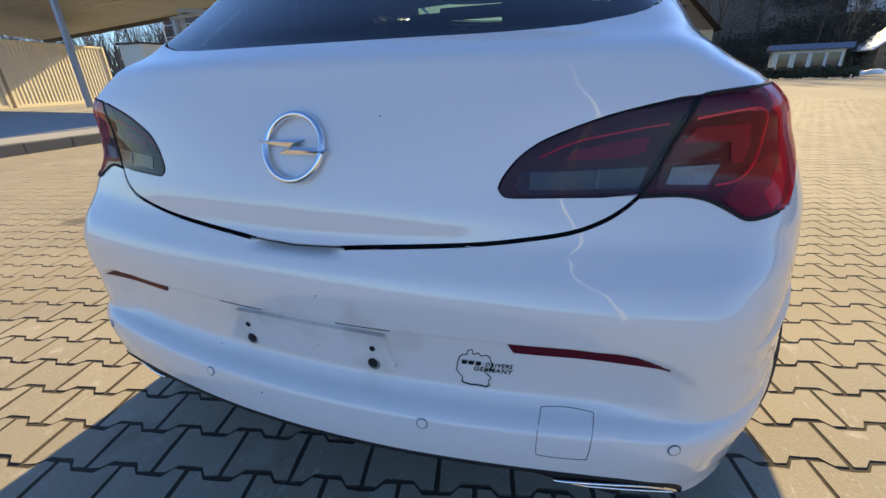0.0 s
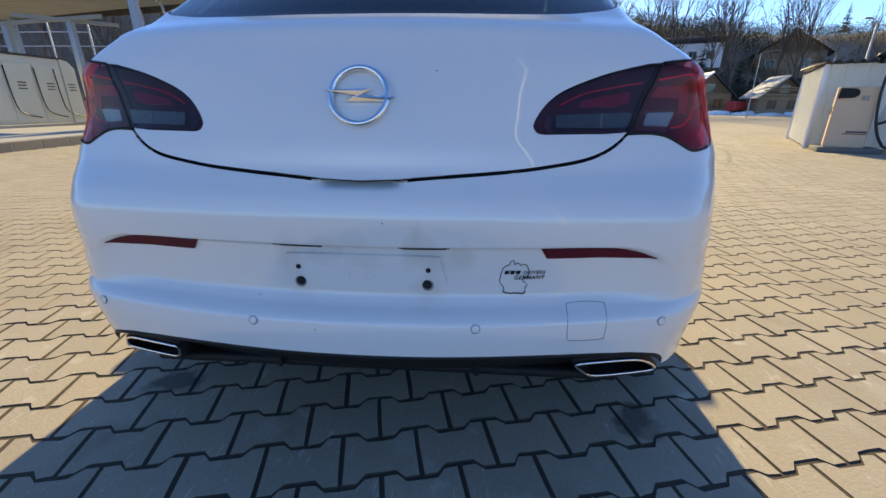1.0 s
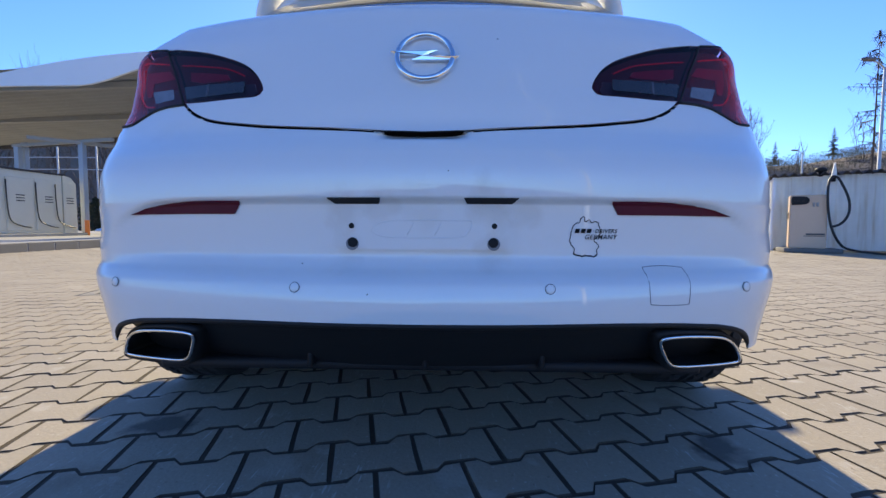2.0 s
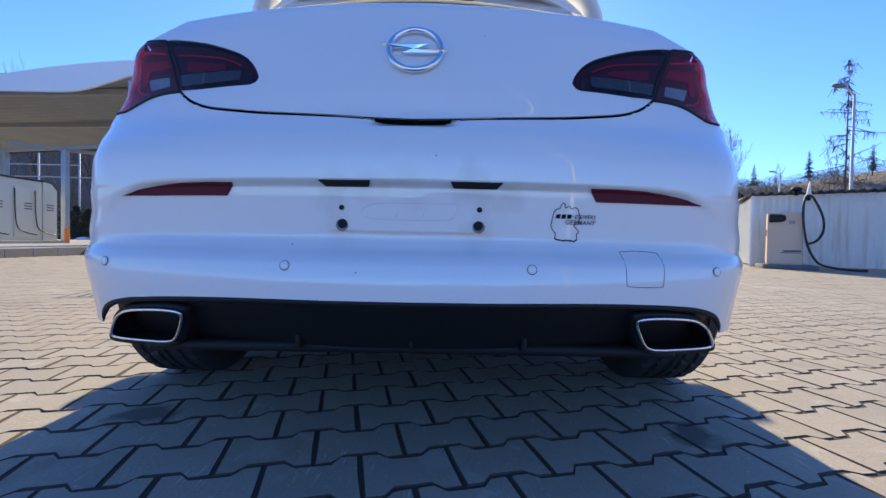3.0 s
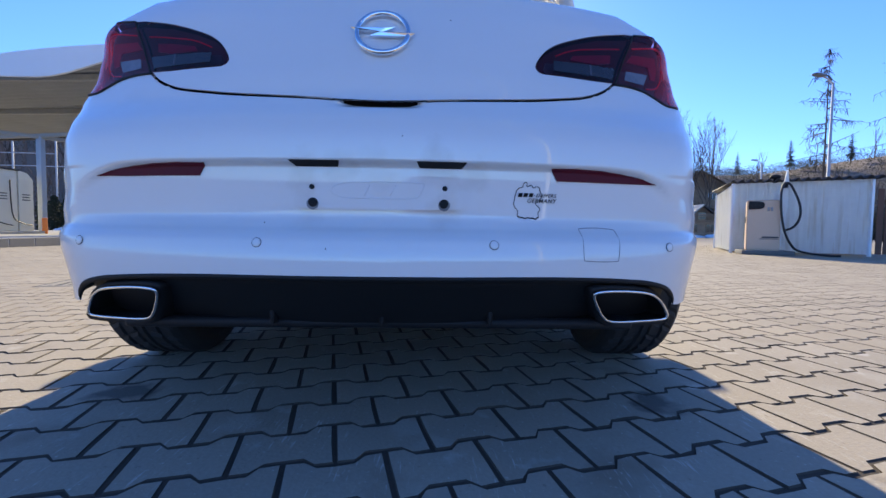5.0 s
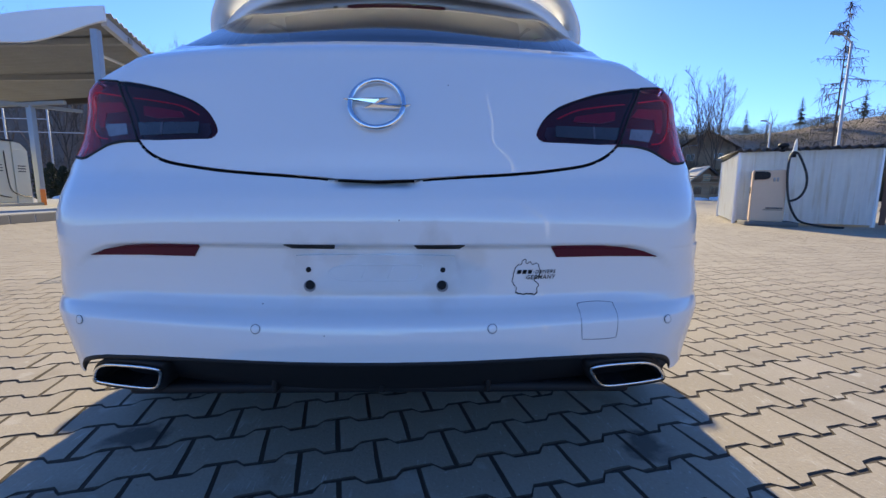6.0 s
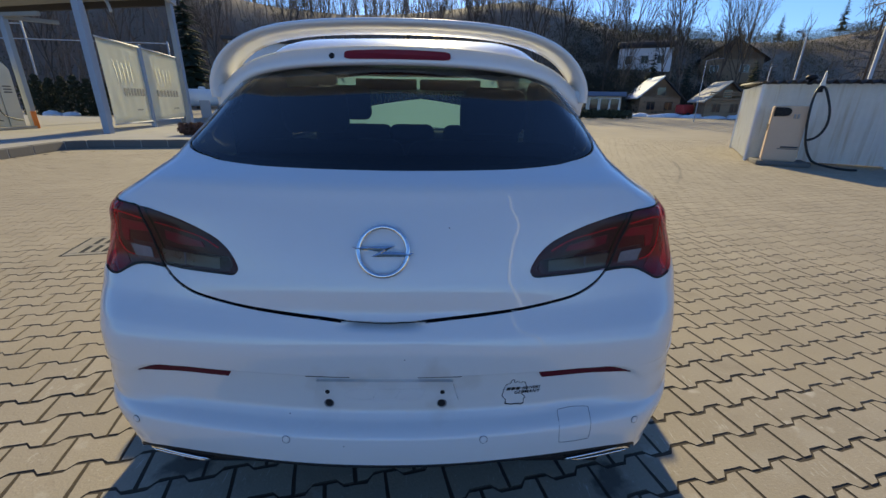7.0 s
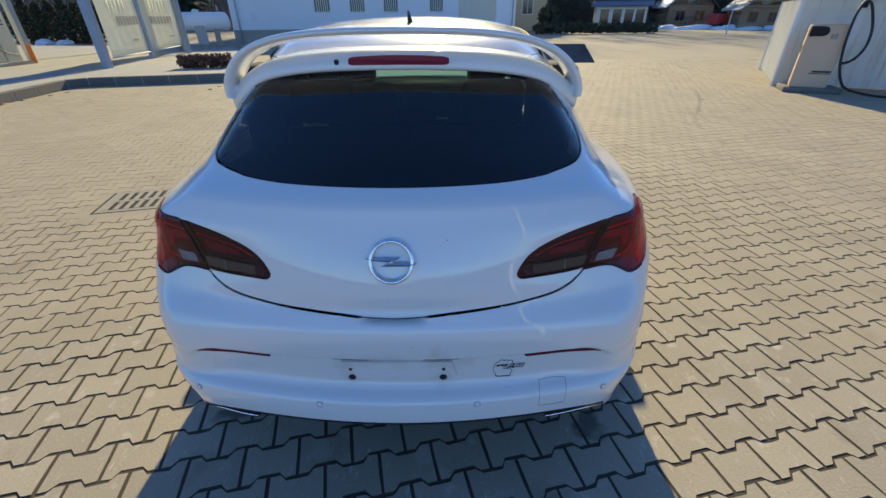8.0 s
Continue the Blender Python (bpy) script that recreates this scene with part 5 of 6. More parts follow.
    for a, b, w, h in (((-9.75, 12.45, 5.72), (-10.7, 18.5, 4.92), .08, .13), ((-34, 13.6, 4.95), (-9.8, 13.6, 5.55), .08, .10), ((-34, 16.2, 4.6), (-10.3, 16.2, 5.15), .08, .10), ((-17.4, 15, 3.66), (-12.4, 13.9, 3.66), .05, .06), ((-14.9, 13.2, 3.60), (-12.9, 15.2, 3.60), .05, .06)):
        a, b = Vector(a), Vector(b)
        bm = bmesh.new()
        d = b - a
        box(bm, (0, -w, -h), (d.length, w, h), .01, Matrix.Translation(a) @ d.to_track_quat("X", "Z").to_matrix().to_4x4())
        part("beam", bm, ZINC if w > .06 and a.x > -12 else ROOF_SHEET, canopy, smooth=False)
    for x, y, z in ((-10.9, 14.2, 5.1), (-10.95, 16.4, 4.85)):
        bm = bmesh.new()
        box(bm, (x - .06, y - .6, z), (x + .06, y + .6, z + .07), .02)
        part("strip_lamp", bm, LAMP_GLASS, canopy, "white strip lamp under the roof")
    bm = bmesh.new()
    d = Vector((23.4, -.8, 1.15))
    box(bm, (0, -.07, -.16), (d.length, .07, .10), .01, Matrix.Translation((-34, 19.45, 3.86)) @ d.to_track_quat("X", "Z").to_matrix().to_4x4())
    part("gutter", bm, DARK_ROOF, canopy, "dark gutter along the roof's far edge", smooth=False)
    for x, y in ((-11.9, 16.2),):
        bm = bmesh.new()
        box(bm, (x - .07, y - .07, 4.55), (x + .07, y + .07, 5.2), .01)
        tube(bm, [(x, y, 4.6), (x + .45, y - .5, 4.32), (x + .75, y - .85, 4.02)], .05, 6)
        part("spray_arm", bm, ZINC, canopy, "hanging swivel arm")

    # service cabinets
    block = thing("service_cabinet", "long grey service cabinet with louvred doors on kerb base", "cabinet", (-14.4, 12, .115))
    bm = bmesh.new()
    box(bm, (-15.0, 10.35, .115), (-13.55, 13.95, .26), .02)
    part("base", bm, CONCRETE, block, smooth=False)
    bm = bmesh.new()
    box(bm, (-14.85, 10.5, .26), (-13.82, 13.3, 2.28), .02)
    body = part("body", bm, GREY_BOX, block, smooth=False)
    bm = bmesh.new()
    o = [(13.32, .26), (13.82, .26), (13.82, 2.02), (13.62, 2.24), (13.32, 2.30)]
    a = [bm.verts.new((-13.80, y, z)) for y, z in o]
    b = [bm.verts.new((-14.80, y, z)) for y, z in o]
    bm.faces.new(a)
    bm.faces.new(b[::-1])
    for i in range(len(o)):
        bm.faces.new((a[i], b[i], b[(i + 1) % len(o)], a[(i + 1) % len(o)]))
    bmesh.ops.recalc_face_normals(bm, faces=bm.faces[:])
    part("end_unit", bm, GREY_BOX, block, "chamfered end unit", smooth=False)
    bm = bmesh.new()
    box(bm, (-14.9, 10.42, 2.28), (-13.76, 13.36, 2.33), .01)
    part("lid", bm, DARK_ROOF, block, "dark cabinet lid", smooth=False)
    for y0, y1 in ((10.6, 11.4), (11.46, 12.3), (12.36, 13.24), (13.36, 13.76)):
        bm = bmesh.new()
        box(bm, (-13.825, y0, .36), (-13.795, y1, 2.05), .012)
        door = part("door", bm, GREY_BOX, body, smooth=False)
        for k in range(3):
            bm = bmesh.new()
            box(bm, (-13.80, (y0 + y1) / 2 - .13, 1.30 + .09 * k), (-13.783, (y0 + y1) / 2 + .13, 1.335 + .09 * k), .005)
            part("louvre", bm, PRINT_DARK, door, smooth=False)
    for y in (11.44, 12.34, 13.0):
        bm = bmesh.new()
        tube(bm, rounded([(-13.76, y, 1.95), (-13.74, y, 1.2), (-13.72, y + .06, .7), (-13.72, y + .35, .52), (-13.74, y + .7, .45)], False, 4), .018, 6)
        part("hose", bm, BLACK_HOSE, block, "black washing hose")
    flag = thing("orange_marker", "orange plastic marker leaning on a steel column", "marker", (-13.62, 14.05, .115))
    bm = bmesh.new()
    box(bm, (-.07, -.02, .0), (.07, .02, .58), .015, pose(-13.62, 14.02, .15, 6, 0, 40))
    part("board", bm, ORANGE, flag)

    # banner walls between posts
    spots = [Vector((-10.05, 12.75, 0)), Vector((-10.65, 15.6, 0)), Vector((-11.55, 19.4, 0))]
    for i, (a, b) in enumerate(zip(spots, spots[1:])):
        ban = thing("banner_wall", "white printed tarpaulin stretched between steel posts", "banner", (a.x, a.y, .115), group="banners of the wash bay")
        d = (b - a).normalized()
        nrm = Vector((d.y, -d.x, 0))
        turn = math.degrees(math.atan2(d.y, d.x))
        run = (b - a).length
        bm = bmesh.new()
        cols = []
        for k in range(41):
            col = []
            for j in range(13):
                s, h = k / 40, j / 12
                p = a + d * (.12 + (run - .24) * s) + nrm * (.008 * math.sin(9 * s + 3 * h) * h + .004 * math.sin(31 * s + 5 * h))
                col.append(bm.verts.new((p.x, p.y, 0.42 + 2.48 * h)))
            cols.append(col)
        for c, e in zip(cols, cols[1:]):
            for j in range(12):
                bm.faces.new((c[j], e[j], e[j + 1], c[j + 1]))
        bmesh.ops.solidify(bm, geom=bm.faces[:], thickness=.004)
        sheet = part("tarpaulin", bm, TARP, ban)
        m = pose(a.x, a.y, 0, 0, 0, turn)
        for x0, x1, z0, z1, mat in ((run * (.40 - .18 * i), run * (.92 - .08 * i), 1.28, 1.52, PRINT_GREY), (run * .62, run * .80, .80, .84, PRINT_GREY)):
            w = (x1 - x0) / (8 if z1 - z0 > .1 else 1)
            n = 7 if z1 - z0 > .1 else 1
            for k in range(n):
                bm = bmesh.new()
                box(bm, (x0 + w * 1.14 * k, -.018, z0), (x0 + w * 1.14 * k + w * .80, -.014, z1), 0, m)
                part("print_bar", bm, mat, sheet, "plain dark bar in place of lettering", smooth=False)
        for k in range(5):
            bm = bmesh.new()
            x = run * (.30 + .085 * k)
            tube(bm, [m @ Vector((x + (.03 * (k - 3)) * s * s, -.016, 1.60 + .75 * s)) for s in (0, .3, .6, .85, 1)], [.008, .030, .036, .022, .005], 4, flat=.12)
            part("print_ray", bm, TARP_TINT, sheet, "pale yellow printed ray")
        bm = bmesh.new()
        tube(bm, [m @ Vector((.05, -.02, 2.92)), m @ Vector((run - .05, -.02, 2.92))], .03, 8)
        part("top_rail", bm, ZINC, ban)
        bm = bmesh.new()
        tube(bm, [m @ Vector((.05, -.02, .40)), m @ Vector((run - .05, -.02, .40))], .02, 8)
        part("bottom_rail", bm, ZINC, ban)
        bm = bmesh.new()
        p = b
        box(bm, (p.x - .06, p.y - .06, .10), (p.x + .06, p.y + .06, 3.02), .01)
        part("post", bm, BLUE_STEEL, ban, smooth=False)
    for x, y in ((-11.75, 19.6), (-11.1, 20.3)):
        bin_ = thing("meter_box", "grey steel meter box on a stand", "meter box", (x, y, 0), 25, "meter boxes")
        bm = bmesh.new()
        box(bm, (-.22, -.14, .25), (.22, .14, 1.05), .02, pose(x, y, .1, 0, 0, 25))
        part("case", bm, BLUE_STEEL, bin_, smooth=False)
        bm = bmesh.new()
        box(bm, (-.16, -.10, -.1), (.16, .10, .25), .01, pose(x, y, .1, 0, 0, 25))
        part("stand", bm, CONCRETE, bin_, smooth=False)


def build_tank():
    tank = thing("gas_tank", "white horizontal gas tank on low concrete feet", "tank", (-11.9, 22.2, 0))
    a, b = Vector((-13.4, 21.4, 1.28)), Vector((-10.95, 22.7, 1.28))
    d = (b - a)
    m = Matrix.Translation(a) @ d.to_track_quat("Z", "Y").to_matrix().to_4x4()
    L = d.length
    bm = lathe(bmesh.new(), [(.05, -.16), (.22, -.13), (.36, -.06), (.42, .04), (.42, L - .04), (.36, L + .06), (.22, L + .13), (.05, L + .16)], 32, m)
    part("shell", bm, TANK_WHITE, tank)
    for s in (.2, .8):
        p = a + d * s
        bm = bmesh.new()
        box(bm, (-.12, -.38, -.05), (.12, .38, .95), .02, pose(p.x, p.y, 0, 0, 0, math.degrees(math.atan2(d.y, d.x))))
        part("foot", bm, CONCRETE, tank, smooth=False)
    bm = bmesh.new()
    lathe(bm, [(.16, 0), (.16, .10), (.05, .14)], 16, pose(-12.1, 22.1, 1.68))
    part("valve_dome", bm, TANK_WHITE, tank)
    bm = bmesh.new()
    tube(bm, [(-11.2, 22.5, 1.6), (-11.2, 22.5, 2.0)], .02, 6)
    part("vent_pipe", bm, TANK_WHITE, tank)


def leafy(bm, c, size, count, leaf, seed):
    """Many small leaf clumps (crossed quads) within an uneven shell."""
    rnd = random.Random(seed)
    for _ in range(count):
        v = Vector((rnd.gauss(0, 1), rnd.gauss(0, 1), rnd.gauss(0, 1))).normalized()
        k = rnd.uniform(.55, 1.05)
        p = Vector(c) + Vector((v.x * size[0] * k, v.y * size[1] * k, v.z * size[2] * k))
        e = Euler((rnd.uniform(0, 6.3), rnd.uniform(0, 6.3), rnd.uniform(0, 6.3))).to_matrix()
        s = leaf * rnd.uniform(.6, 1.4)
        q = [p + e @ Vector(o) for o in ((-s, -s * .5, 0), (s, -s * .4, s * .2), (s * .8, s * .5, 0), (-s * .7, s * .6, -s * .2))]
        bm.faces.new([bm.verts.new(o) for o in q])


def build_hedges():
    for k in range(8):
        x, y = -27.6 + .80 * k, 29.0 + .05 * k
        tall = 2.25 + .12 * math.sin(k * 2.1)
        shrub = thing("thuja", "dark green columnar thuja in a clipped row", "shrub", (x, y, 0), group="thuja row")
        bm = bmesh.new()
        for j in range(9):
            h = j / 8
            r = .42 * (1 - .10 * math.cos(6 * h)) * (1 - max(0, h - .72) ** 2 * 6.5)
            leafy(bm, (x, y, .12 + tall * h * .97), (r, r, .18), 230, .055, k * 10 + j)
        part("foliage", bm, THUJA, shrub)
        bm = bmesh.new()
        tube(bm, [(x, y, -.1), (x, y, tall * .7)], [.06, .02], 6)
        part("trunk", bm, BARK, shrub)
    hedge = thing("dry_hedge", "reddish dry low hedge in the kerbed bed", "hedge", (-7.0, 12.2, .1))
    bm = bmesh.new()
    for k in range(8):
        leafy(bm, (-7.55 + .17 * k, 12.22 + .04 * k, .34), (.17, .24, .20), 300, .035, 900 + k)
    part("foliage", bm, DRY_HEDGE, hedge)
    strip = thing("low_hedge", "low dark green hedge along the far kerb", "hedge", (13, 39.5, 0))
    bm = bmesh.new()
    for k in range(24):
        leafy(bm, (8.3 + .46 * k, 40.0 + .04 * k, .45), (.45, .5, .40), 110, .12, 300 + k)
    part("foliage", bm, GREEN_HEDGE, strip)
    bush = thing("round_bush", "round dark clipped bush behind the low hedge", "bush", (9.6, 42.0, 0))
    bm = bmesh.new()
    leafy(bm, (9.6, 42.0, 1.35), (.95, .95, .9), 1200, .12, 77)
    part("foliage", bm, GREEN_HEDGE, bush)
    bm = bmesh.new()
    tube(bm, [(9.6, 42, -.1), (9.6, 42, 1.2)], [.09, .05], 6)
    part("trunk", bm, BARK, bush)


CREAM_SHEET = material("cream_sheet_metal", (.66, .58, .44), .55, vary=.14, scale=1.1, grain=10, bump=.05, spots=((.34, .29, .21), .34, 1.4))


def build_container():
    for i, (a, b) in enumerate((((-24.0, 6.0), (-25.6, 12.2)), ((-25.7, 12.5), (-27.6, 18.6)))):
        box_ = thing("shipping_container", "weathered white corrugated container behind the car wash", "container", (*a, 0), group="containers")
        d = Vector((b[0] - a[0], b[1] - a[1], 0))
        bm = bmesh.new()
        wave_sheet(bm, a, b, .30, 3.05, .22, .022)
        n = Vector((-d.y, d.x, 0)).normalized() * 2.4
        wave_sheet(bm, (a[0] + n.x, a[1] + n.y), (b[0] + n.x, b[1] + n.y), .30, 3.05, .22, .022)
        wave_sheet(bm, a, (a[0] + n.x, a[1] + n.y), .30, 3.05, .22, .022)
        wave_sheet(bm, b, (b[0] + n.x, b[1] + n.y), .30, 3.05, .22, .022)
        part("wall", bm, CREAM_SHEET, box_, smooth=False)
        bm = bmesh.new()
        L = d.length
        m = pose(a[0], a[1], 0, 0, 0, math.degrees(math.atan2(d.y, d.x)))
        for lo, hi in (((0, -.06, .12), (L, .06, .30)), ((0, -.05, 3.05), (L, .05, 3.17)), ((-.06, -.07, .12), (.10, .07, 3.17)), ((L - .10, -.07, .12), (L + .06, .07, 3.17))):
            box(bm, lo, hi, .01, m)
        box(bm, (0, 0, 3.08), (L, 2.4, 3.14), 0, m)
        part("frame", bm, CREAM_SHEET, box_, smooth=False)
    fence = thing("net_fence", "tall white-railed net fence behind the thuja row", "fence", (-28.5, 31, 0))
    ends = [Vector((-37, 31, 0)), Vector((-31.5, 31, 0)), Vector((-28.5, 31.2, 0)), Vector((-24.0, 31.8, 0)), Vector((-19.5, 32.4, 0))]
    for i, p in enumerate(ends):
        bm = bmesh.new()
        tube(bm, [(p.x, p.y, -.1), (p.x, p.y, 7.1 if i < 3 else 5.1)], .06, 8)
        part("post", bm, ZINC, fence)
    for i, (a, b) in enumerate(zip(ends, ends[1:])):
        for z in (4.95, 5.9) if i < 2 else (4.95,):
            bm = bmesh.new()
            tube(bm, [(a.x, a.y, z), (b.x, b.y, z)], .035, 6)
            part("rail", bm, ZINC, fence)


build_wash()
build_tank()
build_hedges()
build_container()


# ---- buildings beyond the yard ----
def window(parent, m, w, h, bars=0, pane=WINDOW_DARK, frame_mat=FASCIA):
    bm = bmesh.new()
    for lo, hi in (((-w / 2 - .06, -.05, -.06), (w / 2 + .06, .02, 0)), ((-w / 2 - .06, -.05, h), (w / 2 + .06, .02, h + .06)), ((-w / 2 - .06, -.05, 0), (-w / 2, .02, h)), ((w / 2, -.05, 0), (w / 2 + .06, .02, h))):
        box(bm, lo, hi, .008, m)
    for k in range(bars):
        x = -w / 2 + w * (k + 1) / (bars + 1)
        box(bm, (x - .018, -.06, 0), (x + .018, -.03, h), 0, m)
    ob = part("window", bm, frame_mat, parent, smooth=False)
    bm = bmesh.new()
    box(bm, (-w / 2, -.012, 0), (w / 2, .0, h), 0, m)
    part("pane", bm, pane, ob, smooth=False)


def build_workshop():
    a, b = Vector((-13.2, 28.2, 0)), Vector((5.5, 34.9, 0))
    d = b - a
    turn = math.degrees(math.atan2(d.y, d.x))
    hall = thing("workshop_building", "grey plastered two-storey building with barred windows, in shade", "building", (*a.xy, 0), turn)
    m = pose(a.x, a.y, 0, 0, 0, turn)
    L = d.length
    bm = bmesh.new()
    box(bm, (0, 0, -.3), (L, 9, 4.75), .02, m)
    part("wall", bm, PLASTER, hall, smooth=False)
    bm = bmesh.new()
    box(bm, (-.02, -.05, -.3), (L + .02, .0, .75), .01, m)
    part("plinth", bm, CONCRETE, hall, smooth=False)
    bm = bmesh.new()
    box(bm, (-.35, -.45, 4.75), (L + .35, 9.4, 4.97), .03, m)
    part("roof", bm, DARK_ROOF, hall, smooth=False)
    for x in (5.6, 7.9, 10.2, 13.5):
        window(hall, m @ Matrix.Translation((x, -.002, 1.75)), .95, 1.25, 6)
    bm = bmesh.new()
    box(bm, (1.2, -.04, 1.2), (1.5, -.005, 1.75), .01, m)
    part("notice", bm, FASCIA, hall, "small white notice", smooth=False)
    bm = bmesh.new()
    box(bm, (15.2, -.03, 0), (18.2, .0, 2.7), .01, m)
    part("gate", bm, GREY_BOX, hall, "grey panel door", smooth=False)
    for x in (L - .3, .4):
        bm = bmesh.new()
        tube(bm, [m @ Vector((x, -.1, z)) for z in (0, 4.75)], .05, 8)
        part("downpipe", bm, ZINC, hall)
    house = thing("cream_house", "cream plastered house with brown timber gable and dark roof", "house", (4.1, 49.6, 0), 4)
    m = pose(4.1, 49.6, 0, 0, 0, 4)
    bm = bmesh.new()
    box(bm, (0, 0, -.3), (7.0, 8, 4.4), .02, m)
    part("wall", bm, CREAM_PLASTER, house, smooth=False)
    bm = bmesh.new()
    pr = [(-.6, 4.3), (3.5, 8.3), (7.6, 4.3)]
    f = [bm.verts.new(m @ Vector((x, -.6, z))) for x, z in pr]
    g = [bm.verts.new(m @ Vector((x, 8.6, z))) for x, z in pr]
    for q in ((f[0], f[1], g[1], g[0]), (f[1], f[2], g[2], g[1])):
        bm.faces.new(q)
    bmesh.ops.solidify(bm, geom=bm.faces[:], thickness=.18)
    part("roof", bm, DARK_ROOF, house, smooth=False)
    bm = bmesh.new()
    vs = [bm.verts.new(m @ Vector((x, -.05, z))) for x, z in ((0, 4.4), (7, 4.4), (3.5, 7.9))]
    bm.faces.new(vs)
    bmesh.ops.solidify(bm, geom=bm.faces[:], thickness=.08)
    part("gable", bm, LOG_WOOD, house, "brown timber gable", smooth=False)
    for x in (1.6, 4.9):
        window(house, m @ Matrix.Translation((x, -.01, 1.6)), 1.1, 1.3, 1)


def build_cabin(x, y, turn, w, deep, wall_h, ridge, label, balcony=False):
    m = pose(x, y, 0, 0, 0, turn)
    cabin = thing("log_cabin", label, "cabin", (x, y, 0), turn, "log cabins")
    n = int(wall_h / .2)
    for k in range(n):
        bm = bmesh.new()
        z = k * wall_h / n
        for lo, hi in (((0, 0, z), (w, .16, z + wall_h / n - .01)), ((0, deep - .16, z), (w, deep, z + wall_h / n - .01)), ((0, .16, z), (.16, deep - .16, z + wall_h / n - .01)), ((w - .16, .16, z), (w, deep - .16, z + wall_h / n - .01))):
            box(bm, lo, hi, .03, m, 1)
        part("log_course", bm, LOG_WOOD, cabin, smooth=False)
    for yy in (.05, deep - .15):
        bm = bmesh.new()
        vs = [bm.verts.new(m @ Vector((a, yy, b))) for a, b in ((0, wall_h), (w, wall_h), (w / 2, ridge - .1))]
        bm.faces.new(vs)
        bmesh.ops.solidify(bm, geom=bm.faces[:], thickness=.1)
        part("gable", bm, LOG_WOOD, cabin, smooth=False)
    for s, mat, lab in ((0, CABIN_ROOF if balcony else SNOW, "pale weathered roof slope" if balcony else "roof slope white with snow"), (1, DARK_ROOF, "bare dark roof slope")):
        bm = bmesh.new()
        e = (-.55, wall_h - .35) if s == 0 else (w + .55, wall_h - .35)
        vs = [bm.verts.new(m @ Vector((a, yy, b))) for a, b, yy in ((e[0], e[1], -.5), (w / 2, ridge, -.5), (w / 2, ridge, deep + .5), (e[0], e[1], deep + .5))]
        bm.faces.new(vs if s else vs[::-1])
        bmesh.ops.recalc_face_normals(bm, faces=bm.faces[:])
        bmesh.ops.solidify(bm, geom=bm.faces[:], thickness=.16)
        part("roof", bm, mat, cabin, lab, smooth=False)
    for a in (.28, .72):
        window(cabin, m @ Matrix.Translation((w * a, -.01, wall_h * .32)), w * .2, wall_h * .42, 1, frame_mat=LOG_WOOD)
    window(cabin, m @ Matrix.Translation((w * .5, .04, wall_h + .15)), w * .2, (ridge - wall_h) * .4, 0, frame_mat=LOG_WOOD)
    if balcony:
        for z in (wall_h - .1, wall_h + .35, wall_h + .6):
            bm = bmesh.new()
            box(bm, (.0, -.6, z), (w, -.5, z + .12), .01, m)
            part("balcony_rail", bm, LOG_WOOD, cabin, smooth=False)


def build_far_yard():
    kiosk = thing("kiosk", "low glazed kiosk with a blue sheet roof", "kiosk", (14.6, 50, 0), -12)
    m = pose(16.6, 50.5, 0, 0, 0, -14)
    bm = bmesh.new()
    box(bm, (0, 0, 0), (5.2, 3.5, 2.25), .02, m)
    part("wall", bm, GREY_BOX, kiosk, smooth=False)
    bm = bmesh.new()
    box(bm, (-.4, -.6, 2.25), (5.6, 3.9, 2.75), .06, m)
    part("roof", bm, BLUE_ROOF, kiosk, smooth=False)
    for x in (.9, 2.2, 3.4, 4.5):
        window(kiosk, m @ Matrix.Translation((x, -.01, .5)), .9, 1.5, 0)
    for k in range(10):
        x, y = 21.5 + 1.45 * k, 53.5 - .55 * k + random.uniform(-.8, .8)
        heap = thing("snow_heap", "heap of old snow along the yard's edge", "snow", (x, y, 0), group="snow heaps")
        bm = bmesh.new()
        bmesh.ops.create_icosphere(bm, subdivisions=3, radius=1.0)
        for v in bm.verts:
            v.co *= 1 + .35 * noise.noise(v.co * 2.3 + Vector((k * 5, 0, 0)))
            v.co = Vector((x + v.co.x * (1.0 + .4 * (k % 3)), y + v.co.y * .7, max(-.03, v.co.z * (.34 + .12 * (k % 2)))))
        part("snow", bm, SNOW, heap)
    car_ = thing("red_trailer", "small red covered trailer between the cabins", "trailer", (30.6, 50.5, 0))
    bm = bmesh.new()
    box(bm, (-.9, -.6, .45), (.9, .6, 1.5), .12, pose(30.6, 51.5, 0, 0, 0, 20), 3)
    part("body", bm, RED_PAINT, car_)
    for s in (-1, 1):
        bm = lathe(bmesh.new(), [(.30, -.08), (.30, .08), (.1, .1)], 20, pose(30.6, 51.5, .30, 0, 0, 20) @ pose(0, s * .62, 0, 90, 0, 0))
        part("wheel", bm, RUBBER, car_)
    house = thing("hill_house", "brown house with a steep roof among the trees", "house", (47.5, 78, 5.3))
    m = pose(47.5, 78.0, 5.3, 0, 0, -30) @ Matrix.Diagonal((1.0, .8, .8, 1))
    bm = bmesh.new()
    box(bm, (0, 0, 0), (9, 8, 5), .03, m)
    part("wall", bm, LOG_WOOD, house, smooth=False)
    bm = bmesh.new()
    f = [bm.verts.new(m @ Vector((x, -.7, z))) for x, z in ((-.9, 4.6), (4.5, 9.2), (9.9, 4.6))]
    g = [bm.verts.new(m @ Vector((x, 8.7, z))) for x, z in ((-.9, 4.6), (4.5, 9.2), (9.9, 4.6))]
    for q in ((f[0], f[1], g[1], g[0]), (f[1], f[2], g[2], g[1])):
        bm.faces.new(q)
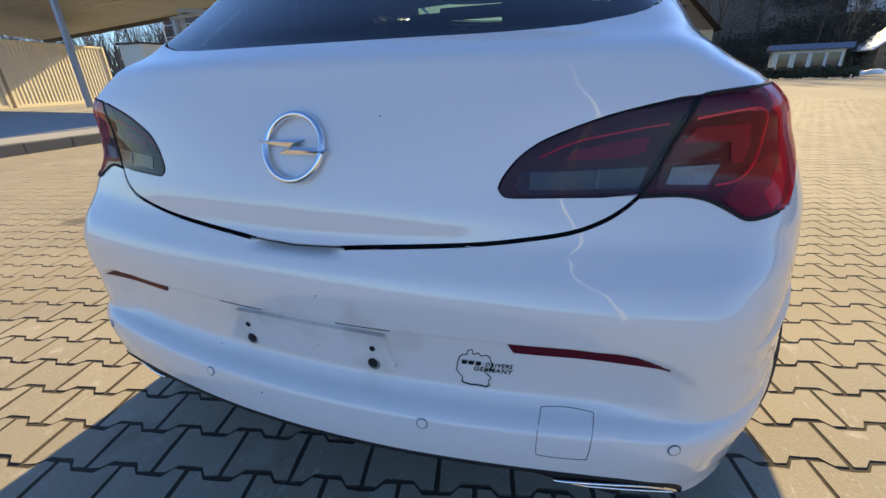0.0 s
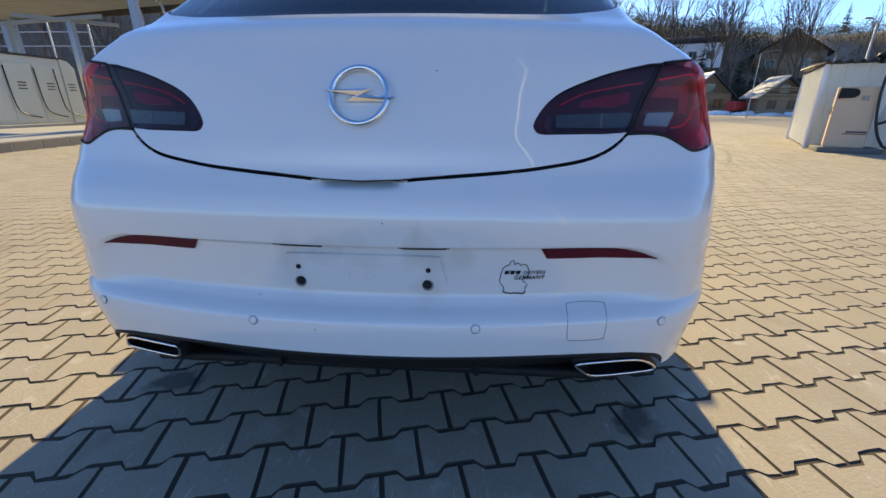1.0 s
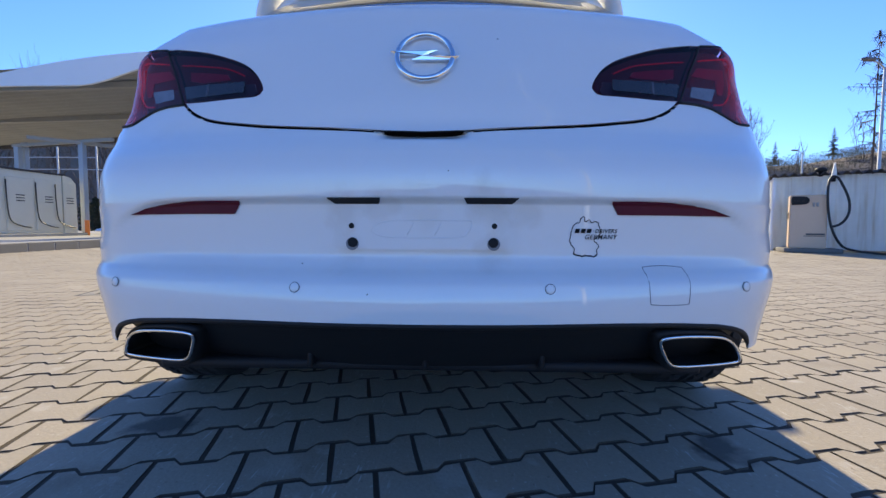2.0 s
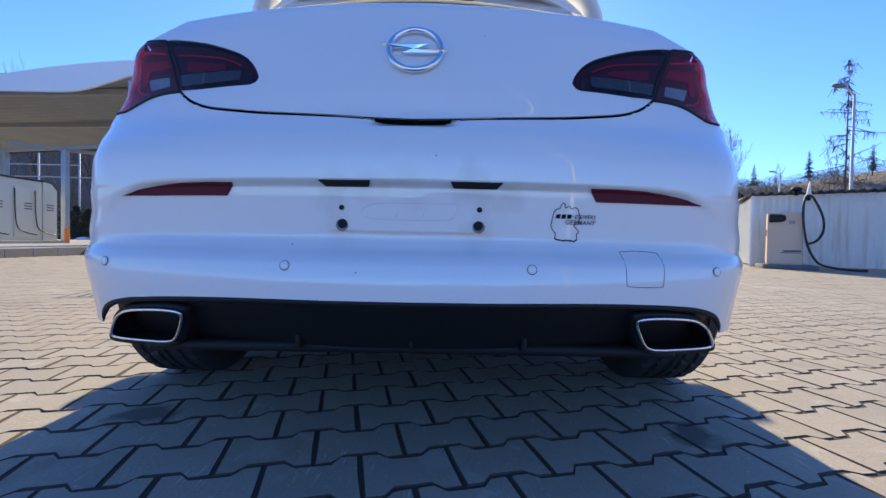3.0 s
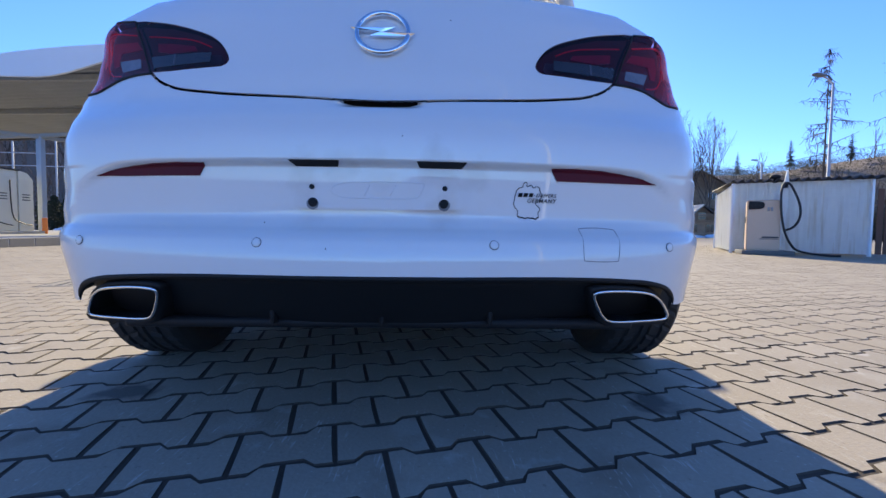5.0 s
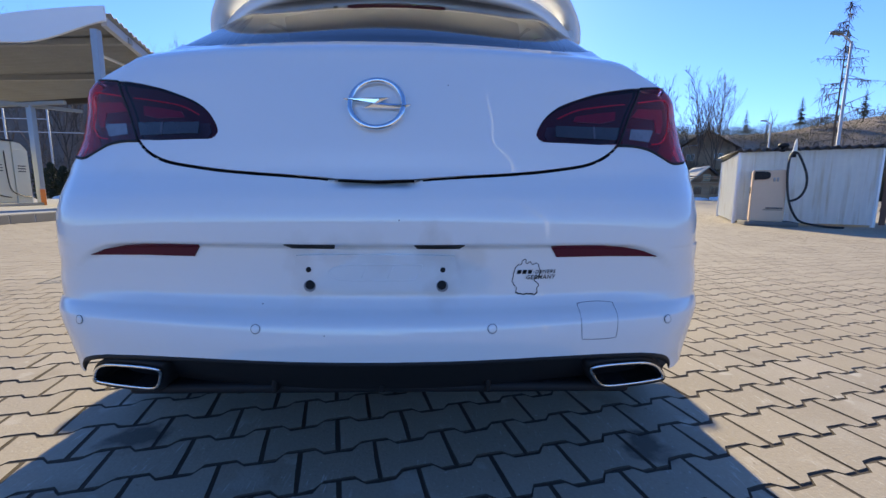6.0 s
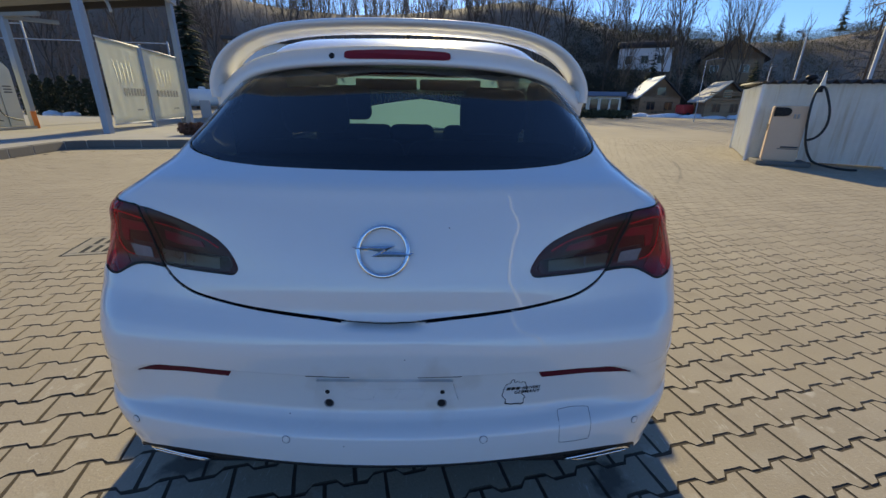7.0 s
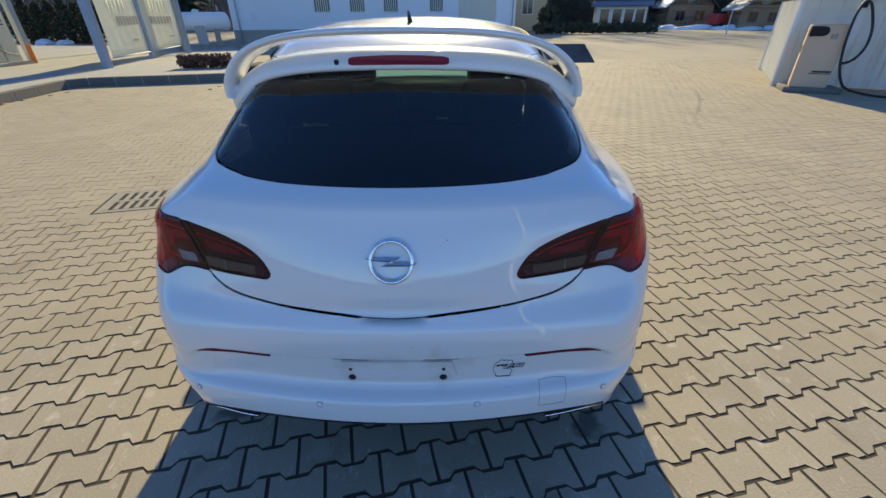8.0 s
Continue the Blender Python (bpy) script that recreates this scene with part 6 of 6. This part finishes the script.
    bmesh.ops.solidify(bm, geom=bm.faces[:], thickness=.2)
    part("roof", bm, DARK_ROOF, house, smooth=False)
    bm = bmesh.new()
    bm.faces.new([bm.verts.new(m @ Vector(q)) for q in ((0, -.05, 4.9), (9, -.05, 4.9), (4.5, -.05, 8.8))])
    bmesh.ops.solidify(bm, geom=bm.faces[:], thickness=.1)
    part("gable", bm, LOG_WOOD, house, "brown timber gable", smooth=False)
    for x in (2.0, 6.5):
        window(house, m @ Matrix.Translation((x, -.01, 2.2)), 1.2, 1.4, 1)
    villa = thing("pale_house", "pale house with a dark roof on the wooded slope", "house", (33, 78, 7.2))
    m = pose(32.6, 78.5, 7.0, 0, 0, -22) @ Matrix.Diagonal((.85, .85, .82, 1))
    bm = bmesh.new()
    box(bm, (0, 0, 0), (10, 8, 4.6), .03, m)
    part("wall", bm, PLASTER, villa, smooth=False)
    bm = bmesh.new()
    box(bm, (-.5, -.6, 4.6), (10.5, 8.6, 5.8), .5, m)
    part("roof", bm, DARK_ROOF, villa, smooth=False)
    for x in (2.0, 5.0, 8.0):
        window(villa, m @ Matrix.Translation((x, -.01, 1.6)), 1.3, 1.5, 1)


build_workshop()
build_cabin(28.0, 58.0, -8, 5.2, 5.5, 2.5, 5.0, "brown log cabin with a snowy roof and gable window")
build_cabin(31.6, 49.2, -8, 4.4, 3.3, 2.2, 4.15, "brown log cabin with a gable balcony and pale roof", True)
build_far_yard()


# ---- trees ----
def grow(verts, faces, p, d, length, r, depth, rnd, sides, droop=0.0, spread=.7, bend=.12):
    """A limb and its twigs, as tapered bars."""
    steps = 3 if depth > 1 else 2
    pts, rad = [p.copy()], [r]
    for k in range(steps):
        d = (d + Vector((rnd.gauss(0, bend), rnd.gauss(0, bend), rnd.gauss(0, bend * .7) - droop * .12))).normalized()
        p = p + d * (length / steps)
        pts.append(p.copy())
        rad.append(r * (1 - .42 * (k + 1) / steps))
    u = d.orthogonal().normalized()
    w = d.cross(u)
    base = len(verts)
    n = sides if depth > 1 else 3
    for q, c in zip(pts, rad):
        verts.extend(tuple(q + c * (math.cos(2 * math.pi * k / n) * u + math.sin(2 * math.pi * k / n) * w)) for k in range(n))
    for i in range(len(pts) - 1):
        for k in range(n):
            faces.append((base + i * n + k, base + i * n + (k + 1) % n, base + (i + 1) * n + (k + 1) % n, base + (i + 1) * n + k))
    if depth <= 0:
        return
    for _ in range(rnd.choice((3, 3, 4)) if depth > 3 else rnd.choice((3, 3, 4))):
        k = rnd.randint(1, len(pts) - 1)
        side = Vector((rnd.gauss(0, 1), rnd.gauss(0, 1), rnd.gauss(0, .5))).normalized()
        nd = (d * 1.0 + side * spread + Vector((0, 0, .25 - droop))).normalized()
        grow(verts, faces, pts[k], nd, length * rnd.uniform(.55, .84 if depth > 3 else .72), max(.018, rad[k] * .6), depth - 1, rnd, sides, droop, spread, bend)


def limb(verts, faces, p, d, length, r, level, rnd, lift):
    """A limb that bends upwards, with shorter limbs along it; the crown rounds off by itself."""
    steps = 5 if level < 2 else 3 if level < 4 else 2
    pts = [p.copy()]
    for k in range(steps):
        d = (d + Vector((rnd.gauss(0, .06), rnd.gauss(0, .06), rnd.gauss(0, .04) + lift))).normalized()
        p = p + d * (length / steps)
        pts.append(p.copy())
    n = 6 if level < 2 else 3
    u = d.orthogonal().normalized()
    w = d.cross(u)
    base = len(verts)
    for i, q in enumerate(pts):
        c = max(.013, r * (1 - .7 * i / steps))
        verts.extend(tuple(q + c * (math.cos(2 * math.pi * k / n) * u + math.sin(2 * math.pi * k / n) * w)) for k in range(n))
    for i in range(steps):
        for k in range(n):
            faces.append((base + i * n + k, base + i * n + (k + 1) % n, base + (i + 1) * n + (k + 1) % n, base + (i + 1) * n + k))
    if level >= 4:
        return
    count = (6, 6, 5, 3)[level]
    for k in range(count):
        f = (.45 if level == 0 else .22) + (.55 if level == 0 else .76) * (k + rnd.random()) / count
        i = min(steps - 1, int(f * steps))
        q = pts[i].lerp(pts[i + 1], f * steps - i)
        along = (pts[i + 1] - pts[i]).normalized()
        side = Matrix.Rotation(k * 2.4 + rnd.uniform(-.5, .5), 3, along) @ along.orthogonal().normalized()
        nd = (along + side * rnd.uniform(.45, .80)).normalized()
        reach = length * ((1.05, .62, .58, .55)[level]) * (1.12 - (.45 if level == 0 else .75) * f) * rnd.uniform(.8, 1.15)
        limb(verts, faces, q, nd, reach, r * (.55 if level == 0 else .5), level + 1, rnd, .05)


def tree_mesh(seed, tall, thin):
    rnd = random.Random(seed)
    v, f = [], []
    limb(v, f, Vector((0, 0, -.6)), Vector((rnd.gauss(0, .04), rnd.gauss(0, .04), 1)).normalized(), tall * .55, tall * thin, 0, rnd, .0)
    top = max(p[2] for p in v)
    me = bpy.data.meshes.new("crown")
    me.from_pydata([(x, y, z * tall / top if z > 0 else z) for x, y, z in v], [], f)
    me.materials.append(BARK)
    return me


def conifer(name, label, x, y, tall, seed, mat, bare=False, base=None):
    rnd = random.Random(seed)
    z0 = rise(x, y) if base is None else base
    tree = thing(name, label, "tree", (x, y, z0))
    bm = bmesh.new()
    tube(bm, [(x, y, z0 - .5), (x, y, z0 + tall * .5), (x, y, z0 + tall)], [tall * (.006 if bare else .014), tall * (.004 if bare else .009), .01], 8)
    part("trunk", bm, BARK, tree)
    v, f = [], []
    tiers = int(tall * (4.2 if not bare else 3.2))
    for k in range(tiers):
        h = .14 + .86 * (k + rnd.random()) / tiers
        reach = tall * (.20 if not bare else .23) * (1 - h) ** .7 + .15
        for _ in range(6 if not bare else 2):
            a = rnd.uniform(0, 2 * math.pi)
            d = Vector((math.cos(a), math.sin(a), -.1 if not bare else rnd.uniform(-.45, .35)))
            L = reach * rnd.uniform(.6, 1.15)
            p0 = Vector((x, y, z0 + tall * h))
            seg = 6
            pts = [p0 + d * (L * i / seg) + Vector((0, 0, (-.30 if not bare else -.16) * L * (i / seg) ** 2 + (.10 * L * (i / seg) ** 4))) for i in range(seg + 1)]
            if bare:
                for i in range(seg):
                    b = len(v)
                    r0, r1 = .022 * (1 - i / seg) + .006, .022 * (1 - (i + 1) / seg) + .006
                    for p, r in ((pts[i], r0), (pts[i + 1], r1)):
                        v.extend(tuple(p + Vector(o) * r) for o in ((1, 0, -.6), (-1, 0, -.6), (0, .4, 1)))
                    f.extend(((b, b + 1, b + 4, b + 3), (b + 1, b + 2, b + 5, b + 4), (b + 2, b, b + 3, b + 5)))
                    for _ in range(rnd.choice((1, 2, 3, 5))):
                        q = pts[i].lerp(pts[i + 1], rnd.random())
                        e = Vector((rnd.gauss(0, .16), rnd.gauss(0, .16), rnd.uniform(-.42, .06)))
                        b = len(v)
                        s = Vector((rnd.gauss(0, 1), rnd.gauss(0, 1), 0)).normalized() * .014
                        v.extend((tuple(q - s), tuple(q + s), tuple(q + e + s * .6), tuple(q + e - s * .6)))
                        f.append((b, b + 1, b + 2, b + 3))
            else:
                side = Vector((-d.y, d.x, 0))
                for i in range(seg):
                    for sgn in (-1, 1):
                        q = pts[i + 1]
                        wd = L * .28 * (1.1 - i / seg) * rnd.uniform(.7, 1.3)
                        b = len(v)
                        tip = q + side * sgn * wd + d * wd * .5 + Vector((0, 0, -wd * rnd.uniform(.2, .6)))
                        v.extend((tuple(pts[i]), tuple(q), tuple(tip), tuple(pts[i] + side * sgn * wd * .6 + Vector((0, 0, -wd * .35)))))
                        f.append((b, b + 1, b + 2, b + 3))
    me = bpy.data.meshes.new("crown")
    me.from_pydata(v, [], f)
    me.materials.append(mat)
    ob = new("crown", me)
    ob.parent = tree
    ob.matrix_parent_inverse = tree.matrix_world.inverted()


def build_trees():
    kinds = [tree_mesh(11, 17, .011), tree_mesh(23, 18, .010), tree_mesh(37, 16, .012), tree_mesh(58, 17, .010), tree_mesh(71, 18, .009)]
    rnd = random.Random(5)
    spots = [(24.5, 63, 1.12), (27.2, 63, 1.20), (32.0, 61, 1.1), (34.3, 60, 1.14), (38.5, 58, 1.1), (41.0, 58, 1.04), (43.0, 61, .9), (37, 68, 1.0),
             (50, 76, .7), (19, 66, 1.3), (15, 66, 1.35), (11, 70, 1.3), (60, 72, .65), (22.0, 76, 1.2), (30, 76, 1.0)]
    spots += [(-18 - 5 * k + rnd.uniform(-2, 2), 64 + rnd.uniform(-4, 8) - 2.2 * k, rnd.uniform(.8, 1.15)) for k in range(9)]
    spots += [(-6 + 5 * k + rnd.uniform(-2, 2), 74 + rnd.uniform(-3, 8), rnd.uniform(.9, 1.2)) for k in range(5)]
    for i, (x, y, s) in enumerate(spots):
        z = rise(x, y)
        tree = thing("bare_tree", "leafless deciduous tree with fine grey-brown twigs", "tree", (x, y, z), 0, "bare trees")
        ob = new("crown", kinds[i % 5])
        ob.parent = tree
        ob.matrix_parent_inverse = Matrix()
        ob.matrix_basis = Matrix.Diagonal((s * .60, s * .60, s * rnd.uniform(.92, 1.06), 1)) @ pose(0, 0, 0, 0, 0, rnd.uniform(0, 360))
    conifer("larch", "leafless larch with drooping twigs behind the street lamp", 21.2, 20.6, 10.4, 3, LARCH, True, 0)
    conifer("larch", "large leafless larch with drooping twigs", 26.5, 21.0, 13.5, 8, LARCH, True, 0)
    for x, y, tall, seed in ((31.5, 63, 8.5, 1), (50, 67, 7.5, 2), (53.5, 69, 7, 4), (48.5, 66, 8.5, 6), (47.3, 64, 8, 21), (86, 112, 7, 26), (94, 104, 8, 27), (101, 95, 7, 28), (80, 118, 7, 29), (38.5, 66, 6.5, 24), (-29.6, 53.5, 15.0, 12), (-33, 62, 9, 13)):
        conifer("spruce", "dark green spruce at the wood's edge", x, y, tall, seed, SPRUCE)
    # the wood on the slopes: uncountable trunks and brush
    v, f = [], []
    for _ in range(2900):
        az = radians(rnd.uniform(-75, 75))
        r = 66 + 90 * rnd.random() ** 1.3
        x, y = r * math.sin(az), r * math.cos(az)
        if math.degrees(az) > 14 and rnd.random() < .96:
            continue
        grow(v, f, Vector((x, y, rise(x, y) - .5)), Vector((rnd.gauss(0, .06), rnd.gauss(0, .06), 1)).normalized(), rnd.uniform(3.2, 6.4), rnd.uniform(.07, .15), 2, rnd, 4, -.30, .40)
    me = bpy.data.meshes.new("bare_wood")
    me.from_pydata(v, [], f)
    me.materials.append(WOODS)
    tagged(new("bare_wood", me), "leafless brown wood covering the hillside", "wood", "", "stuff")
    bm = bmesh.new()
    for k in range(900):
        az = radians(rnd.uniform(-75, 78))
        r = 62 + 95 * rnd.random() ** 1.4 + 26 * ease(25, 45, math.degrees(az))
        x, y = r * math.sin(az), r * math.cos(az)
        leafy(bm, (x, y, rise(x, y) + .7), (2.2, 2.2, 1.3), 90, .09, 5000 + k)
    for k in range(850):
        az = radians(rnd.uniform(14, 58))
        r = 74 + 100 * rnd.random()
        x, y = r * math.sin(az), r * math.cos(az)
        leafy(bm, (x, y, rise(x, y) + 1.0), (2.6, 2.2, 1.7), 210, .08, 15000 + k)
    tagged(part("undergrowth", bm, SCRUB), "brown undergrowth on the wooded slope", "undergrowth", "", "stuff")


build_trees()


def build_brush():
    """Dark evergreen brush along the foot of the slope on the right."""
    rnd = random.Random(17)
    bm = bmesh.new()
    for k in range(430):
        az = radians(rnd.uniform(13, 54))
        r = 61 + 12 * rnd.random() + 14 * ease(34, 44, math.degrees(az))
        if radians(20) < az < radians(36) and r < 68:
            continue
        x, y = r * math.sin(az), r * math.cos(az)
        leafy(bm, (x, y, rise(x, y) + rnd.uniform(.4, 2.4 + 1.2 * ease(34, 44, math.degrees(az)))), (2.2, 1.6, rnd.uniform(.9, 1.7)), 300, .075, 8000 + k)
    # a denser belt behind the cabins and scattered dark thickets higher up
    for k in range(420):
        az = radians(rnd.uniform(17, 52))
        r = rnd.uniform(70, 78) if k < 260 else rnd.uniform(78, 105)
        x, y = r * math.sin(az), r * math.cos(az)
        tall = rnd.uniform(.4, 2.7) if k < 260 else rnd.uniform(.3, 1.6)
        leafy(bm, (x, y, rise(x, y) + tall), (2.3, 1.6, rnd.uniform(.9, 1.6)), 230, .09, 9000 + k)
    tagged(part("evergreen_brush", bm, BRUSH), "dark evergreen brush at the foot of the slope", "brush", "", "stuff")
    for x, y, s in ((-25.6, 28.3, .8), (-24.5, 28.5, .65)):
        heap = thing("snow_heap", "small heap of old snow beside the thuja row", "snow", (x, y, 0), group="snow heaps")
        bm = bmesh.new()
        bmesh.ops.create_icosphere(bm, subdivisions=3, radius=1.0)
        for v in bm.verts:
            v.co *= 1 + .3 * noise.noise(v.co * 2.3 + Vector((x * 5, 0, 0)))
            v.co = Vector((x + v.co.x * .7 * s, y + v.co.y * .5, max(-.03, v.co.z * .38 * s)))
        part("snow", bm, SNOW, heap)


build_brush()


# ---- marks on the ground ----
def build_marks():
    drain = thing("drain_grate", "worn pale drain grate with two rows of slots in pavers", "drain", (-2.715, 2.64, 0), 13.7)
    m = pose(-2.715, 2.64, 0, 0, 0, 13.7)
    bm = boxes(((-.29, -.268, -.03), (.29, .268, -.0028)), m=m)
    part("sump", bm, GAP, drain, "dark sump under the slots", smooth=False)
    bm = bmesh.new()
    for lo, hi in (((-.27, -.25, -.02), (.27, -.20, -.001)), ((-.27, .20, -.02), (.27, .25, -.001)), ((-.27, -.20, -.02), (-.225, .20, -.001)), ((.225, -.20, -.02), (.27, .20, .003))):
        box(bm, lo, hi, .003, m)
    part("frame", bm, WORN_IRON, drain, "worn pale frame", smooth=False)
    bm = bmesh.new()
    for lo, hi in (((-.42, -.40, -.03), (.42, -.268, -.0026)), ((-.42, .268, -.03), (.42, .40, -.0026)), ((-.42, -.268, -.03), (-.29, .268, -.0026)), ((.29, -.268, -.03), (.42, .268, -.0026))):
        box(bm, lo, hi, 0, m)
    part("mortar_bed", bm, GROUND, drain, "sandy mortar round the frame", smooth=False)
    bm = bmesh.new()
    box(bm, (-.225, -.022, -.018), (.225, .022, .001), .003, m)
    part("cross_bar", bm, WORN_IRON, drain, smooth=False)
    for k in range(6):
        for y0, y1 in ((-.20, -.022), (.022, .20)):
            bm = bmesh.new()
            x = -.225 + .082 * k
            box(bm, (x, y0, -.018), (x + .040, y1, .001), .003, m)
            part("bar", bm, WORN_IRON, drain, smooth=False)
    # shadow on the yard beyond the car, painted as a dark bluish sheet
    bm = bmesh.new()
    o = [(2.4, 15.05), (5.45, 14.95), (8.3, 25.75), (5.3, 25.9)]
    top = [bm.verts.new((x, y, .006)) for x, y in o]
    low = [bm.verts.new((x, y, -.05)) for x, y in o]
    bm.faces.new(top)
    for i in range(4):
        bm.faces.new((low[i], low[(i + 1) % 4], top[(i + 1) % 4], top[i]))
    bmesh.ops.recalc_face_normals(bm, faces=bm.faces[:])
    tagged(part("asphalt_patch", bm, GROUND_SHADOW, smooth=False), "shadow on the yard painted as a dark bluish patch", "asphalt", "", "structure")


build_marks()


# ---- interlocking concrete pavers ----
PAVE_L, PAVE_R, PAVE_TURN = .2025, .1440, radians(13.6)
PAVE_E = Vector((math.cos(PAVE_TURN), math.sin(PAVE_TURN), 0))
PAVE_P = Vector((-math.sin(PAVE_TURN), math.cos(PAVE_TURN), 0))
PAVE_0 = Vector((-.1635, .3120, 0))


def paver_outline(inset, gap=.0040):
    h = PAVE_L / 2 - gap - inset
    side = gap * 1.2
    w, b = PAVE_R / 2 + .0125 - side - inset, PAVE_R / 2 - .0125 - side - inset
    right = [(h, -w), (h, w), (.061 - inset * .4, w), (.039 + inset * .4 - inset, b)]
    upper = right[1:] + [(-x, y) for x, y in right[:0:-1]]
    ring = upper + [(-x, -y) for x, y in upper]
    out = []
    for a, c in zip(ring, ring[1:] + ring[:1]):
        out.append(a)
        if math.hypot(c[0] - a[0], c[1] - a[1]) > .05:
            out.append(((a[0] + c[0]) / 2, (a[1] + c[1]) / 2))
    return out


def build_pavement():
    pavement = thing("pavement", "beige interlocking concrete pavers with sandy joints", "pavement", kind="structure")
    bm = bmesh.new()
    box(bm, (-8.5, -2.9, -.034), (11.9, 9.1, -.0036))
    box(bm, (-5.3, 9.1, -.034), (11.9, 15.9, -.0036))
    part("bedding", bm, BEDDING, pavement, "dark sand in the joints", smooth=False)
    top, rim = paver_outline(.0025), paver_outline(0)
    n = len(top)

    def stone(verts, faces, o, tilt, drop, top=top, rim=rim):
        base = len(verts)
        worn = [(random.gauss(0, .0011), random.gauss(0, .0011)) for _ in rim]
        for ring, z in ((rim, -.04), (rim, -.0035), (top, 0)):
            for (x, y), (wx, wy) in zip(ring, worn):
                p = o + PAVE_E * (x + wx) + PAVE_P * (y + wy)
                verts.append((p.x, p.y, z - drop + tilt[0] * x + tilt[1] * y))
        for k in range(2):
            for i in range(n):
                j = (i + 1) % n
                faces.append((base + k * n + i, base + k * n + j, base + (k + 1) * n + j, base + (k + 1) * n + i))
        faces.append(tuple(base + 2 * n + i for i in range(n)))

    shared = []
    for kind in range(12):
        v, f = [], []
        stone(v, f, Vector((0, 0, 0)), (random.uniform(-.006, .006), random.uniform(-.008, .008)), random.uniform(0, .0012))
        me = bpy.data.meshes.new("paver")
        me.from_pydata(v, [], f)
        me.materials.append(PAVER)
        # sides and chamfers carry joint shade as well as soil in their colour
        me.materials.append(EDGE_SOIL_SHADE)
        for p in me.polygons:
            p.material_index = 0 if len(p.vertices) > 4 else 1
        shared.append(me)
    spots = []
    for j in range(-36, 125):
        for i in range(-62, 80):
            o = PAVE_0 + PAVE_P * (PAVE_R * j) + PAVE_E * (PAVE_L * (i + .5 + (.5 if j % 2 else 0)))
            if -8.6 < o.x < 12 and -3.0 < o.y < 16 and not (o.y > 9.2 and o.x < -5.4) and not (abs((o.x + 2.715) * .97 + (o.y - 2.64) * .235) < .30 and abs((o.y - 2.64) * .97 - (o.x + 2.715) * .235) < .28):
                spots.append(o)
    near = sorted(spots, key=lambda o: abs(o.x) * .85 + abs(o.y - .35))[:300]
    chosen = {(round(o.x, 4), round(o.y, 4)) for o in near}
    for o in near:
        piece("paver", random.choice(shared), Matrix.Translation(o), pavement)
    kinds = {True: (paver_outline(.0035, .0028), paver_outline(0, .0028)), False: (paver_outline(.002, .0014), paver_outline(0, .0014))}
    v, f = [], []
    for o in spots:
        if (round(o.x, 4), round(o.y, 4)) not in chosen:
            stone(v, f, o, (random.uniform(-.006, .006), random.uniform(-.008, .008)), random.uniform(0, .0015), *kinds[o.length < 4.2])
    me = bpy.data.meshes.new("outer_pavers")
    me.from_pydata(v, [], f)
    me.materials.append(PAVER_JOINED)
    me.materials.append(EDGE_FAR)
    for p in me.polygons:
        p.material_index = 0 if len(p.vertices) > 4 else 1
    ob = new("outer_pavers", me)
    ob.parent = pavement
    tagged(ob, "field of beige interlocking pavers", kind="stuff")


build_pavement()
